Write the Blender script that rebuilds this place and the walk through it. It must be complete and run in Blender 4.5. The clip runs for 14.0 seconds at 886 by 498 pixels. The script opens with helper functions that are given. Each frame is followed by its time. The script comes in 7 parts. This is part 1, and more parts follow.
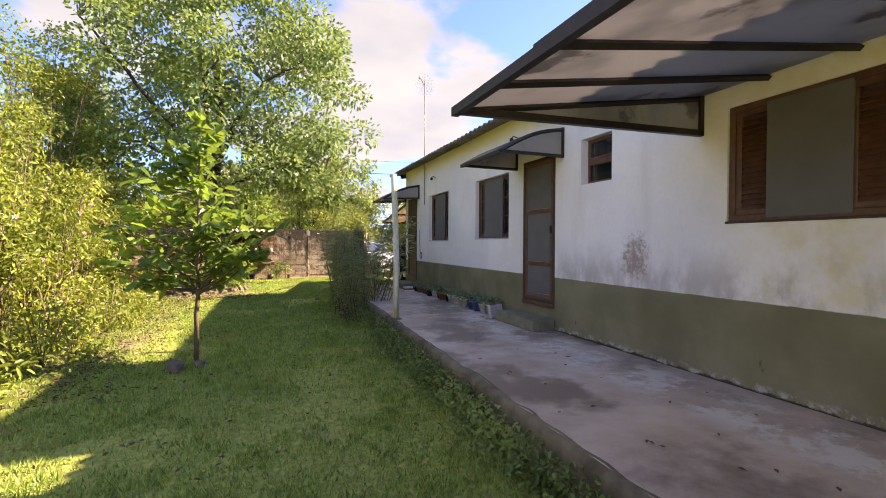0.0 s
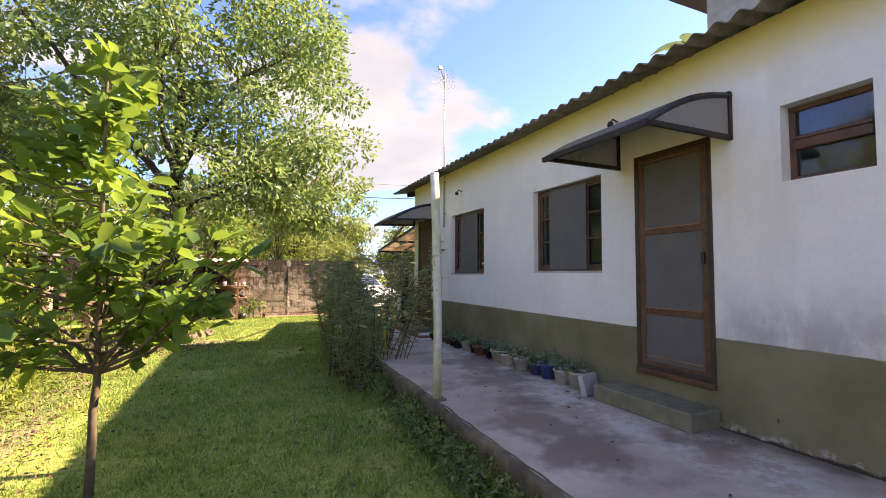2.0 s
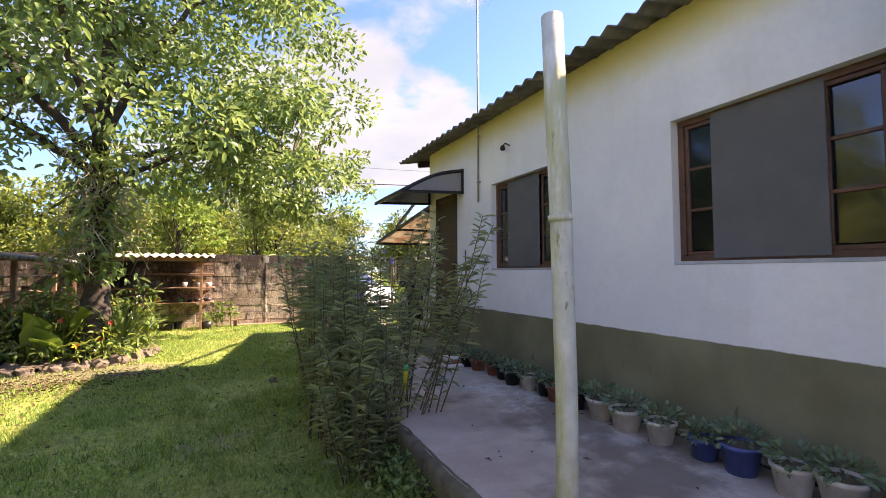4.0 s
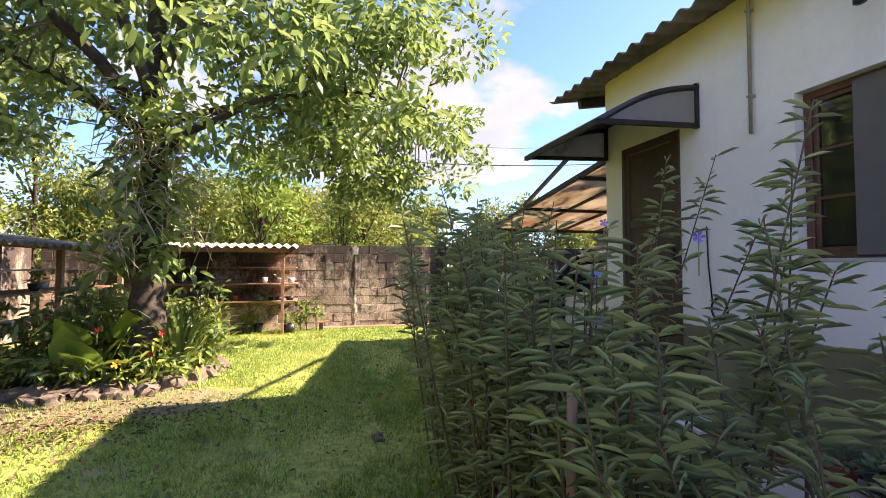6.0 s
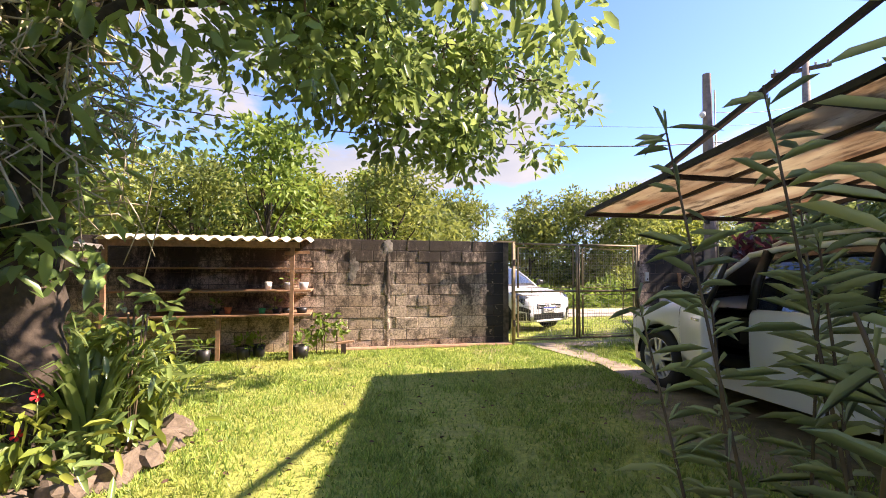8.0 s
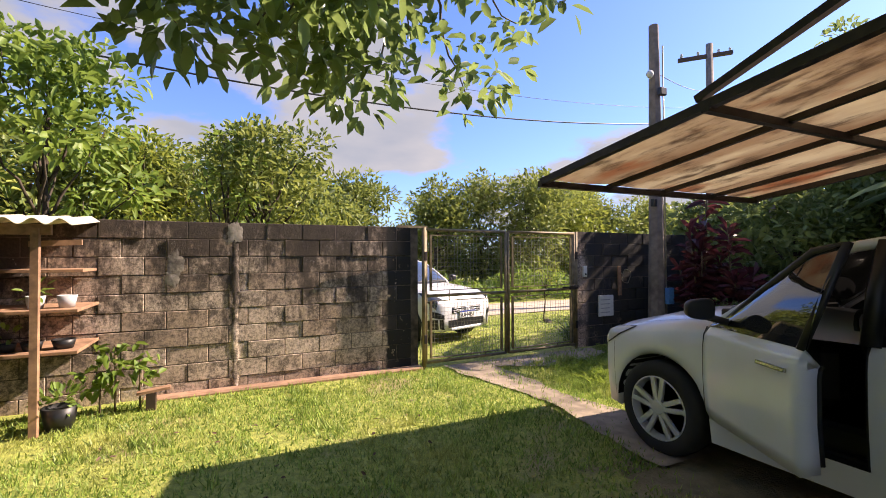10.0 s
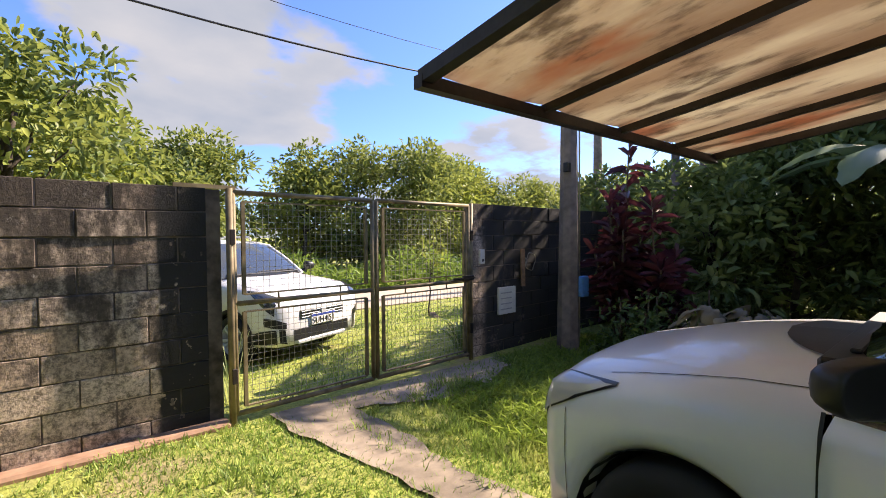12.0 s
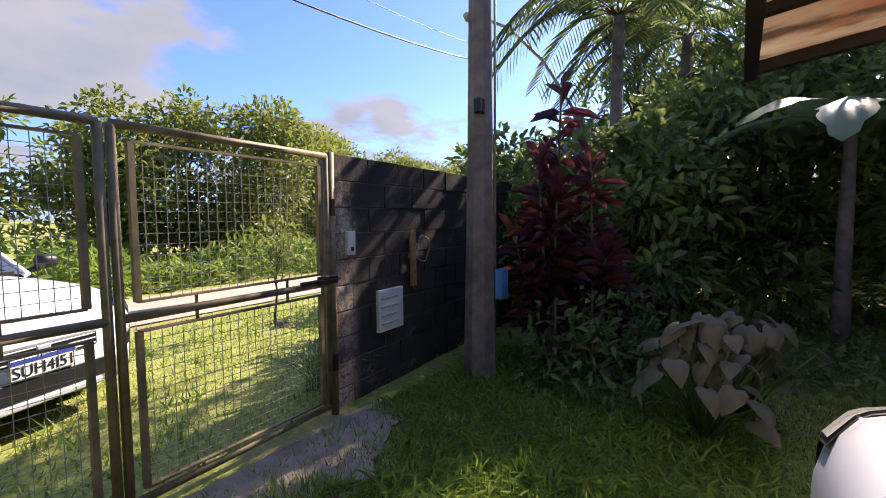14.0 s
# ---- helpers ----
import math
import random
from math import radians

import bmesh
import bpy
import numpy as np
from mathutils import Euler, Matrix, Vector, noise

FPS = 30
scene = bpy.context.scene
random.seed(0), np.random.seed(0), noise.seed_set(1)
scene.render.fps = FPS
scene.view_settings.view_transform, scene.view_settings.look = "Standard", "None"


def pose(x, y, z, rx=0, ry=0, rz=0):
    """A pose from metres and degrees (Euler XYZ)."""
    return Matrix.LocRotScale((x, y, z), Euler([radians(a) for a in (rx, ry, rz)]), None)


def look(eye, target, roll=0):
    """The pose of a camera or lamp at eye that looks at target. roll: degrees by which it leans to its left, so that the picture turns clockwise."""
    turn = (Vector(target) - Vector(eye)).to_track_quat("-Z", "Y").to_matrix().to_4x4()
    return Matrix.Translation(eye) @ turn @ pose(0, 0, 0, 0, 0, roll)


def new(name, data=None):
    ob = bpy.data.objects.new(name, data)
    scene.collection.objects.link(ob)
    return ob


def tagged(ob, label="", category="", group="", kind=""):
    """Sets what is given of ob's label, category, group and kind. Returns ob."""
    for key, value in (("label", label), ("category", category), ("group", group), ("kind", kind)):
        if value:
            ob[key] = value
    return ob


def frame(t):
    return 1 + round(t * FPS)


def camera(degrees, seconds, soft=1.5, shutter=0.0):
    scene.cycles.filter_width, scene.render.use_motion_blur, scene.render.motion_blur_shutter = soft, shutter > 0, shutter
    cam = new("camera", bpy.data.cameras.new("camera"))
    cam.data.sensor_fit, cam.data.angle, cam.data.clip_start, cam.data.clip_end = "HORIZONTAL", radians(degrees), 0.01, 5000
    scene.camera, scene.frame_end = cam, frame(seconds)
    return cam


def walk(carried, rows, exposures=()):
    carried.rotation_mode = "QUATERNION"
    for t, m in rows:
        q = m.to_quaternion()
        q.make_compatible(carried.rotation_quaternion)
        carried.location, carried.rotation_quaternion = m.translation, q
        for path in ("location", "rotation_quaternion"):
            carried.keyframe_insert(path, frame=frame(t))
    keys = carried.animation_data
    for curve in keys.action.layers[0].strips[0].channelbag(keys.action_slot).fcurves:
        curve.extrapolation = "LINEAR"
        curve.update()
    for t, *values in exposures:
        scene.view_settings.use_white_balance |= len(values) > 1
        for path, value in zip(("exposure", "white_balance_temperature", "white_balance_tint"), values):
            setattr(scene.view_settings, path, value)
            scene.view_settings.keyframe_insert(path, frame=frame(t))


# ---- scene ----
cam = camera(89.0, 14.0, 0.95)
METRES, EYE, TILT, LEAN, TURN = 17.4, 1.5, 0.0, 0.0, -21.2
ROWS = [
    (0.0, 0.0, 0.0, 0.0, 0.0, -0.74, -0.3),
    (0.5, -0.0126, 0.034, 0.0022, -0.95, 0.63, -0.31),
    (1.0, -0.0255, 0.0684, 0.0015, -1.42, 1.79, -0.31),
    (1.5, -0.037, 0.105, 0.0025, -1.89, 2.44, -0.28),
    (2.0, -0.0498, 0.1396, 0.0029, -2.74, 3.16, -0.29),
    (4.5, -0.0831, 0.3302, 0.0009, -3.85, 2.83, 0.15),
    (5.0, -0.0959, 0.3661, 0.0006, -1.76, 2.37, 0.07),
    (5.5, -0.1113, 0.3995, 0.0008, 1.75, 2.17, -0.03),
    (6.0, -0.1285, 0.4356, 0.0007, 5.79, 2.2, -0.1),
    (6.5, -0.1446, 0.4701, -0.0009, 8.69, 2.43, -0.24),
    (7.0, -0.1612, 0.5072, -0.0009, 9.92, 2.5, -0.25),
    (9.5, -0.1977, 0.6857, 0.0039, -0.13, 1.58, 0.06),
    (10.0, -0.1928, 0.7186, 0.0054, -4.28, 0.95, 0.25),
    (10.5, -0.1856, 0.7504, 0.0054, -8.31, 0.24, 0.33),
    (11.0, -0.175, 0.781, 0.0054, -11.82, -0.54, 0.34),
    (11.5, -0.1659, 0.8109, 0.0061, -14.76, -1.12, 0.36),
    (12.0, -0.1555, 0.8391, 0.0058, -18.61, -1.7, 0.35),
    (12.5, -0.1471, 0.8687, 0.0049, -23.06, -2.5, 0.38),
    (13.0, -0.1368, 0.8964, 0.0043, -27.4, -3.23, 0.29),
    (13.5, -0.1234, 0.9239, 0.0029, -31.47, -3.61, 0.37),
    (14.0, -0.1082, 0.9504, 0.0014, -35.44, -3.98, 0.36),
]
walk(cam, [(t, pose(0, 0, EYE, TILT, LEAN, TURN) @ pose(METRES * x, METRES * y, METRES * z, 90 + pitch, roll, yaw)) for t, x, y, z, yaw, pitch, roll in ROWS],
     [(0.0, 2.45, 8500, 26), (7.0, 2.55, 7500, 27), (9.5, 1.80, 7500, 26), (12.0, 1.9, 7200, 20), (14.0, 1.78, 7000, 26)])

# ---- world, sun and exposure ----
SUN_TO = Vector((1.3, -0.18, 1.0)).normalized()
world = bpy.data.worlds.new("world")
scene.world = world
world.use_nodes = True
wn, wl = world.node_tree.nodes, world.node_tree.links
wn.clear()
sky = wn.new("ShaderNodeTexSky")
sky.sky_type = "NISHITA"
sky.sun_disc = False
sky.sun_elevation = math.asin(SUN_TO.z)
sky.sun_rotation = math.atan2(SUN_TO.x, SUN_TO.y)
sky.air_density, sky.dust_density, sky.ozone_density = 1.0, 0.6, 1.6
tc = wn.new("ShaderNodeTexCoord")
sep = wn.new("ShaderNodeSeparateXYZ")
wl.new(tc.outputs["Generated"], sep.inputs[0])


def wmath(op, a, b=None, clamp=False):
    n = wn.new("ShaderNodeMath")
    n.operation, n.use_clamp = op, clamp
    for i, v in enumerate((a, b)):
        if v is None:
            continue
        if isinstance(v, (int, float)):
            n.inputs[i].default_value = v
        else:
            wl.new(v, n.inputs[i])
    return n.outputs[0]


# clouds lie on a flat layer overhead: direction over height
hgt = wmath("ADD", wmath("MAXIMUM", sep.outputs[2], 0.0), 0.22)
comb = wn.new("ShaderNodeCombineXYZ")
wl.new(wmath("DIVIDE", sep.outputs[0], hgt), comb.inputs[0])
wl.new(wmath("DIVIDE", sep.outputs[1], hgt), comb.inputs[1])
comb.inputs[2].default_value = 8.1
cn = wn.new("ShaderNodeTexNoise")
cn.inputs["Scale"].default_value, cn.inputs["Detail"].default_value, cn.inputs["Roughness"].default_value = 1.15, 9.0, 0.52
wl.new(comb.outputs[0], cn.inputs["Vector"])
cr = wn.new("ShaderNodeMapRange")
cr.interpolation_type = "SMOOTHSTEP"
cr.inputs[1].default_value, cr.inputs[2].default_value = 0.50, 0.575
wl.new(cn.outputs[0], cr.inputs[0])
cn2 = wn.new("ShaderNodeTexNoise")
cn2.inputs["Scale"].default_value, cn2.inputs["Detail"].default_value = 2.6, 6.0
wl.new(comb.outputs[0], cn2.inputs["Vector"])
ccol = wn.new("ShaderNodeMix")
ccol.data_type = "RGBA"
wl.new(wmath("MULTIPLY", wmath("SUBTRACT", cn2.outputs[0], 0.32), 2.6, True), ccol.inputs[0])
ccol.inputs[6].default_value, ccol.inputs[7].default_value = (1.12, 1.32, 1.55, 1), (1.58, 1.70, 1.78, 1)
cmix = wn.new("ShaderNodeMix")
cmix.data_type = "RGBA"
wl.new(wmath("MULTIPLY", cr.outputs[0], 0.95), cmix.inputs[0])
deep = wn.new("ShaderNodeMix")
deep.data_type, deep.blend_type = "RGBA", "MULTIPLY"
deep.inputs[0].default_value, deep.inputs[7].default_value = 1.0, (0.32, 0.47, 0.78, 1)
wl.new(sky.outputs[0], deep.inputs[6])
wl.new(deep.outputs[2], cmix.inputs[6])
wl.new(ccol.outputs[2], cmix.inputs[7])
bg = wn.new("ShaderNodeBackground")
bg.inputs["Strength"].default_value = 0.115
wl.new(cmix.outputs[2], bg.inputs[0])
wo = wn.new("ShaderNodeOutputWorld")
wl.new(bg.outputs[0], wo.inputs[0])
sun = new("sun", bpy.data.lights.new("sun", "SUN"))
sun.data.energy, sun.data.angle, sun.data.color = 3.5, radians(0.6), (1.0, 0.93, 0.80)
sun.matrix_world = look(SUN_TO * 60, (0, 0, 0))


# ---- materials ----
class Mat:
    """A node material with short helpers."""

    def __init__(self, name, rough=0.7, metal=0.0):
        self.m = bpy.data.materials.new(name)
        self.m.use_nodes = True
        self.n, self.l = self.m.node_tree.nodes, self.m.node_tree.links
        self.b = self.n["Principled BSDF"]
        self.b.inputs["Roughness"].default_value, self.b.inputs["Metallic"].default_value = rough, metal
        self.tc = self.n.new("ShaderNodeTexCoord")
        self.out = self.n["Material Output"]

    def noise(self, scale, detail=4.0, rough=0.55, stretch=None, coord="Object"):
        t = self.n.new("ShaderNodeTexNoise")
        t.inputs["Scale"].default_value, t.inputs["Detail"].default_value, t.inputs["Roughness"].default_value = scale, detail, rough
        src = self.tc.outputs[coord]
        if stretch:
            mp = self.n.new("ShaderNodeMapping")
            mp.inputs["Scale"].default_value = stretch
            self.l.new(src, mp.inputs[0])
            src = mp.outputs[0]
        self.l.new(src, t.inputs["Vector"])
        return t.outputs[0]

    def axis(self, i, coord="Object"):
        s = self.n.new("ShaderNodeSeparateXYZ")
        self.l.new(self.tc.outputs[coord], s.inputs[0])
        return s.outputs[i]

    def math(self, op, a, b=0.0):
        x = self.n.new("ShaderNodeMath")
        x.operation = op
        for i, v in enumerate((a, b)):
            if isinstance(v, (int, float)):
                x.inputs[i].default_value = v
            else:
                self.l.new(v, x.inputs[i])
        return x.outputs[0]

    def ramp(self, v, lo, hi, a=0.0, b=1.0):
        r = self.n.new("ShaderNodeMapRange")
        r.interpolation_type = "SMOOTHSTEP"
        self.l.new(v, r.inputs[0])
        for i, q in enumerate((lo, hi, a, b)):
            r.inputs[i + 1].default_value = q
        return r.outputs[0]

    def mix(self, f, a, b):
        x = self.n.new("ShaderNodeMix")
        x.data_type = "RGBA"
        if isinstance(f, (int, float)):
            x.inputs[0].default_value = f
        else:
            self.l.new(f, x.inputs[0])
        for i, v in ((6, a), (7, b)):
            if isinstance(v, tuple):
                x.inputs[i].default_value = (*v, 1)
            else:
                self.l.new(v, x.inputs[i])
        return x.outputs[2]

    def island(self):
        return self.n.new("ShaderNodeNewGeometry").outputs["Random Per Island"]

    def each(self):
        return self.n.new("ShaderNodeObjectInfo").outputs["Random"]

    def color(self, c):
        if isinstance(c, tuple):
            self.b.inputs["Base Color"].default_value = (*c, 1)
        else:
            self.l.new(c, self.b.inputs["Base Color"])
        return self

    def rough(self, v):
        self.l.new(v, self.b.inputs["Roughness"])
        return self

    def bump(self, v, strength=0.3, dist=0.01):
        x = self.n.new("ShaderNodeBump")
        x.inputs["Strength"].default_value, x.inputs["Distance"].default_value = strength, dist
        self.l.new(v, x.inputs["Height"])
        self.l.new(x.outputs[0], self.b.inputs["Normal"])
        return self

    def translucent(self, c, amount):
        t = self.n.new("ShaderNodeBsdfTranslucent")
        if isinstance(c, tuple):
            t.inputs[0].default_value = (*c, 1)
        else:
            self.l.new(c, t.inputs[0])
        s = self.n.new("ShaderNodeMixShader")
        s.inputs[0].default_value = amount
        self.l.new(self.b.outputs[0], s.inputs[1])
        self.l.new(t.outputs[0], s.inputs[2])
        self.l.new(s.outputs[0], self.out.inputs[0])
        return self


def plain(name, c, rough=0.6, metal=0.0, var=0.25, scale=14.0, bump=0.15):
    """A plain surface with grain and blotches."""
    m = Mat(name, rough, metal)
    f = m.math("MULTIPLY", m.math("ADD", m.noise(scale, 5), m.noise(scale * 0.17, 3)), 0.5)
    dark = tuple(v * (1 - var) for v in c)
    light = tuple(min(1, v * (1 + var)) for v in c)
    m.color(m.mix(m.ramp(f, 0.3, 0.7), dark, light))
    if bump:
        m.bump(m.noise(scale * 3, 4), bump, 0.004)
    return m.m


def leafy(name, dark, mid, light, gloss=0.42, trans=0.38):
    """Leaves whose green differs from leaf to leaf and from clump to clump."""
    m = Mat(name, gloss)
    c = m.mix(m.ramp(m.island(), 0.0, 1.0), dark, mid)
    c = m.mix(m.ramp(m.noise(1.1, 2), 0.45, 0.72, 0.0, 0.85), c, light)
    m.color(c)
    m.b.inputs["Specular IOR Level"].default_value = 0.35
    t = m.mix(0.5, c, light)
    return m.translucent(t, trans).m


def make_wall_paint():
    m = Mat("wall_paint", 0.85)
    z = m.axis(2)
    y = m.axis(1)
    big, fine, mid = m.noise(0.9, 5), m.noise(26, 5), m.noise(4.2, 6, 0.65)
    white = m.mix(m.ramp(big, 0.35, 0.7), (0.76, 0.76, 0.77), (0.87, 0.86, 0.85))
    white = m.mix(m.ramp(fine, 0.4, 0.8, 0, 0.15), white, (0.55, 0.54, 0.5))
    runs = m.ramp(m.noise(3.0, 6, 0.6, (1, 1, 0.12)), 0.5, 0.75, 0, 0.35)
    white = m.mix(runs, white, (0.60, 0.58, 0.53))
    white = m.mix(m.ramp(m.noise(0.5, 7, 0.65), 0.5, 0.7, 0, 0.4), white, (0.62, 0.61, 0.58))
    # old yellow coat left under the eave, and round the near window
    edge = m.math("ADD", z, m.math("MULTIPLY", m.math("SUBTRACT", mid, 0.5), 0.22))
    white = m.mix(m.ramp(edge, 2.98, 3.30), white, (0.72, 0.64, 0.34))
    near = m.math("MULTIPLY", m.ramp(y, 2.9, 1.9), m.ramp(mid, 0.38, 0.66, 0.15, 0.75))
    white = m.mix(near, white, (0.66, 0.62, 0.36))
    # rising damp: grey mould above the dado
    band = m.math("MULTIPLY", m.ramp(z, 1.62, 1.05), m.ramp(m.noise(2.3, 7, 0.7, (1, 1, 0.6)), 0.42, 0.66))
    band = m.math("MULTIPLY", band, m.ramp(y, 5.4, 4.6))
    white = m.mix(m.math("MULTIPLY", band, 0.62), white, (0.27, 0.25, 0.23))
    # flaked patch with bare brick showing
    dy = m.math("MULTIPLY", m.math("SUBTRACT", y, 3.62), 1 / 0.2)
    dz = m.math("MULTIPLY", m.math("SUBTRACT", z, 1.36), 1 / 0.26)
    rr = m.math("ADD", m.math("MULTIPLY", dy, dy), m.math("MULTIPLY", dz, dz))
    rr = m.math("ADD", rr, m.math("MULTIPLY", m.math("SUBTRACT", m.noise(16, 6, 0.75), 0.5), 5.0))
    white = m.mix(m.ramp(rr, 1.1, -0.2, 0, 0.8), white, (0.30, 0.20, 0.16))
    olive = m.mix(m.ramp(m.noise(1.7, 6), 0.3, 0.7), (0.155, 0.148, 0.080), (0.235, 0.225, 0.135))
    olive = m.mix(m.ramp(m.math("ADD", m.math("MULTIPLY", z, -0.8), m.noise(7, 6, 0.7)), 0.14, 0.42, 0, 0.5), olive, (0.30, 0.27, 0.22))
    spots = m.math("MULTIPLY", m.ramp(m.noise(8, 3, 0.5, (1, 1, 0.5)), 0.68, 0.74), m.ramp(z, 0.9, 0.5))
    olive = m.mix(spots, olive, (0.05, 0.05, 0.035))
    # crumbling foot of the wall: dark joint with pale lichen crumbs
    foot = m.math("ADD", z, m.math("MULTIPLY", m.math("SUBTRACT", m.noise(6, 5, 0.7), 0.5), 0.10))
    olive = m.mix(m.math("MULTIPLY", m.ramp(foot, 0.44, 0.39), m.ramp(m.noise(13, 5, 0.75), 0.46, 0.60)), olive, (0.44, 0.42, 0.36))
    olive = m.mix(m.ramp(foot, 0.385, 0.368), olive, (0.055, 0.045, 0.035))
    line = m.math("ADD", z, m.math("MULTIPLY", m.math("SUBTRACT", m.noise(9, 3), 0.5), 0.018))
    m.color(m.mix(m.ramp(line, 1.050, 1.060), olive, white))
    m.bump(m.math("ADD", m.noise(40, 4), m.math("MULTIPLY", mid, 1.5)), 0.25, 0.006)
    return m.m


def make_ground():
    m = Mat("lawn_soil", 0.95)
    soil = m.mix(m.ramp(m.noise(6, 6), 0.3, 0.7), (0.14, 0.105, 0.065), (0.26, 0.20, 0.13))
    grass = m.mix(m.ramp(m.noise(18, 5), 0.3, 0.7), (0.19, 0.22, 0.045), (0.36, 0.38, 0.08))
    straw = m.mix(m.noise(30, 3), (0.36, 0.31, 0.13), (0.24, 0.19, 0.10))
    f = m.ramp(m.noise(0.8, 6, 0.62), 0.56, 0.68)
    c = m.mix(f, grass, straw)
    c = m.mix(m.ramp(m.noise(1.3, 6, 0.7), 0.62, 0.70), c, soil)
    # bare earth under the carport and before the stones of the bed
    x, y = m.axis(0), m.axis(1)
    for cx, cy, rx, ry, lo in ((5.4, 13.9, 2.3, 2.2, 0.9), (-1.7, 13.25, 1.7, 0.62, 0.85), (-2.2, 8.6, 0.55, 3.6, 0.7)):
        u, v = m.math("DIVIDE", m.math("SUBTRACT", x, cx), rx), m.math("DIVIDE", m.math("SUBTRACT", y, cy), ry)
        d = m.math("ADD", m.math("MULTIPLY", u, u), m.math("MULTIPLY", v, v))
        d = m.math("ADD", d, m.math("MULTIPLY", m.math("SUBTRACT", m.noise(3.2, 7, 0.7), 0.5), 1.5))
        c = m.mix(m.ramp(d, 1.05, 0.7, 0, lo), c, soil)
    m.color(c)
    return m.bump(m.noise(45, 5), 0.6, 0.03).m


def make_concrete():
    m = Mat("patio_concrete", 0.8)
    c = m.mix(m.ramp(m.noise(1.4, 7, 0.6), 0.32, 0.68), (0.40, 0.30, 0.235), (0.62, 0.505, 0.415))
    c = m.mix(m.ramp(m.noise(34, 4), 0.35, 0.75, 0, 0.35), c, (0.46, 0.42, 0.39))
    x = m.axis(0)
    pale = m.math("MULTIPLY", m.ramp(m.noise(2.2, 9, 0.8), 0.47, 0.57), m.math("MULTIPLY", m.ramp(x, 2.5, 2.85), m.ramp(x, 3.45, 3.2)))
    c = m.mix(pale, c, (0.62, 0.58, 0.53))
    wet = m.ramp(m.noise(0.95, 7, 0.62), 0.48, 0.60, 0, 0.78)
    c = m.mix(wet, c, (0.165, 0.115, 0.088))
    m.color(c)
    m.rough(m.ramp(wet, 0, 0.6, 0.85, 0.6))
    return m.bump(m.math("ADD", m.noise(60, 4), m.math("MULTIPLY", m.noise(5, 5), 2)), 0.25, 0.008).m


def make_block():
    m = Mat("mouldy_concrete_block", 0.9)
    # world z runs through: courses near the top are blackened by rain
    geo = m.n.new("ShaderNodeNewGeometry")
    s = m.n.new("ShaderNodeSeparateXYZ")
    m.l.new(geo.outputs["Position"], s.inputs[0])

    def pn(scale, detail, rough, stretch=(1, 1, 1)):
        mp = m.n.new("ShaderNodeMapping")
        mp.inputs["Scale"].default_value = stretch
        m.l.new(geo.outputs["Position"], mp.inputs[0])
        t = m.n.new("ShaderNodeTexNoise")
        t.inputs["Scale"].default_value, t.inputs["Detail"].default_value, t.inputs["Roughness"].default_value = scale, detail, rough
        m.l.new(mp.outputs[0], t.inputs["Vector"])
        return t.outputs[0]
    base = m.mix(m.each(), (0.46, 0.335, 0.245), (0.74, 0.59, 0.47))
    base = m.mix(m.ramp(pn(34, 8, 0.8), 0.42, 0.64, 0, 0.85), base, (0.12, 0.095, 0.078))
    base = m.mix(m.ramp(pn(5, 10, 0.85), 0.47, 0.60, 0, 0.85), base, (0.07, 0.056, 0.046))
    blot = m.math("ADD", m.math("MULTIPLY", pn(3.0, 8, 0.7, (1, 1, 0.35)), 1.3), m.math("MULTIPLY", pn(14, 5, 0.7, (1, 1, 0.5)), 0.5))
    mould = m.ramp(m.math("ADD", m.math("MULTIPLY", s.outputs[2], 0.30), blot), 1.12, 1.42)
    c = m.mix(m.math("MULTIPLY", mould, 0.93), base, (0.040, 0.030, 0.024))
    c = m.mix(m.ramp(pn(6, 8, 0.8), 0.61, 0.70, 0, 0.75), c, (0.55, 0.52, 0.47))
    # past the gate the trees' shade is put into the colour, near black
    tree_shade = m.math("MULTIPLY", m.ramp(s.outputs[0], 6.62, 6.8), m.ramp(pn(2.2, 6, 0.7), 0.66, 0.58, 0.72, 0.985))
    c = m.mix(tree_shade, c, (0.030, 0.028, 0.027))
    # gate's shadow painted as a near-black band beside it, with paler flecks
    gate_shade = m.math("MULTIPLY", m.ramp(m.math("ADD", s.outputs[0], m.math("MULTIPLY", pn(6, 3, 0.5), 0.06)), 3.27, 3.31), m.ramp(s.outputs[0], 3.9, 3.8))
    gate_shade = m.math("MULTIPLY", gate_shade, m.ramp(pn(11, 4, 0.6, (1, 1, 0.8)), 0.68, 0.64, 0.15, 1.0))
    c = m.mix(gate_shade, c, (0.020, 0.019, 0.018))
    m.color(c)
    return m.bump(pn(42, 6, 0.72), 0.6, 0.014).m


M = {}
M["wall"] = make_wall_paint()
M["ground"] = make_ground()
M["patio"] = make_concrete()
M["block"] = make_block()
M["mortar"] = plain("mortar", (0.12, 0.095, 0.078), 0.95, var=0.7, scale=11)
M["roof"] = plain("fibre_cement_roof", (0.17, 0.155, 0.14), 0.9, var=0.45, scale=9)
M["pale_roof"] = plain("pale_fibre_cement", (0.62, 0.55, 0.42), 0.85, var=0.2, scale=8)


def make_post_paint():
    m = Mat("lichened_post_paint", 0.8)
    c = m.mix(m.ramp(m.noise(9, 5, 0.6), 0.35, 0.7), (0.58, 0.57, 0.47), (0.74, 0.72, 0.62))
    c = m.mix(m.ramp(m.noise(7, 6, 0.7, (1, 1, 0.18)), 0.44, 0.60, 0, 0.8), c, (0.46, 0.44, 0.17))
    c = m.mix(m.ramp(m.noise(15, 6, 0.75, (1, 1, 0.3)), 0.60, 0.68, 0, 0.85), c, (0.20, 0.19, 0.06))
    m.color(c)
    return m.bump(m.noise(40, 5), 0.4, 0.004).m


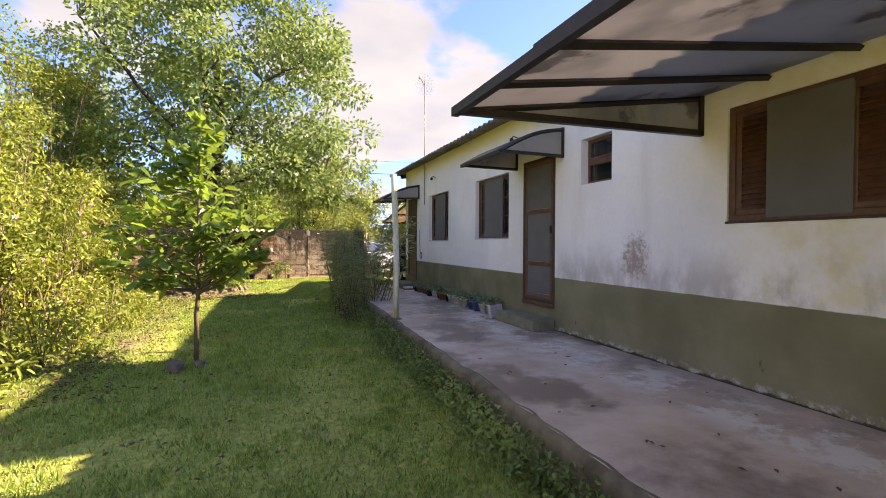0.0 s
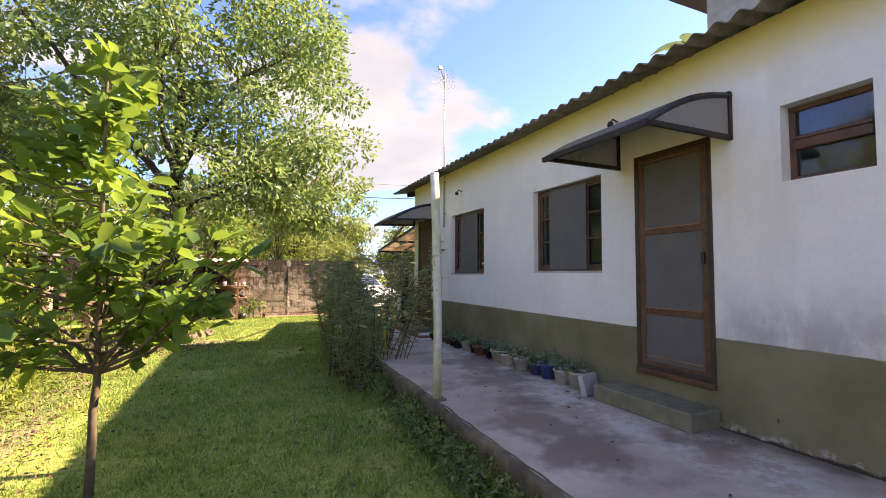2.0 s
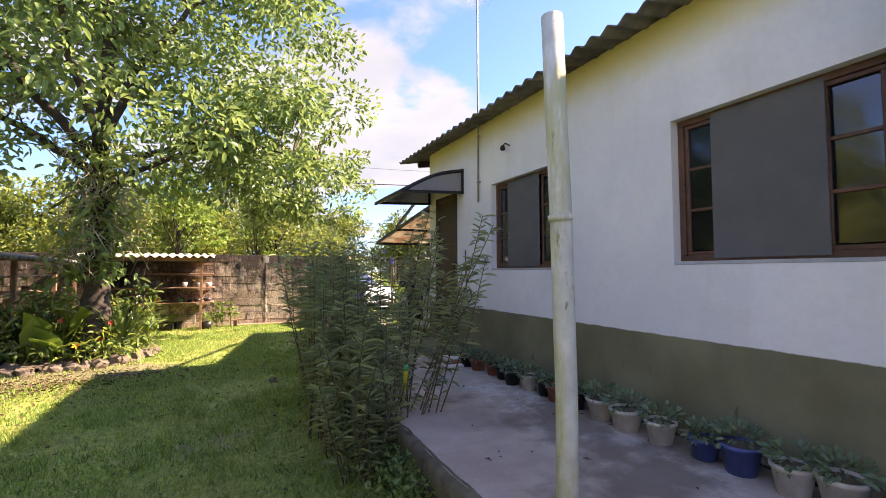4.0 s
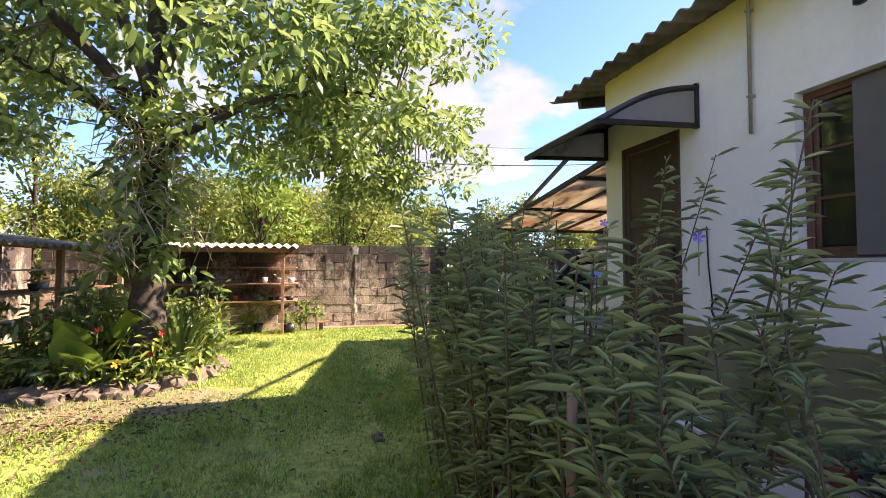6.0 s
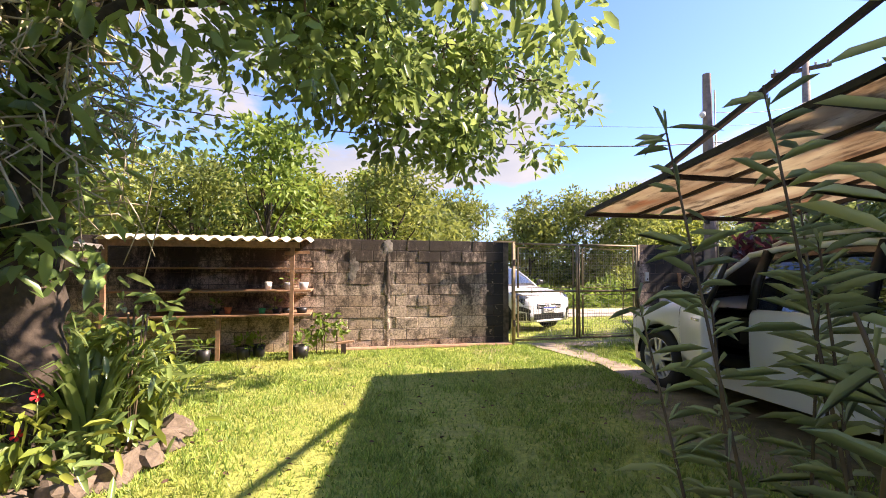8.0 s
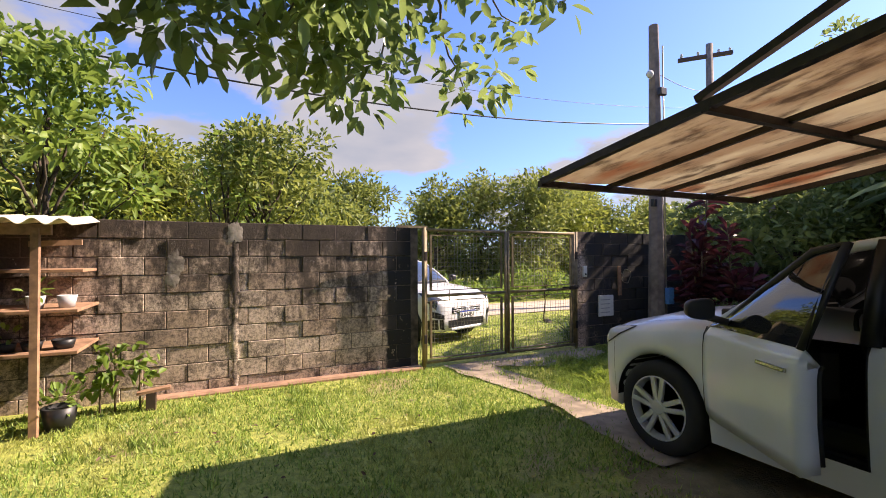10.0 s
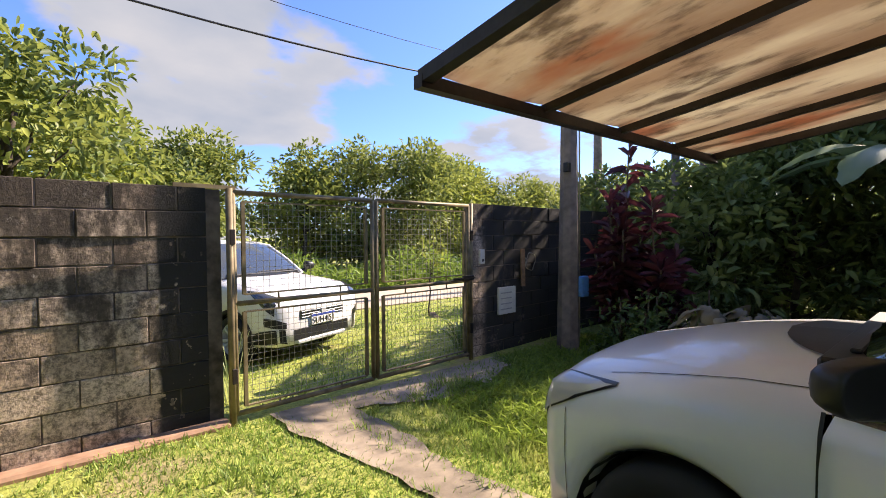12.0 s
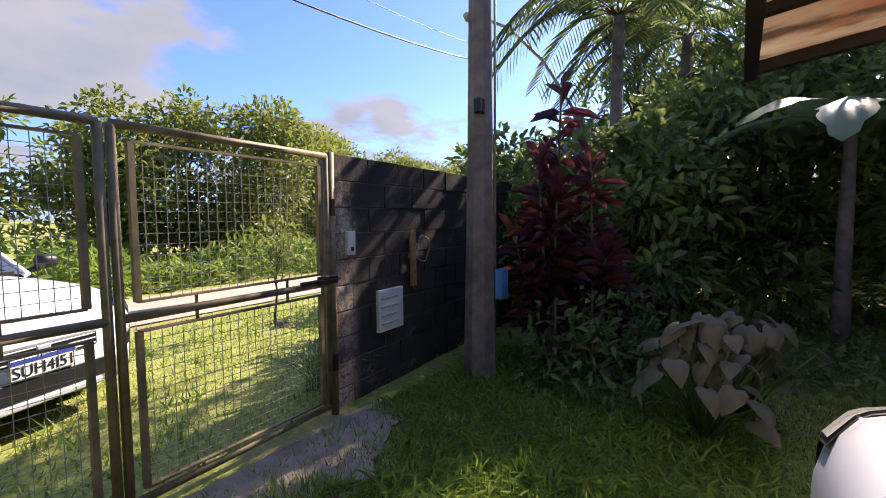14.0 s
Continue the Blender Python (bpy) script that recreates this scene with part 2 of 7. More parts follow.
M["post_paint"] = make_post_paint()
M["steel"] = plain("dark_brown_steel", (0.032, 0.024, 0.022), 0.5, 0.3, var=0.35, scale=20)
M["rust"] = plain("rusty_olive_steel", (0.20, 0.155, 0.085), 0.62, 0.25, var=0.5, scale=12)
M["wire"] = plain("galvanised_wire", (0.36, 0.34, 0.28), 0.5, 0.5, var=0.2)
M["wood"] = plain("reddish_brown_wood", (0.115, 0.052, 0.030), 0.5, var=0.4, scale=22)
M["old_wood"] = plain("weathered_wood", (0.30, 0.17, 0.10), 0.85, var=0.4, scale=18)
M["dark_wood"] = plain("dark_brown_wood", (0.055, 0.032, 0.024), 0.55, var=0.35, scale=20)
M["screen"] = plain("grey_insect_screen", (0.125, 0.122, 0.12), 0.85, var=0.12, scale=5)
M["white"] = plain("chalky_white_paint", (0.72, 0.71, 0.67), 0.75, var=0.15, scale=9)
M["reveal"] = plain("grey_render", (0.42, 0.42, 0.43), 0.9, var=0.2)
M["black"] = plain("black_plastic", (0.012, 0.012, 0.013), 0.45, var=0.2)
M["rubber"] = plain("tyre_rubber", (0.02, 0.02, 0.02), 0.85, var=0.2)
M["alloy"] = plain("silver_alloy", (0.60, 0.61, 0.63), 0.35, 0.25, var=0.06, bump=0)
M["bark"] = plain("dark_bark", (0.06, 0.045, 0.033), 0.95, var=0.55, scale=16, bump=0.9)
M["twig"] = plain("brown_stem", (0.13, 0.095, 0.055), 0.9, var=0.4, scale=20)
M["stone"] = plain("garden_stone", (0.145, 0.11, 0.08), 0.9, var=0.35, scale=8, bump=0.6)
M["pole"] = plain("weathered_pole", (0.20, 0.165, 0.145), 0.9, var=0.45, scale=9, bump=0.5)
M["drive"] = plain("worn_driveway", (0.27, 0.215, 0.16), 0.95, var=0.45, scale=7, bump=0.4)
M["road"] = plain("dirt_road", (0.44, 0.36, 0.28), 0.95, var=0.2, scale=3, bump=0.3)
M["soil"] = plain("bare_soil", (0.125, 0.088, 0.06), 0.95, var=0.45, scale=6, bump=0.7)
M["terracotta"] = plain("terracotta", (0.30, 0.10, 0.06), 0.8, var=0.25)
M["kerb"] = plain("reddish_footing", (0.34, 0.20, 0.13), 0.9, var=0.35, scale=9, bump=0.4)


def make_paint(name, c, coat=0.6):
    m = Mat(name, 0.3, 0.0)
    m.color(m.mix(m.ramp(m.noise(2.2, 5), 0.35, 0.7), c, tuple(v * 0.93 for v in c)))
    m.b.inputs["Coat Weight"].default_value, m.b.inputs["Coat Roughness"].default_value = coat, 0.08
    return m.m


def make_glass(name, c, rough=0.03, alpha=0.55):
    """A dark tinted pane: glossy, partly see-through."""
    m = Mat(name, rough)
    m.color(c)
    m.b.inputs["Specular IOR Level"].default_value, m.b.inputs["IOR"].default_value = 0.9, 1.7
    m.b.inputs["Alpha"].default_value = alpha
    return m.m


M["silver"] = make_paint("silver_car_paint", (0.73, 0.76, 0.80))
M["pearl"] = make_paint("white_car_paint", (0.80, 0.80, 0.81))
M["car_glass"] = make_glass("tinted_car_glass", (0.012, 0.014, 0.016), 0.03, 0.985)
M["hatch_glass"] = make_glass("pale_car_glass", (0.05, 0.065, 0.085), 0.04, 0.92)
M["pane"] = make_glass("window_glass", (0.016, 0.017, 0.018), 0.05, 0.5)
M["smoked_lens"] = make_glass("smoked_headlight", (0.06, 0.065, 0.07), 0.05, 0.95)
M["lens"] = make_glass("headlight_lens", (0.50, 0.50, 0.46), 0.05, 0.95)
M["leaf_tree"] = leafy("broad_tree_leaf", (0.07, 0.12, 0.045), (0.22, 0.33, 0.10), (0.36, 0.46, 0.14), 0.26, 0.4)
M["leaf_hedge"] = leafy("shrub_leaf", (0.11, 0.16, 0.025), (0.24, 0.31, 0.05), (0.44, 0.46, 0.09))
M["leaf_sapling"] = leafy("sapling_leaf", (0.06, 0.12, 0.03), (0.15, 0.25, 0.05), (0.36, 0.50, 0.06), 0.3, 0.45)
M["leaf_ruellia"] = leafy("ruellia_leaf", (0.15, 0.20, 0.08), (0.42, 0.48, 0.22), (0.62, 0.64, 0.33), 0.36, 0.35)
M["leaf_far"] = leafy("woodland_leaf", (0.05, 0.09, 0.025), (0.19, 0.25, 0.06), (0.40, 0.43, 0.10), 0.5, 0.38)
M["leaf_bright"] = leafy("bright_tree_leaf", (0.10, 0.17, 0.03), (0.18, 0.28, 0.05), (0.30, 0.40, 0.08), 0.5, 0.4)
M["leaf_shade"] = leafy("shade_tree_leaf", (0.07, 0.12, 0.038), (0.20, 0.28, 0.085), (0.34, 0.41, 0.13), 0.4, 0.35)
M["leaf_red"] = leafy("cordyline_leaf", (0.05, 0.016, 0.02), (0.13, 0.035, 0.045), (0.27, 0.07, 0.085), 0.3, 0.3)


def make_grass():
    """Lawn blades: each its own green, straw patches, darker weedy clumps."""
    m = Mat("grass_blade", 0.5)
    c = m.mix(m.island(), (0.15, 0.24, 0.05), (0.41, 0.54, 0.12))
    c = m.mix(m.ramp(m.noise(0.9, 4, 0.6), 0.50, 0.72, 0, 0.7), c, (0.55, 0.52, 0.17))
    c = m.mix(m.ramp(m.noise(8.5, 4, 0.65), 0.50, 0.62, 0, 0.7), c, (0.10, 0.18, 0.035))
    m.color(c)
    m.b.inputs["Specular IOR Level"].default_value = 0.4
    return m.translucent(c, 0.4).m


M["grass"] = make_grass()


def fibreglass():
    m = Mat("stained_fibreglass", 0.5)
    f = m.noise(1.5, 7, 0.65, (1.5, 0.5, 1))
    c = m.mix(m.ramp(f, 0.35, 0.65), (0.66, 0.60, 0.47), (0.48, 0.38, 0.28))
    c = m.mix(m.ramp(m.noise(0.9, 5, 0.6, (1.4, 0.6, 1)), 0.52, 0.66, 0, 0.8), c, (0.46, 0.22, 0.125))
    c = m.mix(m.ramp(m.noise(3.1, 6, 0.7, (1.6, 0.6, 1)), 0.48, 0.66, 0, 0.85), c, (0.19, 0.145, 0.11))
    m.color(c)
    return m.translucent(c, 0.62).m


M["fibre"] = fibreglass()


def polycarbonate():
    m = Mat("weathered_polycarbonate", 0.5)
    c = m.mix(m.ramp(m.noise(1.1, 6, 0.6), 0.42, 0.62), (0.52, 0.50, 0.48), (0.36, 0.35, 0.34))
    c = m.mix(m.ramp(m.noise(2.0, 5, 0.65), 0.58, 0.66, 0, 0.7), c, (0.14, 0.13, 0.125))
    m.color(c)
    return m.translucent(c, 0.55).m


M["frosted"] = polycarbonate()


# ---- mesh helpers ----
def part(name, bm, mat, parent=None, label="", smooth=False):
    """Links a bmesh as one mesh object, under a thing or a part."""
    me = bpy.data.meshes.new(name)
    if smooth:
        for f in bm.faces:
            f.smooth = True
    bm.to_mesh(me)
    bm.free()
    me.materials.append(mat)
    ob = new(name, me)
    if parent:
        ob.parent = parent
    if label:
        ob["label"] = label
    return ob


def raw(name, verts, faces, mat, parent=None, label="", smooth=False):
    """Links arrays of vertices and same-sized faces as one mesh object."""
    verts, faces = np.asarray(verts, dtype=np.float32), np.asarray(faces, dtype=np.int32)
    me = bpy.data.meshes.new(name)
    k = faces.shape[1]
    me.vertices.add(len(verts))
    me.vertices.foreach_set("co", verts.ravel())
    me.loops.add(faces.size)
    me.loops.foreach_set("vertex_index", faces.ravel())
    me.polygons.add(len(faces))
    me.polygons.foreach_set("loop_start", np.arange(0, faces.size, k, dtype=np.int32))
    if smooth:
        me.polygons.foreach_set("use_smooth", np.ones(len(faces), dtype=bool))
    me.update(calc_edges=True)
    me.materials.append(mat)
    ob = new(name, me)
    if parent:
        ob.parent = parent
    if label:
        ob["label"] = label
    return ob


def thing(name, at, label, category, group="", kind="", rz=0.0):
    """An empty at a thing's base, that parents its parts."""
    ob = new(name)
    ob.matrix_world = pose(*at, 0, 0, rz)
    return tagged(ob, label, category, group, kind)


def box(bm, x0, x1, y0, y1, z0, z1, bevel=0.0, m=None):
    v = [bm.verts.new(p) for p in ((x0, y0, z0), (x1, y0, z0), (x1, y1, z0), (x0, y1, z0), (x0, y0, z1), (x1, y0, z1), (x1, y1, z1), (x0, y1, z1))]
    fs = [bm.faces.new([v[i] for i in q]) for q in ((0, 3, 2, 1), (4, 5, 6, 7), (0, 1, 5, 4), (1, 2, 6, 5), (2, 3, 7, 6), (3, 0, 4, 7))]
    if bevel:
        es = list({e for f in fs for e in f.edges})
        r = bmesh.ops.bevel(bm, geom=es, offset=bevel, segments=1, affect="EDGES")
        v = list({q for f in r["faces"] for q in f.verts})
    if m is not None:
        for q in v:
            q.co = m @ q.co
    return v


def boxpart(name, mat, parent, x0, x1, y0, y1, z0, z1, bevel=0.004, label=""):
    bm = bmesh.new()
    box(bm, x0, x1, y0, y1, z0, z1, bevel)
    return part(name, bm, mat, parent, label)


def tube(bm, pts, radii, seg=8, caps=True):
    """A round bar through points, with a radius at each."""
    pts = [Vector(p) for p in pts]
    if isinstance(radii, (int, float)):
        radii = [radii] * len(pts)
    rings, side = [], None
    for i, p in enumerate(pts):
        d = (pts[min(i + 1, len(pts) - 1)] - pts[max(i - 1, 0)]).normalized()
        if side is None:
            side = d.cross(Vector((0, 0, 1)) if abs(d.z) < 0.9 else Vector((1, 0, 0))).normalized()
        side = (side - d * side.dot(d)).normalized()
        up = d.cross(side)
        rings.append([bm.verts.new(p + radii[i] * (math.cos(a) * side + math.sin(a) * up)) for a in (2 * math.pi * k / seg for k in range(seg))])
    for a, b in zip(rings, rings[1:]):
        for k in range(seg):
            bm.faces.new((a[k], a[(k + 1) % seg], b[(k + 1) % seg], b[k]))
    if caps:
        bm.faces.new(rings[0][::-1])
        bm.faces.new(rings[-1])


def tubepart(name, mat, parent, pts, radii, seg=8, label=""):
    bm = bmesh.new()
    tube(bm, pts, radii, seg)
    return part(name, bm, mat, parent, label, True)


def bar(bm, a, b, w, h):
    """A square bar from a to b, w across and h high."""
    a, b = Vector(a), Vector(b)
    d = (b - a).normalized()
    side = d.cross(Vector((0, 0, 1)) if abs(d.z) < 0.95 else Vector((0, 1, 0))).normalized()
    up = side.cross(d)
    o = [(-w / 2, -h / 2), (w / 2, -h / 2), (w / 2, h / 2), (-w / 2, h / 2)]
    r0, r1 = ([bm.verts.new(p + side * i + up * j) for i, j in o] for p in (a, b))
    for k in range(4):
        bm.faces.new((r0[k], r0[(k + 1) % 4], r1[(k + 1) % 4], r1[k]))
    bm.faces.new(r0[::-1])
    bm.faces.new(r1)


def barpart(name, mat, parent, a, b, w, h, label=""):
    bm = bmesh.new()
    bar(bm, a, b, w, h)
    bmesh.ops.recalc_face_normals(bm, faces=bm.faces)
    return part(name, bm, mat, parent, label)


def lathe(bm, profile, seg=16, at=(0, 0, 0)):
    """Turns (radius, z) pairs round the z axis."""
    rings = []
    for r, z in profile:
        rings.append([bm.verts.new((at[0] + r * math.cos(2 * math.pi * k / seg), at[1] + r * math.sin(2 * math.pi * k / seg), at[2] + z)) for k in range(seg)])
    for a, b in zip(rings, rings[1:]):
        for k in range(seg):
            bm.faces.new((a[k], a[(k + 1) % seg], b[(k + 1) % seg], b[k]))
    bm.faces.new(rings[0][::-1])
    bm.faces.new(rings[-1])


RNG = np.random.default_rng(7)


def unit(a):
    return a / np.maximum(np.linalg.norm(a, axis=1, keepdims=True), 1e-6)


def leaves(name, at, way, length, width, mat, parent=None, fold=0.25, droop=0.15, label="", mid=0.5):
    """Folded leaves at the points at, growing along way: two quads each, joined in one mesh."""
    n = len(at)
    at, way = np.asarray(at, float), unit(np.asarray(way, float))
    length, width = np.broadcast_to(length, n)[:, None], np.broadcast_to(width, n)[:, None]
    up = unit(RNG.normal(size=(n, 3)) * 0.6 + [0, 0, 1.0])
    side = unit(np.cross(way, up))
    up = np.cross(side, way)
    tip = at + way * length - np.array([0, 0, 1.0]) * length * droop
    lift = up * width * fold
    a, b = at + way * length * (mid - 0.22), at + way * length * (mid + 0.2) - np.array([0, 0, 1.0]) * length * droop * 0.4
    v = np.stack([at, a - side * width * 0.42 + lift, b - side * width * 0.45 + lift, tip, b + side * width * 0.45 + lift, a + side * width * 0.42 + lift], 1).reshape(-1, 3)
    k = np.arange(n)[:, None] * 6
    f = np.concatenate([k + [0, 1, 2, 3], k + [0, 3, 4, 5]], 1).reshape(-1, 4)
    return tagged(raw(name, v, f, mat, parent, label), kind="stuff")


def cloud(n, centre, radii, hollow=0.55):
    """Points in a ball, thicker towards its skin."""
    d = unit(RNG.normal(size=(n, 3)))
    r = hollow + (1 - hollow) * RNG.random((n, 1)) ** 0.6
    return np.asarray(centre) + d * r * np.asarray(radii), d


def crown_points(clumps, per):
    """Leaf places and directions for a crown of clumps (x, y, z, radius)."""
    ps, ds = [], []
    for x, y, z, r in clumps:
        n = max(8, int(per * r * r))
        p, d = cloud(n, (x, y, z), (r, r, r * 0.75), 0.35)
        ps.append(p)
        ds.append(d + RNG.normal(size=d.shape) * 0.7)
    return np.concatenate(ps), np.concatenate(ds)


def smooth01(v, a, b):
    t = min(1.0, max(0.0, (v - a) / (b - a)))
    return t * t * (3 - 2 * t)


def gz(x, y):
    """Height of the ground."""
    return 0.11 * smooth01(y, 8.5, 15.0) - 0.10 * smooth01(y, 19.0, 23.0)
M["straw"] = plain("pale_roots", (0.42, 0.36, 0.24), 0.9, var=0.25)
M["red_petal"] = plain("red_petal", (0.55, 0.02, 0.02), 0.6, bump=0)
M["yellow_petal"] = plain("orange_petal", (0.80, 0.38, 0.02), 0.6, bump=0)
M["pink_petal"] = plain("pink_petal", (0.66, 0.22, 0.42), 0.6, bump=0)
M["violet_petal"] = plain("violet_petal", (0.26, 0.16, 0.62), 0.6, bump=0)
M["yellow"] = plain("yellow_plastic", (0.70, 0.60, 0.03), 0.45)
M["green"] = plain("green_plastic", (0.03, 0.42, 0.16), 0.45)
M["navy"] = plain("blue_glazed_pot", (0.05, 0.08, 0.25), 0.4)
M["cream"] = plain("cream_plastic", (0.55, 0.52, 0.46), 0.6)
M["sky_blue"] = plain("blue_sheet", (0.06, 0.22, 0.52), 0.6)
M["orange"] = plain("orange_plastic", (0.62, 0.16, 0.05), 0.5)
M["succulent"] = leafy("succulent_leaf", (0.12, 0.19, 0.10), (0.22, 0.30, 0.18), (0.34, 0.40, 0.26), 0.5, 0.15)
M["leaf_cal"] = leafy("caladium_leaf", (0.07, 0.075, 0.04), (0.17, 0.155, 0.095), (0.34, 0.28, 0.2), 0.5, 0.2)
M["leaf_banana"] = leafy("banana_leaf", (0.10, 0.16, 0.06), (0.16, 0.24, 0.09), (0.26, 0.34, 0.15), 0.35, 0.35)
M["litter"] = plain("fallen_leaf", (0.13, 0.075, 0.045), 0.8, var=0.5, bump=0)
M["chrome"] = plain("lamp_reflector", (0.75, 0.75, 0.72), 0.22, 0.8, var=0.08, bump=0)
M["lichen"] = plain("lichened_white_paint", (0.66, 0.64, 0.52), 0.8, var=0.22, scale=6)
M["old_concrete"] = plain("weathered_concrete_step", (0.20, 0.19, 0.125), 0.92, var=0.35, scale=7, bump=0.6)
M["daub"] = plain("pale_lime_mortar", (0.25, 0.22, 0.19), 0.95, var=0.75, scale=16, bump=0.7)
M["moss"] = plain("mossy_concrete_edge", (0.135, 0.115, 0.075), 0.95, var=0.6, scale=7, bump=0.7)
M["ochre"] = plain("ochre_stained_render", (0.15, 0.11, 0.075), 0.95, var=0.75, scale=11, bump=0.8)
M["leaf_lush"] = leafy("lush_grass_blade", (0.10, 0.20, 0.03), (0.28, 0.42, 0.06), (0.42, 0.52, 0.10), 0.45, 0.35)


def smoky_sheet():
    m = Mat("smoky_sheet", 0.45)
    c = m.mix(m.ramp(m.noise(2.0, 5), 0.35, 0.7), (0.085, 0.078, 0.072), (0.15, 0.14, 0.13))
    return m.color(c).translucent(c, 0.3).m


M["smoke"] = smoky_sheet()


# ---- ground, road, patio ----
def make_grid(xs, ys, lift=0.0, name="ground", mat=None, rough=0.015):
    v = [(x, y, gz(x, y) + lift + rough * noise.noise(Vector((x * 1.7, y * 1.7, 0)))) for y in ys for x in xs]
    w = len(xs)
    f = [(j * w + i, j * w + i + 1, (j + 1) * w + i + 1, (j + 1) * w + i) for j in range(len(ys) - 1) for i in range(w - 1)]
    return raw(name, v, f, mat, smooth=True)


gx = [-600, -200, -80, -40, -20] + [-10 + 0.4 * i for i in range(66)] + [20, 40, 80, 200, 600]
gy = [-600, -200, -60, -20] + [-6 + 0.4 * i for i in range(90)] + [34, 40, 60, 100, 200, 600]
tagged(make_grid(gx, gy, 0, "ground", M["ground"]), "uneven lawn of short grass with bare patches", "lawn", kind="structure")
tagged(make_grid([-60 + 2.0 * i for i in range(61)], [23.2, 23.8, 24.4, 25.0, 25.6], 0.02, "road", M["road"], 0.01), "pale dirt road running past the gate", "road", kind="structure")

rnd = random.Random(3)
# concrete path from the gate to the carport
bm = bmesh.new()
left, right = [], []
for i in range(25):
    t = i / 24
    y = 18.36 - t * 3.3
    xc = 4.25 + 0.20 * math.sin(t * 2.2) + t * 0.05
    w = 0.22 + 0.05 * math.sin(t * 9) + 0.10 * smooth01(t, 0.6, 1.0)
    left.append(bm.verts.new((xc - w + rnd.uniform(-0.03, 0.03), y, gz(xc, y) + 0.019)))
    right.append(bm.verts.new((xc + w * 1.15 + rnd.uniform(-0.03, 0.03), y, gz(xc, y) + 0.019)))
for i in range(24):
    bm.faces.new((left[i], left[i + 1], right[i + 1], right[i]))
tagged(part("path", bm, M["drive"], smooth=True), "worn pale concrete path through the grass", "path", kind="structure")
bm = bmesh.new()
top = [bm.verts.new((4.4 + 0.1 * k, 18.38, gz(0, 18.3) + 0.02)) for k in range(25)]
low = [bm.verts.new((4.4 + 0.1 * k, 18.05 - 0.38 * math.sin(math.pi * k / 24) ** 2 + 0.09 * noise.noise(Vector((k * 0.6, 1, 0))) + 0.05 * noise.noise(Vector((k * 1.9, 4, 0))), gz(0, 18.0) + 0.017)) for k in range(25)]
for k in range(24):
    bm.faces.new((low[k], low[k + 1], top[k + 1], top[k]))
tagged(part("pavement", bm, M["drive"]), "bare packed strip along the gate", "pavement", kind="structure")

def patio_edge(y):
    return 1.535 + 0.028 * y + 0.03 * noise.noise(Vector((y * 1.3, 5, 0))) + 0.02 * noise.noise(Vector((y * 4.0, 9, 0)))


bm = bmesh.new()
ys = [-4 + 0.2 * i for i in range(81)]
rows = []
for y in ys:
    e = patio_edge(y)
    rows.append([bm.verts.new(p) for p in ((e + 0.06, y, -0.1), (e + 0.06, y, 0.2), (e + 0.058, y, 0.33), (e + 0.055, y, 0.348), (2.2, y, 0.352), (2.9, y, 0.356), (3.51, y, 0.36))])
for a, b in zip(rows, rows[1:]):
    for k in range(2, 6):
        bm.faces.new((a[k], a[k + 1], b[k + 1], b[k]))
edge_bm = bmesh.new()
erows = []
for y in [-4 + 0.06 * i for i in range(268)]:
    e = patio_edge(y)
    erows.append([edge_bm.verts.new((e + o + 0.022 * noise.noise(Vector((y * 5.0, z * 9.0, 3.0))), y, z)) for o, z in ((-0.02, -0.1), (0.0, 0.05), (0.012, 0.16), (0.006, 0.25), (0.002, 0.315), (0.022, 0.343), (0.075, 0.351))])
for a, b in zip(erows, erows[1:]):
    for k in range(6):
        edge_bm.faces.new((a[k], a[k + 1], b[k + 1], b[k]))
bmesh.ops.recalc_face_normals(edge_bm, faces=edge_bm.faces)
tagged(part("kerb", edge_bm, M["moss"], smooth=True), "dark mossy broken edge of the patio", "kerb", kind="structure")
bm.faces.new(rows[-1])
bmesh.ops.recalc_face_normals(bm, faces=bm.faces)
tagged(part("pavement", bm, M["patio"], smooth=False), "stained reddish-grey concrete patio with a broken edge", "patio", kind="structure")

# ---- the house ----
WX = 3.52
OPEN = {"window_a": (1.20, 2.62, 1.69, 2.62), "window_b": (3.96, 4.48, 2.21, 2.75), "door_a": (5.0, 5.78, 0.69, 2.68),
        "window_c": (6.23, 7.45, 1.59, 2.62), "window_d": (8.77, 9.98, 1.56, 2.60), "door_b": (10.91, 11.64, 0.62, 2.65)}
house = thing("house", (0, 0, 0), "white single-storey house with an olive painted base", "house")
cuts = sorted([-4.0, 11.9] + [v for o in OPEN.values() for v in o[:2]])
bm = bmesh.new()
for a, b in zip(cuts, cuts[1:]):
    mid = (a + b) / 2
    hole = [o for o in OPEN.values() if o[0] < mid < o[1]]
    if hole:
        box(bm, WX, WX + 0.2, a, b, -0.1, hole[0][2])
        box(bm, WX, WX + 0.2, a, b, hole[0][3], 3.42)
    else:
        box(bm, WX, WX + 0.2, a, b, -0.1, 3.42)
bmesh.ops.remove_doubles(bm, verts=bm.verts, dist=0.0005)
part("wall", bm, M["wall"], house, "white wall over an olive base, damp-stained")
bm = bmesh.new()
box(bm, WX + 0.2, 4.1, 11.7, 11.9, -0.1, 3.42)
part("wall", bm, M["wall"], house)
bm = bmesh.new()
box(bm, WX + 0.2, 11.0, 11.2, 11.4, -0.1, 3.4)
part("wall", bm, M["wall"], house)
boxpart("wall", M["wall"], house, 10.8, 11.0, -4.0, 11.2, -0.1, 3.4, 0)
boxpart("wall", M["wall"], house, WX, 11.0, -4.2, -4.0, -0.1, 3.4, 0)
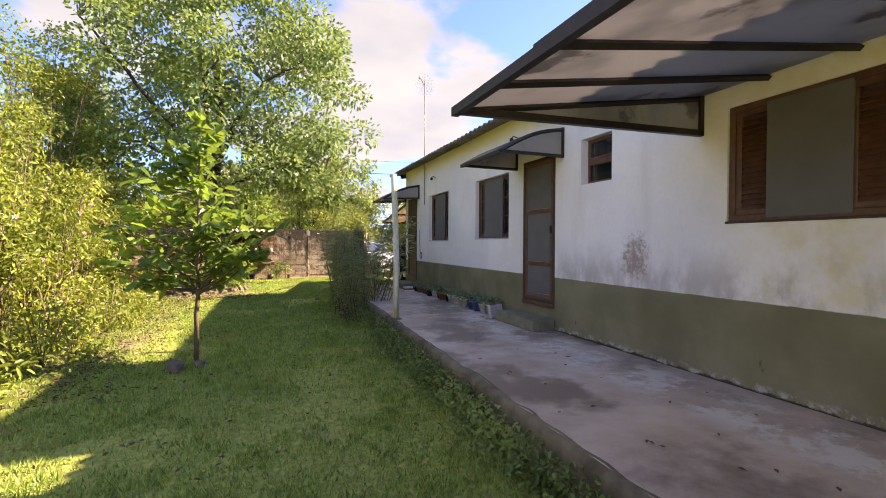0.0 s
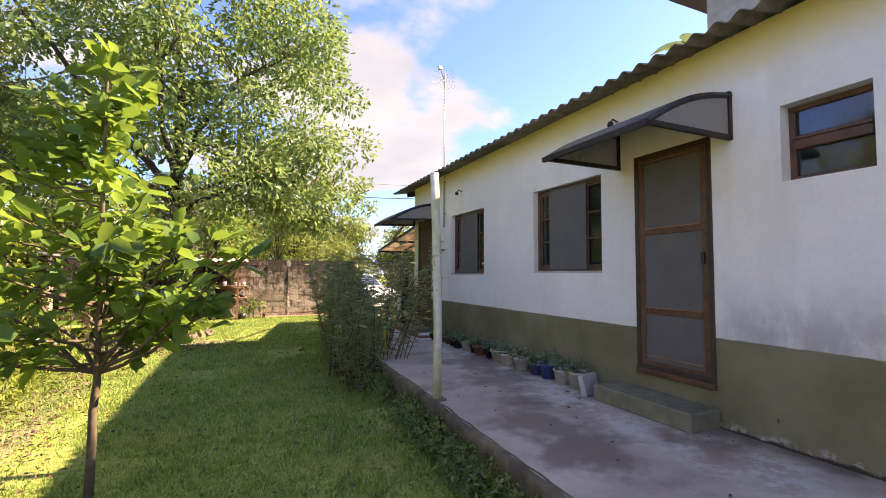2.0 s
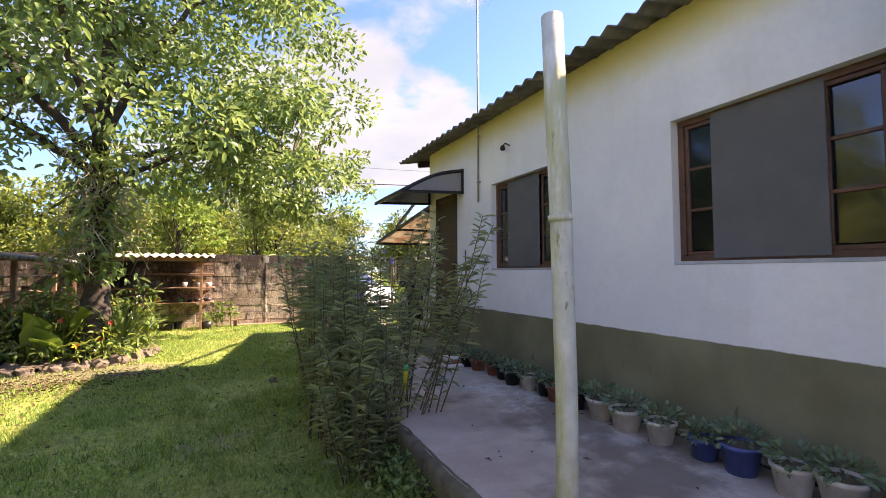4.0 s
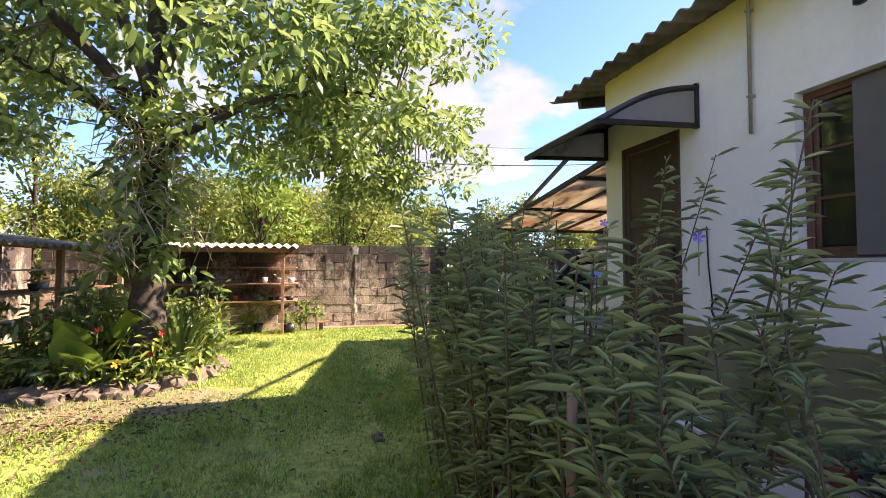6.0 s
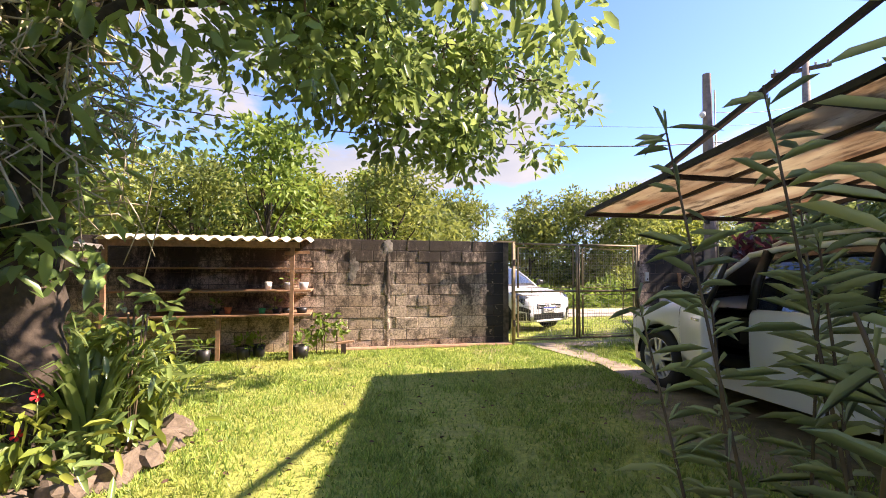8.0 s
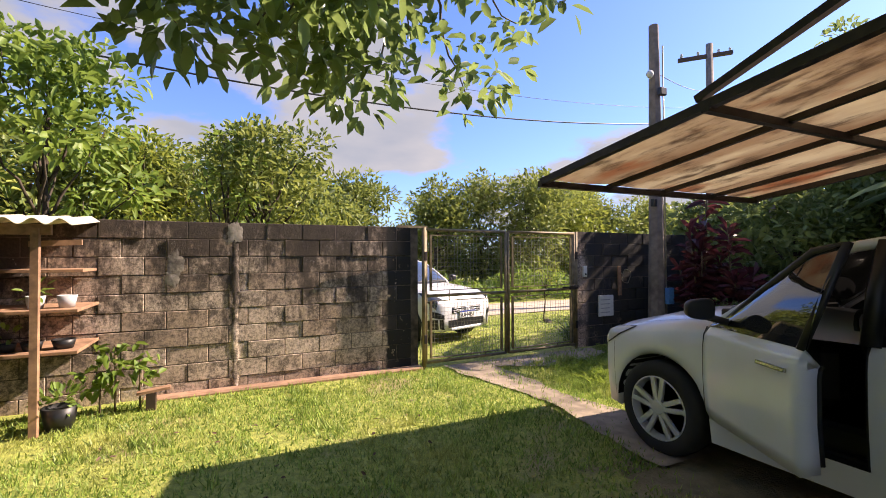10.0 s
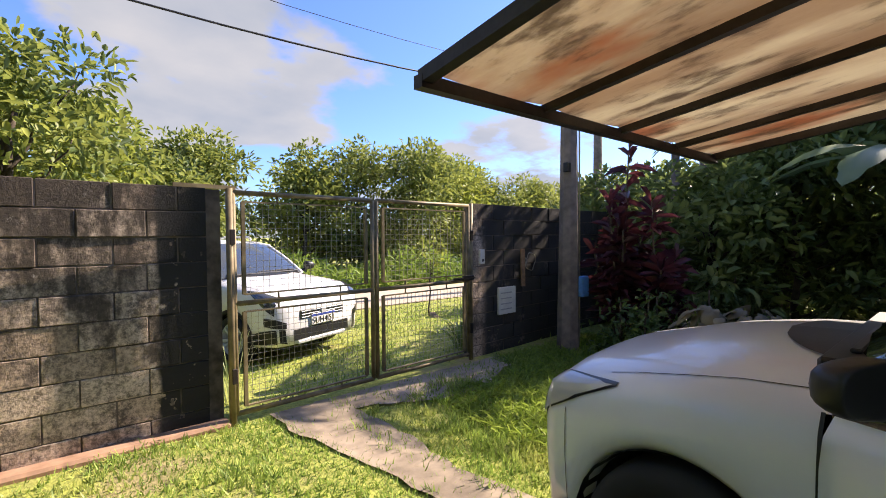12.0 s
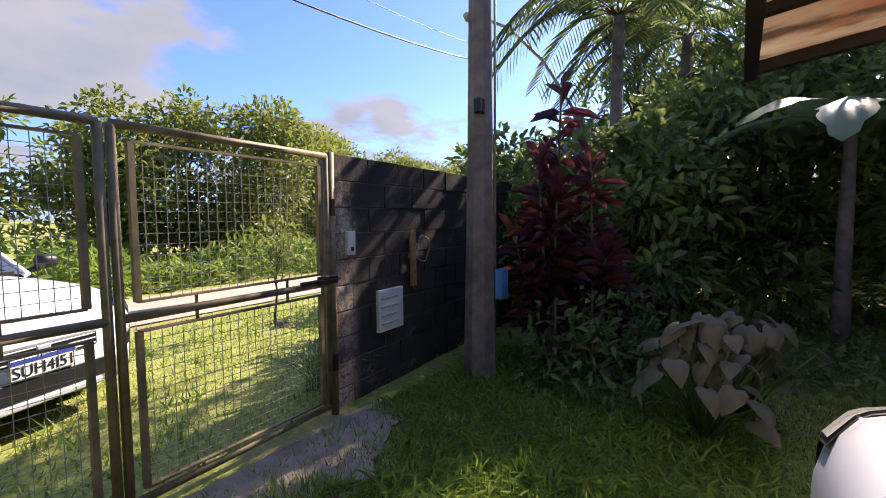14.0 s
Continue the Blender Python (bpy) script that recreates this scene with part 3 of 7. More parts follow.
boxpart("floor", M["patio"], house, WX + 0.2, 10.8, -4, 11.2, -0.1, 0.55)
boxpart("ceiling", M["reveal"], house, WX + 0.2, 10.8, -4, 11.2, 3.0, 3.05)


def corrugated(name, mat, parent, u0, u1, v0, v1, place, pitch=0.177, amp=0.024, thick=0.008, nv=4, phase=0.0, label=""):
    """A wavy sheet; waves run across u; place(u, v, h) gives a point."""
    n = int(round((u1 - u0) / pitch * 8))
    vs, fs = [], []
    for side in (0, 1):
        for j in range(nv + 1):
            for i in range(n + 1):
                u, v = u0 + (u1 - u0) * i / n, v0 + (v1 - v0) * j / nv
                vs.append(place(u, v, amp * math.cos(2 * math.pi * (u - phase) / pitch) - side * thick))
    w, k = n + 1, (n + 1) * (nv + 1)
    for j in range(nv):
        for i in range(n):
            a = j * w + i
            fs.append((a, a + 1, a + 1 + w, a + w))
            fs.append((k + a, k + a + w, k + a + 1 + w, k + a + 1))
    for i in range(n):
        fs.append((i, k + i, k + i + 1, i + 1))
        a = nv * w + i
        fs.append((a, a + 1, k + a + 1, k + a))
    for j in range(nv):
        a = j * w
        fs.append((a, a + w, k + a + w, k + a))
        a = j * w + n
        fs.append((a, k + a, k + a + w, a + w))
    return raw(name, vs, fs, mat, parent, label, True)


def west_roof(u, v, h):
    return (v, u, 3.385 + 0.17 * (v - 3.2) + h)


def east_roof(u, v, h):
    return (v, u, 3.385 + 0.17 * 3.9 - 0.17 * (v - 7.1) + h)


SHEET = 0.177 * 6
y0 = 12.5
while y0 > -4.3:
    i = round((12.5 - y0) / SHEET)
    lift = 0.006 * (i % 2)
    corrugated("roof_sheet", M["roof"], house, y0 - SHEET - 0.05, y0, 3.2, 7.1, lambda u, v, h, q=lift: west_roof(u, v, h + q), phase=12.5)
    y0 -= SHEET
corrugated("roof_sheet", M["roof"], house, -4.3, 12.5, 7.1, 11.3, east_roof, nv=2, phase=12.5)
barpart("purlin", M["dark_wood"], house, (3.5, 12.35, 3.36), (7.0, 12.35, 3.95), 0.06, 0.10)
# water tank room above the roof
bm = bmesh.new()
box(bm, 3.95, 6.2, 3.4, 5.3, 3.45, 4.32)
part("tank_room", bm, M["reveal"], house, "pale rendered tank room above the roof")
boxpart("tank_room_roof", M["steel"], house, 3.6, 6.5, 3.05, 5.7, 4.32, 4.41, 0.01)


def frame_parts(parent, y0, y1, z0, z1, w, mat, x0, depth=0.05, prefix="frame"):
    """Four bars of a frame in the plane of the wall."""
    bm = bmesh.new()
    for a in ((y0, y1, z0, z0 + w), (y0, y1, z1 - w, z1), (y0, y0 + w, z0 + w, z1 - w), (y1 - w, y1, z0 + w, z1 - w)):
        box(bm, x0, x0 + depth, a[0], a[1], a[2], a[3], 0.004)
    return part(prefix, bm, mat, parent)


def sub(parent, name, label=""):
    ob = new(name)
    ob.parent = parent
    if label:
        ob["label"] = label
    return ob


def casement(key, screen):
    """A wooden casement with small panes; a screen panel covers its middle."""
    y0, y1, z0, z1 = OPEN[key]
    w = sub(house, "window", "wooden casement window with a grey insect screen")
    frame_parts(w, y0, y1, z0, z1, 0.045, M["wood"], WX + 0.07, 0.07)
    third = (y1 - y0 - 0.09) / 4
    for n, (a, b) in enumerate(((y0 + 0.045, y0 + 0.045 + third), (y1 - 0.045 - third, y1 - 0.045))):
        frame_parts(w, a, b, z0 + 0.045, z1 - 0.045, 0.028, M["wood"], WX + 0.085, 0.035, "sash")
        h = (z1 - z0 - 0.09 - 0.056) / 3
        for k in range(3):
            za = z0 + 0.073 + k * h
            boxpart("pane", M["pane"], w, WX + 0.100, WX + 0.104, a + 0.028, b - 0.028, za + 0.01, za + h - 0.01, 0)
            if k:
                boxpart("glazing_bar", M["wood"], w, WX + 0.088, WX + 0.118, a + 0.028, b - 0.028, za - 0.011, za + 0.011, 0.003)
    boxpart("screen", M["screen"], w, WX + 0.055, WX + 0.068, y0 + screen[0], y1 - screen[1], z0 + 0.02, z1 - 0.02, 0.003, "sagging grey insect screen")
    boxpart("sill", M["reveal"], w, WX - 0.005, WX + 0.07, y0, y1, z0 - 0.02, z0 + 0.003, 0.003)


casement("window_c", (0.30, 0.26))
casement("window_d", (0.33, 0.28))
y0, y1, z0, z1 = OPEN["window_b"]
w = sub(house, "window", "small wooden tilting window with ribbed glass")
frame_parts(w, y0, y1, z0, z1, 0.04, M["wood"], WX + 0.10, 0.06)
zm = (z0 + z1) / 2 - 0.01
boxpart("transom", M["wood"], w, WX + 0.085, WX + 0.15, y0 + 0.04, y1 - 0.04, zm - 0.035, zm + 0.035, 0.006)
boxpart("sash", M["wood"], w, WX + 0.08, WX + 0.12, y0 + 0.04, y1 - 0.04, zm + 0.035, zm + 0.06, 0.004)
boxpart("pane", M["pane"], w, WX + 0.12, WX + 0.124, y0 + 0.04, y1 - 0.04, z0 + 0.04, zm - 0.035, 0)
bm = bmesh.new()
n = int((y1 - y0 - 0.08) / 0.02)
for k in range(n):
    ya = y0 + 0.04 + k * 0.02
    box(bm, WX + 0.115 + 0.004 * (k % 2), WX + 0.123, ya, ya + 0.02, zm + 0.06, z1 - 0.04)
part("pane", bm, M["pane"], w, "ribbed glass")
# near window with louvred shutters
y0, y1, z0, z1 = OPEN["window_a"]
w = sub(house, "window", "brown louvred shutters with a grey screen between")
frame_parts(w, y0, y1, z0, z1, 0.05, M["wood"], WX + 0.02, 0.08)
for a, b in ((y1 - 0.34, y1 - 0.05), (y0 + 0.05, y0 + 0.60)):
    frame_parts(w, a, b, z0 + 0.05, z1 - 0.05, 0.045, M["wood"], WX + 0.035, 0.035, "shutter")
    z = z0 + 0.11
    while z < z1 - 0.12:
        bm = bmesh.new()
        box(bm, -0.004, 0.004, a + 0.045, b - 0.045, -0.026, 0.026, 0.0, pose(WX + 0.055, 0, z, 0, 35, 0))
        part("slat", bm, M["wood"], w)
        z += 0.042
    boxpart("backing", M["dark_wood"], w, WX + 0.075, WX + 0.085, a, b, z0 + 0.05, z1 - 0.05, 0)
boxpart("screen", M["screen"], w, WX + 0.015, WX + 0.032, y0 + 0.57, y1 - 0.30, z0 + 0.02, z1 - 0.03, 0.003)
boxpart("sill", M["dark_wood"], w, WX - 0.012, WX + 0.02, y0 - 0.01, y1 + 0.01, z0 - 0.018, z0, 0.004)


def screen_door(key, rails, mat, screen_mat):
    y0, y1, z0, z1 = OPEN[key]
    d = sub(house, "door", "brown wooden screen door, closed")
    frame_parts(d, y0, y1, z0, z1, 0.045, M["dark_wood"], WX - 0.012, 0.10, "door_frame")
    a, b, c, e = y0 + 0.045, y1 - 0.045, z0 + 0.02, z1 - 0.045
    frame_parts(d, a, b, c, e, 0.055, mat, WX - 0.004, 0.035, "leaf")
    for z in rails:
        boxpart("rail", mat, d, WX - 0.002, WX + 0.03, a + 0.055, b - 0.055, z - 0.03, z + 0.03, 0.004)
    boxpart("screen", screen_mat, d, WX + 0.008, WX + 0.014, a + 0.05, b - 0.05, c + 0.05, e - 0.05, 0)
    for z in (*rails, c + 0.07, e - 0.06):
        boxpart("bead", M["old_wood"], d, WX - 0.006, WX + 0.004, a + 0.06, b - 0.06, z + 0.026, z + 0.034, 0)
    boxpart("handle", M["black"], d, WX - 0.03, WX - 0.003, a + 0.02, a + 0.045, z0 + 0.95, z0 + 1.05, 0.006)
    boxpart("threshold", M["wood"], d, WX - 0.03, WX + 0.1, y0, y1, z0 - 0.05, z0, 0.006)


screen_door("door_a", (1.22, 1.95), M["wood"], M["screen"])
screen_door("door_b", (1.25, 1.9), M["dark_wood"], M["dark_wood"])


def step(at, w, d, h, label):
    s = thing("step", at, label, "step")
    bm = bmesh.new()
    box(bm, -d, 0.0, 0, w, 0, h, 0.012)
    part("block", bm, M["old_concrete"], s)


step((WX - 0.01, 4.97, 0.355), 1.03, 0.34, 0.15, "low concrete step below the screen door")
step((WX - 0.01, 10.75, 0.355), 1.1, 0.42, 0.13, "low concrete step at the far door")


def awning(y0, y1, out, z_out, z_wall, z_low, rafters, big, label):
    """A steel-framed awning with weathered sheet and closed triangular ends."""
    a = thing("awning", (WX, y0, z_low), label, "awning", "awnings on the house wall")
    L, W = y1 - y0, WX - out

    def prof(t):
        return (-W * t, (z_wall - z_low) * (1 - t) + (z_out - z_low) * t + (0.0 if big else 0.07 * math.sin(math.pi * t)))
    vs, fs = [], []
    n = 10
    for k in range(n + 1):
        x, z = prof(k / n)
        for y in (0.0, L):
            vs += [(x, y, z), (x, y, z - 0.012)]
    for k in range(n):
        b = 4 * k
        fs += [(b, b + 2, b + 6, b + 4), (b + 1, b + 5, b + 7, b + 3), (b, b + 4, b + 5, b + 1), (b + 2, b + 3, b + 7, b + 6)]
    raw("cover", vs, fs, M["frosted"] if big else M["smoke"], a, "grey weathered polycarbonate sheet" if big else "dark smoky sheet", True)
    s = 0.05 if big else 0.035
    for y in [0.0, L] + [L * k / (rafters + 1) for k in range(1, rafters + 1)]:
        bm = bmesh.new()
        tube(bm, [(prof(k / n)[0], y, prof(k / n)[1] - s / 2 - 0.012) for k in range(n + 1)], s * (0.5 if big else 0.68), 4)
        part("rafter", bm, M["steel"], a)
    for t in ((1.0, 0.5) if not big else (1.0,)):
        x, z = prof(t)
        barpart("rail", M["steel"], a, (x, -s / 2, z - s / 2 - 0.012), (x, L + s / 2, z - s / 2 - 0.012), s, s if t < 1 else s * 1.2)
    for y in (0.0, L):
        barpart("bracket", M["steel"], a, (-0.02, y, 0.0), (-0.02, y, z_wall - z_low), s, s)
        barpart("tie", M["steel"], a, (-0.02, y, s / 2), (-W, y, z_out - z_low - s * 0.6), s, s)
        zc = z_wall - z_low
        bm = bmesh.new()
        pts = [(-0.04, s)] + [(prof(k / n)[0], prof(k / n)[1] - 0.02) for k in range(n + 1)]
        for off in (-0.003, 0.003):
            f = bm.faces.new([bm.verts.new((p[0], y + off, p[1])) for p in pts])
        part("end_panel", bm, M["frosted"], a)


awning(-2.2, 2.86, 1.2, 2.44, 2.80, 2.44, 8, True, "large dark steel awning with grey sheet over the patio")
awning(4.83, 5.97, 2.6, 2.64, 2.98, 2.60, 1, False, "small dark awning over the screen door")
awning(10.72, 11.88, 2.61, 2.60, 2.95, 2.60, 1, False, "small dark awning over the far door")

# ---- block walls ----
def block_wall(name, label, x0, x1, y, z_top, courses, base):
    w = thing(name, ((x0 + x1) / 2, y, 0), label, "wall", kind="structure")
    bm = bmesh.new()
    box(bm, x0 - (x0 + x1) / 2, x1 - (x0 + x1) / 2, 0.014, 0.14, base - 0.4, z_top - 0.012)
    part("core", bm, M["mortar"], w)
    return w


def block_mesh(length):
    bm = bmesh.new()
    box(bm, -length / 2, length / 2, -0.065, 0.065, -0.0928, 0.0928, 0.004)
    me = bpy.data.meshes.new("block")
    bm.to_mesh(me)
    bm.free()
    me.materials.append(M["block"])
    return me


BLOCK, HALF = block_mesh(0.391), block_mesh(0.191)
COURSE = 0.1935


def lay_blocks(w, x0, x1, skip=()):
    r = random.Random(5)
    cx = w.location.x
    for c in range(10):
        z = 1.99 - 0.5 * COURSE - c * COURSE
        x = x0
        first = c % 2
        while x < x1 - 0.12:
            ln = 0.2 if (first and x == x0) or x1 - x < 0.36 else 0.4
            if not any(a < x + ln / 2 < b for a, b in skip):
                ob = new("block", BLOCK if ln == 0.4 else HALF)
                ob.parent = w
                ob.location = (x + ln / 2 - cx, 0.07 + r.uniform(-0.007, 0.007), z + r.uniform(-0.002, 0.002))
                ob.rotation_euler = (0, r.uniform(-0.004, 0.004), r.uniform(-0.008, 0.008))
            x += ln


WY, WY2, SKEW = 18.49, 18.54, 2.6
wall_n = block_wall("wall_north", "mould-blackened concrete block wall beside the gate", -4.6, 3.70, WY, 1.99, 10, 0.1)
wall_n2 = block_wall("wall_north", "mould-stained concrete block wall past the gate, coloured dark for tree shade", 6.50, 9.9, WY2 + 0.08, 1.96, 10, 0.1)
wall_n2.matrix_world = pose(8.2, WY2 + 0.08, 0, 0, 0, SKEW)
pb = bmesh.new()
prow = []
for k in range(60):
    z = 1.99 * k / 59
    w = 0.045 + 0.018 * noise.noise(Vector((z * 6, 2, 0)))
    prow.append([pb.verts.new((1.465 + o * w + 0.012 * noise.noise(Vector((z * 9, o, 4))) - wall_n.location.x, d + 0.008 * noise.noise(Vector((z * 14, o * 3, 8))), z)) for o, d in ((-1.2, 0.02), (-0.8, 0.003), (0, -0.002), (0.8, 0.003), (1.2, 0.02))])
for a, b in zip(prow, prow[1:]):
    for k in range(4):
        pb.faces.new((a[k], a[k + 1], b[k + 1], b[k]))
part("pilaster", pb, M["block"], wall_n, "rough mortar pilaster stained ochre", True)


def daub(x, z, rx, rz, mat, label, seed):
    """A thin ragged smear of render on the face of the block wall."""
    bm = bmesh.new()
    c = bm.verts.new((x - wall_n.location.x, -0.012, z))
    v = []
    for k in range(28):
        a = 6.283 * k / 28
        q = 1 + 0.55 * noise.noise(Vector((math.cos(a) * 2.2, math.sin(a) * 2.2, seed)))
        v.append(bm.verts.new((x + rx * q * math.cos(a) - wall_n.location.x, 0.0, z + rz * q * math.sin(a))))
    for k in range(28):
        bm.faces.new((c, v[k], v[(k + 1) % 28]))
    bmesh.ops.recalc_face_normals(bm, faces=bm.faces)
    part("render_patch", bm, mat, wall_n, label, True)


daub(0.88, 1.52, 0.08, 0.17, M["daub"], "pale smear of mortar", 3.0)
daub(0.86, 1.36, 0.07, 0.09, M["daub"], "pale smear of mortar", 7.0)
daub(1.47, 1.87, 0.085, 0.12, M["daub"], "white lime stain at the wall top", 5.0)
kerb = boxpart("kerb", M["kerb"], None, 0.6, 3.72, 18.34, 18.49, 0.0, 0.15, 0.02)
tagged(kerb, "reddish concrete footing along the block wall", "kerb", kind="structure")
wall_w = thing("wall_west", (-4.7, 8.0, 0), "weathered boundary wall behind the shrubs", "wall", kind="structure")
boxpart("core", M["block"], wall_w, -0.14, 0.0, -14, 10.4, -0.3, 1.95, 0.01)

# ---- gate ----
GY = 18.435
gate = thing("gate", (5.08, GY, 0.13), "rusty olive steel double gate with wire mesh, closed", "gate", rz=SKEW)


def G(x, z):
    return (x - 5.08, 0.0, z - 0.13)


def gate_leaf(x0, x1, name_side):
    leaf = sub(gate, "gate_leaf")
    for a, b in (((x0, 0.19), (x0, 1.95)), ((x1, 0.19), (x1, 1.95)), ((x0, 0.19), (x1, 0.19)), ((x0, 1.95), (x1, 1.95)), ((x0, 1.07), (x1, 1.07))):
        tubepart("tube", M["rust"], leaf, [G(*a), G(*b)], 0.021, 10)
    for z0, z1 in ((0.24, 1.00), (1.14, 1.88)):
        a, b = x0 + 0.075, x1 - 0.075
        bm = bmesh.new()
        for p, q in (((a, z0), (b, z0)), ((a, z1), (b, z1)), ((a, z0), (a, z1)), ((b, z0), (b, z1))):
            bar(bm, G(*p), G(*q), 0.028, 0.012 if p[1] == q[1] else 0.028)
        for x in (a + 0.28, b - 0.28):
            for z, d in ((z0, -0.05), (z1, 0.05)):
                bar(bm, G(x, z), G(x, z + d * 1.1), 0.012, 0.012)
        part("panel_frame", bm, M["rust"], leaf)
        bm = bmesh.new()
        n = int((b - a) / 0.05)
        for k in range(1, n):
            x = a + (b - a) * k / n + rnd.uniform(-0.003, 0.003)
            bar(bm, (x - 5.08, 0.004, z0 - 0.13), (x - 5.08 + rnd.uniform(-0.004, 0.004), 0.004, z1 - 0.13), 0.0028, 0.0028)
        n = int((z1 - z0) / 0.05)
        for k in range(1, n):
            z = z0 + (z1 - z0) * k / n
            bar(bm, (a - 5.08, 0.007, z - 0.13), (b - 5.08, 0.007, z - 0.13), 0.0028, 0.0028)
        tagged(part("mesh", bm, M["wire"], leaf), kind="stuff")


gate_leaf(3.76, 5.055, "l")
gate_leaf(5.105, 6.40, "r")
for x in (3.735, 6.44):
    tubepart("gate_post", M["rust"], gate, [G(x, 0.0), G(x, 1.98)], 0.028, 10)
barpart("lintel", M["rust"], gate, G(3.35, 1.985), G(3.78, 1.985), 0.03, 0.03)
tubepart("bolt", M["steel"], gate, [(1.05, -0.03, 0.97), (1.40, -0.03, 0.97)], 0.012, 8, "dark sliding bolt")
boxpart("bolt_case", M["steel"], gate, 1.20, 1.38, -0.04, -0.015, 0.94, 1.0, 0.004)
for x in (3.745, 6.43):
    for z in (0.5, 1.6):
        boxpart("hinge", M["steel"], gate, x - 5.10, x - 5.06, -0.035, 0.0, z - 0.19, z - 0.07, 0.004)
p = thing("meter_panel", (7.14, WY2 + 0.029 - 0.012, 0.55), "pale louvred meter box door on the wall past the gate", "meter box", rz=SKEW)
boxpart("door", M["white"], p, -0.17, 0.17, -0.012, 0.02, 0.03, 0.38, 0.004)
for k in range(4):
    boxpart("slat", M["reveal"], p, -0.14, 0.08, -0.02, -0.012, 0.09 + k * 0.07, 0.105 + k * 0.07, 0.002)
p = thing("bell_panel", (6.66, WY2 + 0.007 - 0.012, 1.22), "small pale doorbell on the wall", "doorbell")
boxpart("plate", M["white"], p, -0.04, 0.04, -0.02, 0.02, 0.03, 0.21, 0.006)
boxpart("button", M["black"], p, -0.015, 0.015, -0.028, -0.02, 0.06, 0.09, 0.003)
p = thing("cable_coil", (7.61, WY2 + 0.050 - 0.02, 1.1), "looped pale cable hanging on the wall", "cable")
pts = [(0.10 * math.cos(a) + 0.02 * math.sin(3 * a), -0.02, 0.14 + 0.12 * math.sin(a)) for a in [k * 0.33 for k in range(20)]]
tubepart("loop", M["wire"], p, pts, 0.006, 6)
tubepart("loop", M["wire"], p, [(-0.14 + 0.05 * math.cos(a), -0.025, 0.15 + 0.05 * math.sin(a)) for a in [k * 0.4 for k in range(17)]], 0.006, 6)

# ---- carport ----
carport = thing("carport", (3.9, 12.0, 0.1), "steel carport roof with stained amber fibreglass sheets", "carport")


def cz(y):
    return 2.27 + 0.14 * (16.08 - y)


CX = (3.9, 4.68, 5.45, 6.25, 7.0)
for a, b in zip(CX, CX[1:]):
    vs, fs = [], []
    for side in (0, 1):
        for j in range(13):
            y = 11.95 + (16.08 - 11.95) * j / 12
            for i in range(5):
                x = a + (b - a) * i / 4
                sag = -0.018 * math.sin(math.pi * i / 4) + 0.006 * noise.noise(Vector((x * 3, y * 3, 1)))
                vs.append((x - 3.9, y - 12.0, cz(y) - 0.1 + 0.012 + sag + side * 0.004))
    for j in range(12):
        for i in range(4):
            q = j * 5 + i
            fs += [(q, q + 5, q + 6, q + 1), (65 + q, 66 + q, 71 + q, 70 + q)]
    raw("roof_sheet", vs, fs, M["fibre"], carport, "stained amber fibreglass sheet", True)
for x in CX:
    s = 0.055 if x in (3.9, 7.0) else 0.04
    barpart("rafter", M["steel"], carport, (x - 3.9, -0.05, cz(11.95) - 0.12), (x - 3.9, 4.08, cz(16.08) - 0.12), s, s)
for y in (16.08, 14.55, 13.0):
    s = 0.055 if y > 16 else 0.05
    barpart("purlin", M["steel"], carport, (-0.03, y - 12, cz(y) - 0.14), (3.13, y - 12, cz(y) - 0.14), s, s)
barpart("tie_rod", M["steel"], carport, (0.0, 2.62, cz(14.62) - 0.06), (0.0, 0.0, 3.32), 0.045, 0.045)
barpart("tie_rod", M["steel"], carport, (3.1, 2.62, cz(14.62) - 0.06), (3.1, -0.5, 3.4), 0.045, 0.045)
barpart("column", M["steel"], carport, (3.1, 0.2, 0.0), (3.1, 0.2, cz(12.2) - 0.15), 0.08, 0.08)


# ---- vehicles ----
def interp(tab, y, k):
    ys = [r[0] for r in tab]
    return float(np.interp(-y, [-v for v in ys], [r[k] for r in tab]))


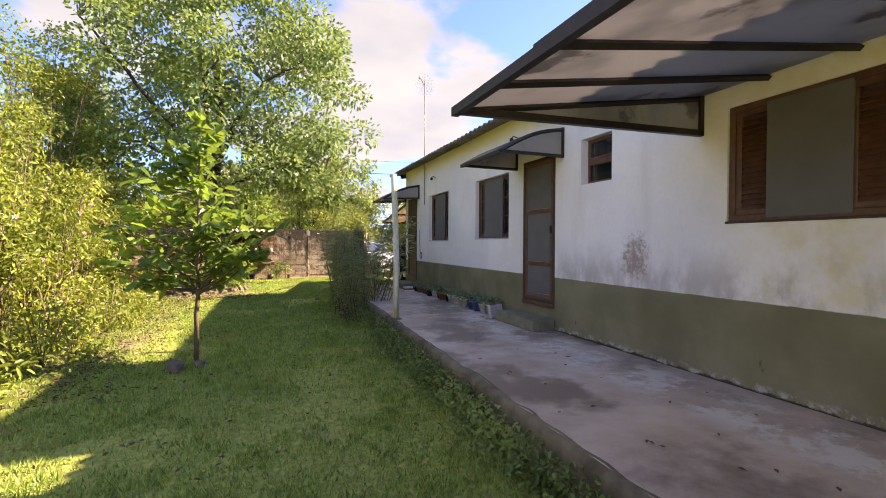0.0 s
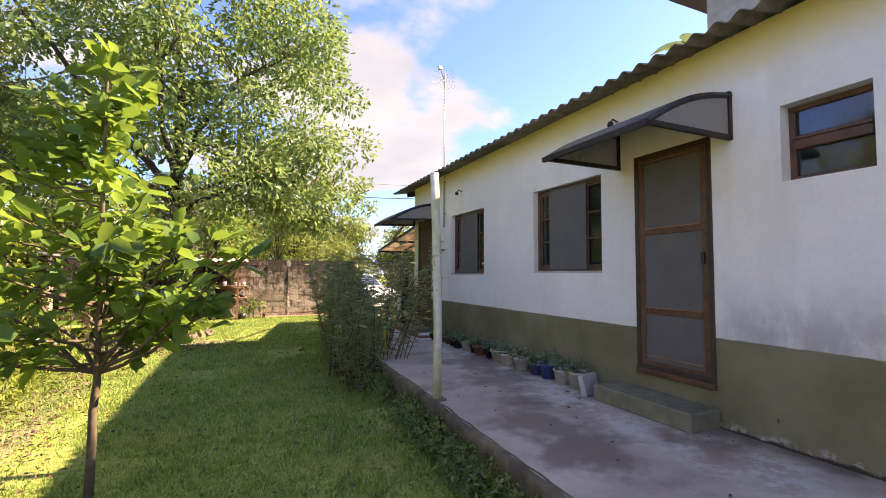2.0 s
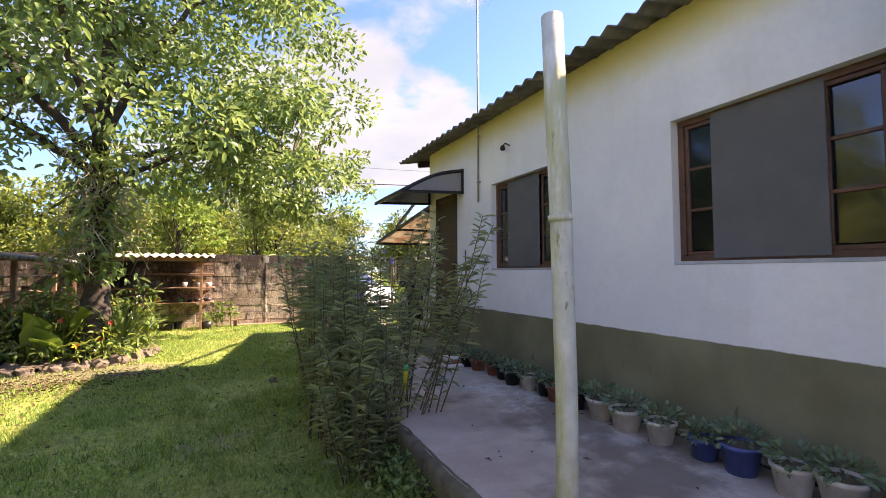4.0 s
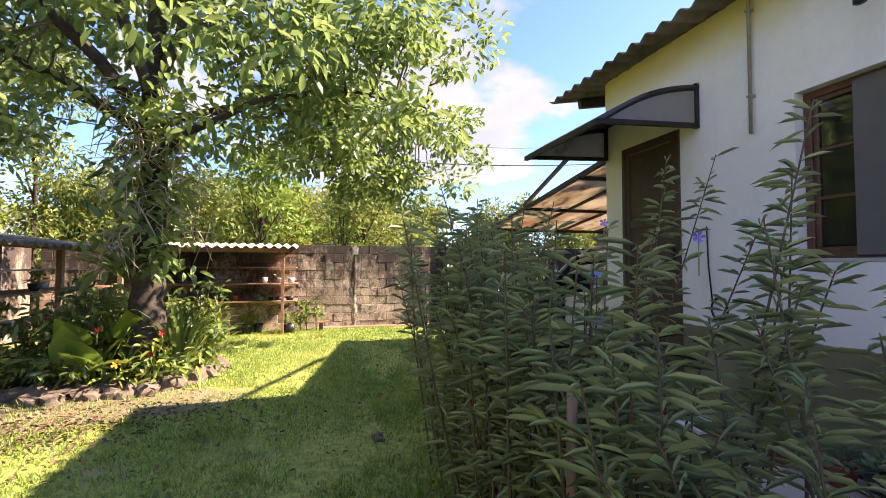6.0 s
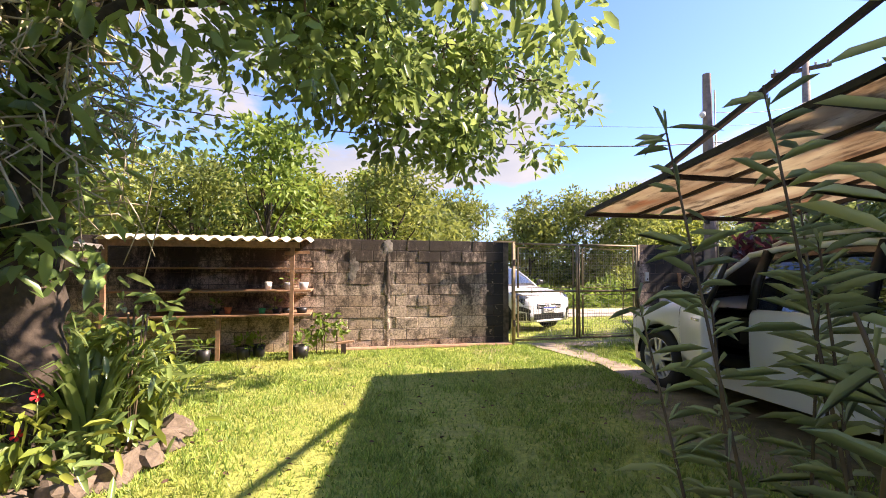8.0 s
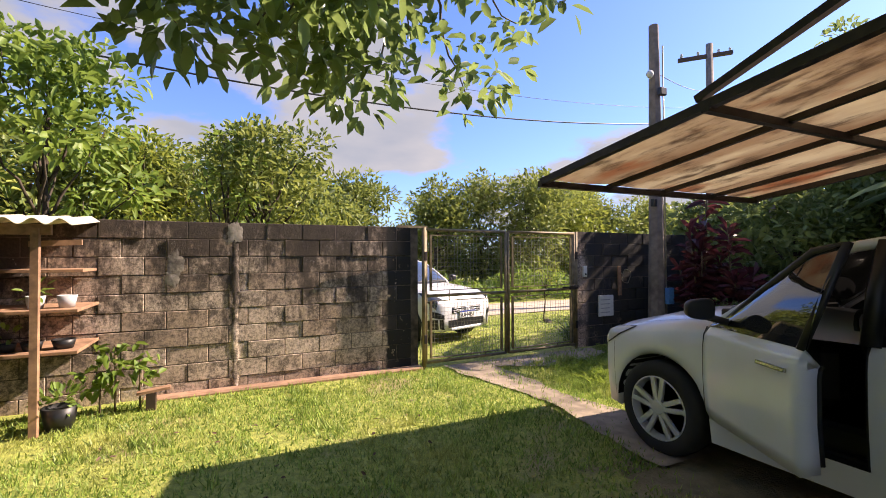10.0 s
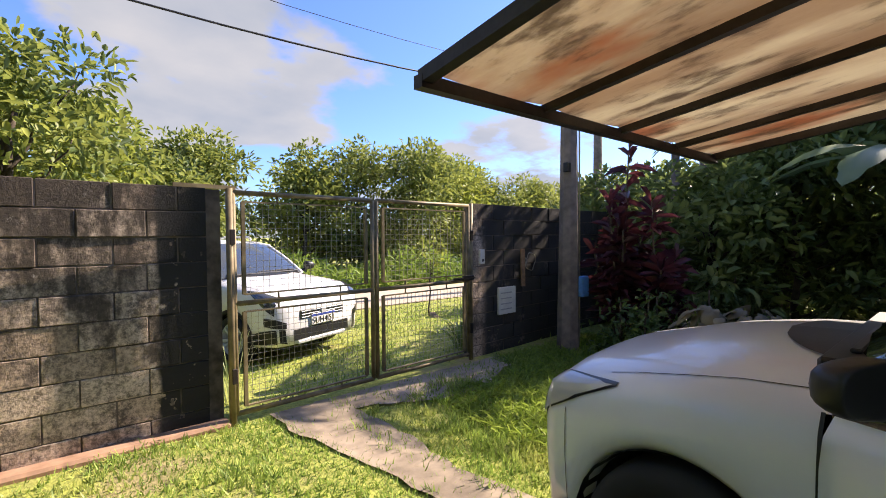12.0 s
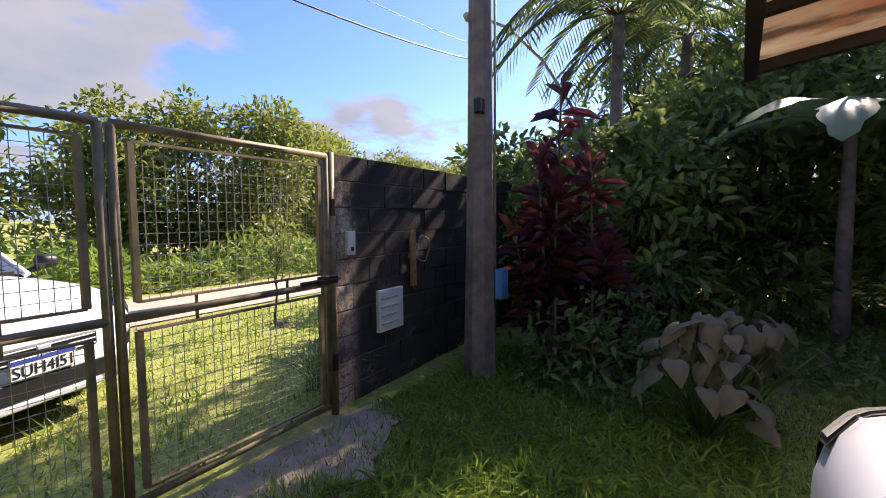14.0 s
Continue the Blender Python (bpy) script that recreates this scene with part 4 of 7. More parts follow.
def make_wheel(parent, x, y, r, out, width=0.215):
    """Tyre, rim with ten spokes, and hub; out is the side that the face looks to."""
    w = sub(parent, "wheel")
    w.location = (x, y, r)
    w.rotation_euler = (0, radians(90 * out), radians(0))
    bm = bmesh.new()
    h = width / 2
    prof = [(r * 0.66, -h), (r * 0.90, -h), (r * 0.985, -h * 0.75), (r, -h * 0.4), (r, h * 0.4), (r * 0.985, h * 0.75), (r * 0.90, h), (r * 0.68, h * 0.98), (r * 0.66, h * 0.7), (r * 0.64, -h * 0.2)]
    lathe(bm, prof, 40)
    part("tyre", bm, M["rubber"], w, "black tyre", True)
    bm = bmesh.new()
    lathe(bm, [(r * 0.60, h * 0.4), (r * 0.66, h * 0.5), (r * 0.685, h * 0.97), (r * 0.65, h * 1.0), (r * 0.63, h * 0.75), (r * 0.60, h * 0.4)], 40)
    lathe(bm, [(r * 0.17, h * 0.45), (r * 0.17, h * 0.92), (r * 0.13, h * 0.99), (r * 0.02, h * 1.0)], 20)
    for k in range(10):
        a = 2 * math.pi * (k // 2) / 5 + (0.19 if k % 2 else -0.19)
        ai = 2 * math.pi * (k // 2) / 5 + (0.32 if k % 2 else -0.32)
        c, s_, ci, si = math.cos(a), math.sin(a), math.cos(ai), math.sin(ai)
        bar(bm, (r * 0.12 * ci, r * 0.12 * si, h * 0.84), (r * 0.655 * c, r * 0.655 * s_, h * 0.86), r * 0.10, h * 0.22)
    bmesh.ops.recalc_face_normals(bm, faces=bm.faces)
    part("rim", bm, M["alloy"], w, "silver alloy rim")
    bm = bmesh.new()
    lathe(bm, [(r * 0.64, h * 0.1), (r * 0.02, h * 0.12)], 24)
    part("brake", bm, M["black"], w)


def car(name, label, at, rz, body_tab, roof_tab, P):
    """A car built from stations along its length: forward is +y, left is -x, the front axle at y = 0."""
    c = thing(name, at, label, "car", rz=rz)
    r, wb = P["r"], P["wb"]
    arch = r * 1.14

    def bottom(y):
        z = P["zb"]
        for yc in (0.0, -wb):
            if abs(y - yc) < arch:
                z = max(z, r + math.sqrt(arch * arch - (y - yc) ** 2))
        return z

    def ring(y):
        w, zs, zt = (interp(body_tab, y, k) for k in (1, 2, 3))
        b = bottom(y)
        m = min(max(P["zb"] + 0.18, b + 0.03), zs - 0.17)
        return [(0.45 * w, b), (0.955 * w, b), (0.985 * w, m), (w, 0.5 * (m + zs - 0.13)), (0.998 * w, zs - 0.13), (0.985 * w, zs - 0.05), (0.945 * w, zs), (0.62 * w, zs + 0.66 * (zt - zs)), (0.3 * w, zs + 0.92 * (zt - zs)), (0.0, zt)]

    def surf(y, t, side, off=0.0):
        R = ring(y)
        k = min(int(t), len(R) - 2)
        f = t - k
        x, z = R[k][0] * (1 - f) + R[k + 1][0] * f, R[k][1] * (1 - f) + R[k + 1][1] * f
        dx, dz = R[k + 1][0] - R[k][0], R[k + 1][1] - R[k][1]
        n = math.hypot(dx, dz) or 1
        return Vector((side * (x + off * dz / n), y, z - off * dx / n))

    y_f, y_r = body_tab[0][0], body_tab[-1][0]
    n = 84
    ys = sorted([y_r + (y_f - y_r) * k / n for k in range(n + 1)] + [P["door"][0], P["door"][1]], reverse=True)
    bm = bmesh.new()
    NR = 10
    rows = []
    for y in ys:
        R = ring(y)
        rows.append([bm.verts.new((-x, y, z)) for x, z in R] + [bm.verts.new((x, y, z)) for x, z in R[-2::-1]])
    d0, d1 = P["door"]
    for i in range(len(ys) - 1):
        my = (ys[i] + ys[i + 1]) / 2
        for k in range(2 * NR - 2):
            if P["open"] and d1 < my < d0 and 1 <= k <= 5:
                continue
            bm.faces.new((rows[i][k], rows[i][k + 1], rows[i + 1][k + 1], rows[i + 1][k]))
    bm.faces.new(rows[0][::-1])
    bm.faces.new(rows[-1])
    bmesh.ops.recalc_face_normals(bm, faces=bm.faces)
    part("body", bm, P["paint"], c, "", True)
    boxpart("underbody", M["black"], c, -0.8 * P["w"], 0.8 * P["w"], y_r + 0.25, y_f - 0.2, P["zb"] - 0.02, P["zb"] + 0.30, 0.03)
    for sx in (-1, 1):
        for yc in (0.0, -wb):
            bm = bmesh.new()
            vs = []
            for k in range(15):
                a = math.pi * k / 14
                vs.append([bm.verts.new((sx * P["w"] * q, yc + arch * math.cos(a), r + arch * math.sin(a))) for q in (0.5, 0.955)])
            for a, b in zip(vs, vs[1:]):
                bm.faces.new((a[0], a[1], b[1], b[0]))
            part("wheel_arch", bm, M["black"], c, "", True)
            if P["clad"]:
                pts = [surf(yc + arch * 1.03 * math.cos(a), 1.0, sx, 0.004) for a in [math.pi * k / 16 for k in range(17)]]
                bm = bmesh.new()
                tube(bm, [(p.x, p.y, r + arch * 1.03 * math.sin(math.pi * k / 16)) for k, p in enumerate(pts)], 0.035, 8)
                part("arch_trim", bm, M["black"], c, "", True)
            make_wheel(c, sx * (P["w"] * 0.985 - 0.11), yc, r, sx)

    def patch(name, mat, y0, y1, t_lo, t_hi, side, off=0.006, nu=10, nv=6, label="", thick=0.0):
        """A piece of the skin, lifted off it: from y0 to y1 and between two heights that may follow y."""
        vs, fs = [], []
        for lay in ((0, 1) if thick else (0,)):
            for i in range(nu + 1):
                u = i / nu
                y = y0 + (y1 - y0) * u
                for j in range(nv + 1):
                    t = t_lo(u) + (t_hi(u) - t_lo(u)) * j / nv
                    vs.append(surf(y, t, side, off - lay * thick))
        w = nv + 1
        k = (nu + 1) * w
        for i in range(nu):
            for j in range(nv):
                q = i * w + j
                fs.append((q, q + 1, q + w + 1, q + w))
                if thick:
                    fs.append((k + q, k + q + w, k + q + w + 1, k + q + 1))
        if thick:
            for i in range(nu):
                for j in (0, nv):
                    q = i * w + j
                    fs.append((q, q + w, k + q + w, k + q))
            for j in range(nv):
                for i in (0, nu):
                    q = i * w + j
                    fs.append((q, q + 1, k + q + 1, k + q))
        return raw(name, vs, fs, mat, c, label, True)

    def const(v):
        return lambda u: v

    # headlights sweep back over the wings
    for sx in (-1, 1):
        a, b = P["lamp"]
        hl = patch("headlight", M["black"], a + 0.002, b + 0.012, lambda u: 3.88 + 2.0 * u ** 1.2, lambda u: 6.5 - 0.45 * u, sx, 0.004, 12, 6, "clear swept headlight")
        lens = patch("lens", P["lens"], a - 0.005, b + 0.03, lambda u: 4.0 + 1.93 * u ** 1.2, lambda u: 6.42 - 0.47 * u, sx, 0.012, 12, 6)
        lens.parent = hl
        patch("scuttle", M["black"], P["cowl"] + 0.30, P["cowl"] - 0.02, lambda u: 9.0 - 1.75 * math.sqrt(max(0.0, 1 - (1 - u) ** 2)), const(9.0), sx, 0.006, 14, 6, "black scuttle panel under the windscreen")
        patch("tail_light", M["terracotta"], y_r + 0.25, y_r + 0.03, const(4.2), const(6.4), sx, 0.006, 5, 4)
        for y in (P["door"][0], P["door"][1], P["door"][1] - 0.95):
            patch("door_seam", M["black"], y + 0.005, y - 0.005, const(1.1), const(6.0), sx, 0.003, 1, 10)
        patch("bonnet_seam", M["black"], P["lamp"][1] + 0.1, P["cowl"] - 0.02, lambda u: 6.35 + 0.1 * u, lambda u: 6.37 + 0.1 * u, sx, 0.003, 20, 1)
        patch("side_sill", M["black"] if P["clad"] else P["paint"], -arch - 0.02, -wb + arch + 0.02, const(1.0), const(1.9), sx, 0.012, 8, 3)
        if not (P["open"] and sx < 0):
            patch("handle", M["chrome"], P["door"][1] + 0.25, P["door"][1] + 0.06, const(4.1), const(4.35), sx, 0.03, 4, 2, "chrome door handle", 0.02)
        patch("handle", M["chrome"], P["door"][1] - 0.70, P["door"][1] - 0.90, const(4.1), const(4.35), sx, 0.03, 4, 2, "chrome door handle", 0.02)
        if P["clad"]:
            patch("bumper_corner", M["black"], y_f - 0.01, y_f - 0.34, const(0.9), lambda u: 2.3 - 0.5 * u, sx, 0.008, 8, 4, "black lower bumper")
            patch("fog_lamp", M["black"], y_f - 0.006, y_f - 0.16, lambda u: 2.35 + 0.2 * u, lambda u: 3.6 - 0.3 * u, sx, 0.006, 8, 4, "dark fog lamp recess")
        if not P["clad"]:
            patch("bumper_seam", M["black"], 0.47, 0.466, const(1.4), const(4.35), sx, 0.003, 1, 8)
    # front: grille, intake, plate
    zg = interp(body_tab, y_f, 2)
    gw = 0.42 * P["w"] / 0.9 if P["clad"] else 0.32
    boxpart("grille", M["black"], c, -gw, gw, y_f - 0.05, y_f + 0.012, zg - 0.12, zg - 0.01, 0.012)
    for k in range(3):
        boxpart("grille_bar", M["alloy"], c, 0.02 - gw, gw - 0.02, y_f + 0.010, y_f + 0.018, zg - 0.105 + k * 0.035, zg - 0.095 + k * 0.035, 0.003)
    boxpart("badge", M["alloy"], c, -0.045, 0.045, y_f + 0.012, y_f + 0.026, zg - 0.10, zg - 0.02, 0.008)
    boxpart("air_intake", M["black"], c, -0.60 * P["w"], 0.60 * P["w"], y_f - 0.10, y_f + 0.006, P["zb"] + 0.03, P["zb"] + 0.19, 0.02)
    boxpart("skid_plate", M["alloy"] if P["clad"] else M["black"], c, -0.5 * P["w"], 0.5 * P["w"], y_f - 0.12, y_f + 0.012, P["zb"] - 0.01, P["zb"] + 0.035, 0.01)
    plate = boxpart("number_plate", M["white"], c, -0.2, 0.2, y_f + 0.008, y_f + 0.024, P["zb"] + 0.19, P["zb"] + 0.32, 0.004)
    if P["plate"]:
        boxpart("plate_band", M["blue"], plate, -0.195, 0.195, y_f + 0.024, y_f + 0.026, P["zb"] + 0.288, P["zb"] + 0.316, 0)
        cu = bpy.data.curves.new("plate_text", "FONT")
        cu.body, cu.size, cu.align_x, cu.extrude = P["plate"], 0.105, "CENTER", 0.001
        tmp = new("plate_text", cu)
        me = bpy.data.meshes.new_from_object(tmp)
        bpy.data.objects.remove(tmp)
        me.materials.append(M["black"])
        tx = new("plate_text", me)
        tx.parent = plate
        tx.matrix_local = pose(0, y_f + 0.0265, P["zb"] + 0.205, 90, 0, 180)
    # greenhouse: belt, screen edge and roof
    yw, yt, yb = P["cowl"], P["screen_top"], P["tail"]
    st = sorted([yw, yt, yb, *P["door"]] + [r_[0] for r_ in roof_tab] + [yt + (yw - yt) * k / 4 for k in (1, 2, 3)], reverse=True)
    st = [v for i, v in enumerate(st) if i == 0 or abs(v - st[i - 1]) > 1e-4]
    A, B, C = [], [], []
    for y in st:
        w, zs = interp(body_tab, y, 1), interp(body_tab, y, 2)
        zt = interp(body_tab, y, 3)
        top = interp(roof_tab, y, 1)
        bx = interp(roof_tab, y, 2)
        A.append(Vector((0.945 * w, y, zs - 0.005)))
        B.append(Vector((bx, y, max(top - 0.06, zs + 0.005))))
        C.append(Vector((0, y, max(top, zt - 0.01))))

    def strip(name, mat, P0, P1, idx, both=True, lift=0.0, mirror=(-1, 1), label=""):
        vs, fs = [], []
        for sx in mirror:
            base = len(vs)
            for i in idx:
                for q in range(5):
                    f = q / 4
                    p = P0[i].lerp(P1[i], f)
                    bulge = 0.03 * math.sin(math.pi * f) if P1 is B else 0.05 * math.sin(math.pi * f / 2) * 0.3
                    vs.append((sx * (p.x + (bulge if P1 is B else 0)), p.y, p.z + (bulge if P1 is not B else 0) + lift))
            for i in range(len(idx) - 1):
                for q in range(4):
                    k = base + i * 5 + q
                    fs.append((k, k + 1, k + 6, k + 5))
        return raw(name, vs, fs, mat, c, label, True)
    front = [i for i, y in enumerate(st) if y >= yt - 1e-6]
    roof = [i for i, y in enumerate(st) if yb + 0.42 - 1e-6 <= y <= yt + 1e-6]
    rear = [i for i, y in enumerate(st) if y <= yb + 0.42 + 1e-6]
    sides = list(range(len(st)))
    sl = [i for i in sides if st[i] >= yb + 0.35]
    for idx, nm, mt in ((front, "windscreen", P["glass"]), (roof, "roof", P["paint"]), (rear, "rear_window", M["car_glass"])):
        vs, fs = [], []
        for i in idx:
            for q in range(-5, 6):
                f = abs(q) / 5
                p = C[i].lerp(B[i], f)
                bul = (0.045 if nm == "roof" else 0.05) * (f * (1 - f)) * 2
                fwd = 0.10 * (1 - f * f) if nm == "windscreen" and i != idx[-1] else 0.0
                vs.append((p.x * (1 if q > 0 else -1), p.y + fwd * 0.5, p.z + bul))
        for i in range(len(idx) - 1):
            for q in range(10):
                k = i * 11 + q
                fs.append((k, k + 1, k + 12, k + 11))
        raw(nm, vs, fs, mt, c, "", True)
    for sx in (-1, 1):
        if P["open"] and sx < 0:
            idx = [i for i in sl if st[i] <= P["door"][1] + 0.01]
        else:
            idx = sl
        strip("side_window", M["car_glass"], A, B, idx, mirror=(sx,), label="tinted side glass")
        bm = bmesh.new()
        tube(bm, [(sx * B[i].x, B[i].y, B[i].z) for i in front], 0.028, 8)
        part("pillar", bm, P["paint"], c, "", True)
        bm = bmesh.new()
        tube(bm, [(sx * (B[i].x + 0.004), B[i].y, B[i].z + 0.005) for i in roof + rear[1:]], 0.03, 8)
        part("roof_edge", bm, P["paint"], c, "", True)
        for y in (P["door"][1], P["door"][1] - 0.92, yb + 0.45):
            j = min(range(len(st)), key=lambda i: abs(st[i] - y))
            bm = bmesh.new()
            tube(bm, [(sx * (A[j].x + 0.006), y, A[j].z), (sx * ((A[j].x + B[j].x) / 2 + 0.036), y, (A[j].z + B[j].z) / 2), (sx * (B[j].x + 0.006), y, B[j].z)], [0.045 if y > yb + 0.5 else 0.07] * 3, 6)
            part("pillar", bm, M["black"] if y > yb + 0.5 else P["paint"], c, "", True)
        bm = bmesh.new()
        rr = [i for i in roof if st[i] < yt - 0.1]
        tube(bm, [(sx * (B[i].x - 0.05), B[i].y, B[i].z + 0.06 + (0.04 if 0 < k < len(rr) - 1 else 0.0)) for k, i in enumerate(rr)], 0.018, 8)
        part("roof_rail", bm, M["alloy"], c, "", True)
        if not (P["open"] and sx < 0):
            mirror_part(c, sx, interp(body_tab, P["cowl"] - 0.28, 1), P["mirror"], interp(body_tab, P["mirror"], 2) + 0.13)
    boxpart("wiper", M["black"], c, -0.5, 0.1, yw + 0.01, yw + 0.04, C[0].z + 0.005, C[0].z + 0.02, 0.004)
    boxpart("cowl", M["black"], c, -0.62 * P["w"] / 0.9, 0.62 * P["w"] / 0.9, yw - 0.05, yw + 0.10, C[0].z - 0.09, C[0].z + 0.004, 0.01)
    # cabin seen through the open door
    boxpart("seat", M["black"], c, -0.62, -0.14, -1.75, -1.20, 0.45, 0.72, 0.06)
    boxpart("seat_back", M["black"], c, -0.60, -0.16, -1.90, -1.70, 0.6, 1.30, 0.06)
    boxpart("seat_back", M["black"], c, 0.16, 0.60, -1.90, -1.70, 0.6, 1.30, 0.06)
    boxpart("dashboard", M["black"], c, -0.72 * P["w"] / 0.91, 0.72 * P["w"] / 0.91, P["cowl"] - 0.6, P["cowl"] - 0.18, 0.6, 0.98, 0.06)
    bm = bmesh.new()
    tube(bm, [(-0.38 + 0.18 * math.cos(a), -1.08 + 0.06 * math.sin(a), 0.98 + 0.17 * math.sin(a)) for a in [2 * math.pi * k / 20 for k in range(21)]], 0.014, 6)
    part("steering_wheel", bm, M["black"], c, "", True)
    if P["open"]:
        patch("door_lining", M["black"], d0, d1 - 1.0, const(1.0), const(6.0), 1, -0.04, 6, 6)
        patch("door_lining", M["black"], d1 - 0.02, d1 - 1.0, const(1.0), const(6.0), -1, -0.04, 6, 6)
        boxpart("headliner", M["black"], c, -0.60, 0.60, yb + 0.6, yt - 0.05, 1.53, 1.55, 0.005)
        boxpart("cabin_floor", M["black"], c, -0.80, 0.80, -2.3, -0.4, 0.34, 0.40, 0.01)
        hinge = Vector((-interp(body_tab, d0, 1) * 0.99, d0, 0))
        m = Matrix.Translation(hinge) @ pose(0, 0, 0, 0, 0, -P["open"]) @ Matrix.Translation(-hinge)
        door = patch("door", P["paint"], d0 - 0.006, d1 + 0.006, const(1.95), const(6.0), -1, 0.002, 14, 12, "open front door", 0.10)
        lining = patch("door_lining", M["black"], d0 - 0.03, d1 + 0.03, const(2.1), const(5.9), -1, -0.10, 8, 8, "black door lining", 0.04)
        hd = patch("handle", M["chrome"], d1 + 0.27, d1 + 0.06, const(4.1), const(4.35), -1, 0.03, 4, 2, "chrome door handle", 0.02)
        idx = [i for i in sl if d1 - 0.01 <= st[i] <= d0 + 0.06]
        gl = strip("side_window", M["car_glass"], A, B, idx, mirror=(-1,), label="tinted door glass")
        bm = bmesh.new()
        tube(bm, [(-B[i].x - 0.006, B[i].y, B[i].z - 0.01) for i in idx] + [(-A[idx[-1]].x - 0.006, d1 + 0.03, A[idx[-1]].z)], 0.024, 6)
        fr = part("window_frame", bm, M["black"], c, "", True)
        mi = mirror_part(c, -1, interp(body_tab, P["cowl"] - 0.28, 1), P["mirror"], interp(body_tab, P["mirror"], 2) + 0.13)
        door.matrix_local = m
        for o in (lining, hd, gl, fr, mi):
            o.parent = door
    return c


def mirror_part(c, sx, w, y, z):
    bm = bmesh.new()
    bmesh.ops.create_icosphere(bm, subdivisions=3, radius=1.0)
    for v in bm.verts:
        x, yy, zz = v.co
        if yy < -0.35:
            yy = -0.35
        x, zz = math.copysign(abs(x) ** 0.6, x), math.copysign(abs(zz) ** 0.62, zz)
        v.co = (sx * (w + 0.10) + 0.088 * x, y + 0.075 * yy, z + 0.066 * zz * (1 - 0.15 * sx * x))
    tube(bm, [(sx * (w - 0.06), y - 0.02, z - 0.08), (sx * (w + 0.05), y, z - 0.05)], 0.025, 6)
    return part("wing_mirror", bm, M["black"], c, "black wing mirror", True)


M["blue"] = plain("blue_band", (0.03, 0.06, 0.32), 0.5)
SUV = [(0.67, 0.62, 0.72, 0.80), (0.65, 0.72, 0.78, 0.86), (0.57, 0.80, 0.845, 0.925), (0.38, 0.85, 0.885, 0.975), (0.2, 0.885, 0.925, 1.03), (0.0, 0.90, 0.96, 1.065), (-0.15, 0.908, 0.985, 1.085), (-0.5, 0.912, 1.01, 1.10),
       (-1.2, 0.915, 1.02, 1.05), (-2.2, 0.915, 1.05, 1.07), (-2.9, 0.90, 1.09, 1.12), (-3.3, 0.86, 1.06, 1.1), (-3.5, 0.76, 0.98, 1.0)]
SUV_ROOF = [(-0.42, 1.10, 0.78), (-0.7, 1.32, 0.73), (-1.05, 1.57, 0.67), (-1.4, 1.635, 0.65), (-2.0, 1.655, 0.645), (-2.7, 1.62, 0.62), (-3.1, 1.55, 0.60), (-3.35, 1.25, 0.66), (-3.46, 1.06, 0.70)]
car("suv", "silver-white crossover parked in the carport with its front door open", (5.18, 15.24, 0.112), 0, SUV, SUV_ROOF,
    dict(r=0.345, wb=2.64, w=0.91, zb=0.24, door=(-0.38, -1.24), open=28.0, paint=M["silver"], clad=False, lamp=(0.65, 0.22), plate="", glass=M["car_glass"], lens=M["lens"], cowl=-0.42, mirror=-0.55, screen_top=-1.05, tail=-3.46))
HATCH = [(0.70, 0.52, 0.66, 0.70), (0.67, 0.66, 0.74, 0.80), (0.58, 0.74, 0.80, 0.88), (0.4, 0.775, 0.87, 0.94), (0.1, 0.785, 0.91, 0.99), (-0.3, 0.79, 0.94, 1.03), (-0.45, 0.79, 0.95, 1.04),
         (-1.2, 0.79, 0.97, 1.0), (-2.2, 0.785, 0.99, 1.02), (-2.7, 0.76, 1.0, 1.04), (-2.98, 0.68, 0.95, 1.0)]
HATCH_ROOF = [(-0.42, 1.04, 0.70), (-0.7, 1.25, 0.64), (-1.0, 1.43, 0.58), (-1.4, 1.48, 0.565), (-2.0, 1.48, 0.56), (-2.5, 1.43, 0.54), (-2.75, 1.30, 0.56), (-2.92, 1.02, 0.62)]
a20 = radians(20)
car("hatchback", "white small hatchback parked on the grass outside the gate", (5.2 - 0.70 * math.sin(a20), 19.9 + 0.70 * math.cos(a20), 0.075), 180 + 20, HATCH, HATCH_ROOF,
    dict(r=0.295, wb=2.42, w=0.79, zb=0.26, door=(-0.42, -1.35), open=0.0, paint=M["pearl"], clad=True, lamp=(0.64, 0.24), plate="SUH4I51", glass=M["hatch_glass"], lens=M["smoked_lens"], cowl=-0.42, mirror=-0.48, screen_top=-1.0, tail=-2.92))

# ---- sheds with shelves ----
shed = thing("lean_to_shed", (-1.1, 17.7, 0.1), "open lean-to shed with pale corrugated roof and plank shelves", "shed")
corrugated("roof_sheet", M["pale_roof"], shed, -1.5, 1.32, -0.12, 0.79, lambda u, v, h: (u, v, 1.80 + 0.10 * (v + 0.12) + h), pitch=0.177, amp=0.026, thick=0.01)
for x in (1.05, -1.42):
    barpart("post", M["old_wood"], shed, (x, 0.0, -0.1), (x, 0.0, 1.74), 0.055, 0.055)
barpart("beam", M["old_wood"], shed, (-1.5, 0.02, 1.735), (1.15, 0.02, 1.735), 0.05, 0.09)
for z, l in ((1.04, 1.32), (0.68, 1.32), (1.38, 1.3)):
    bm = bmesh.new()
    box(bm, -1.48, l, 0.06 if z < 1.3 else 0.3, 0.78, z - 0.014, z + 0.014, 0.003)
    part("shelf", bm, M["old_wood"], shed)
barpart("shelf_leg", M["old_wood"], shed, (0.02, 0.12, -0.1), (0.02, 0.12, 0.66), 0.06, 0.05)
barpart("rail", M["old_wood"], shed, (0.9, 0.35, 1.62), (1.28, 0.35, 1.64), 0.03, 0.05)
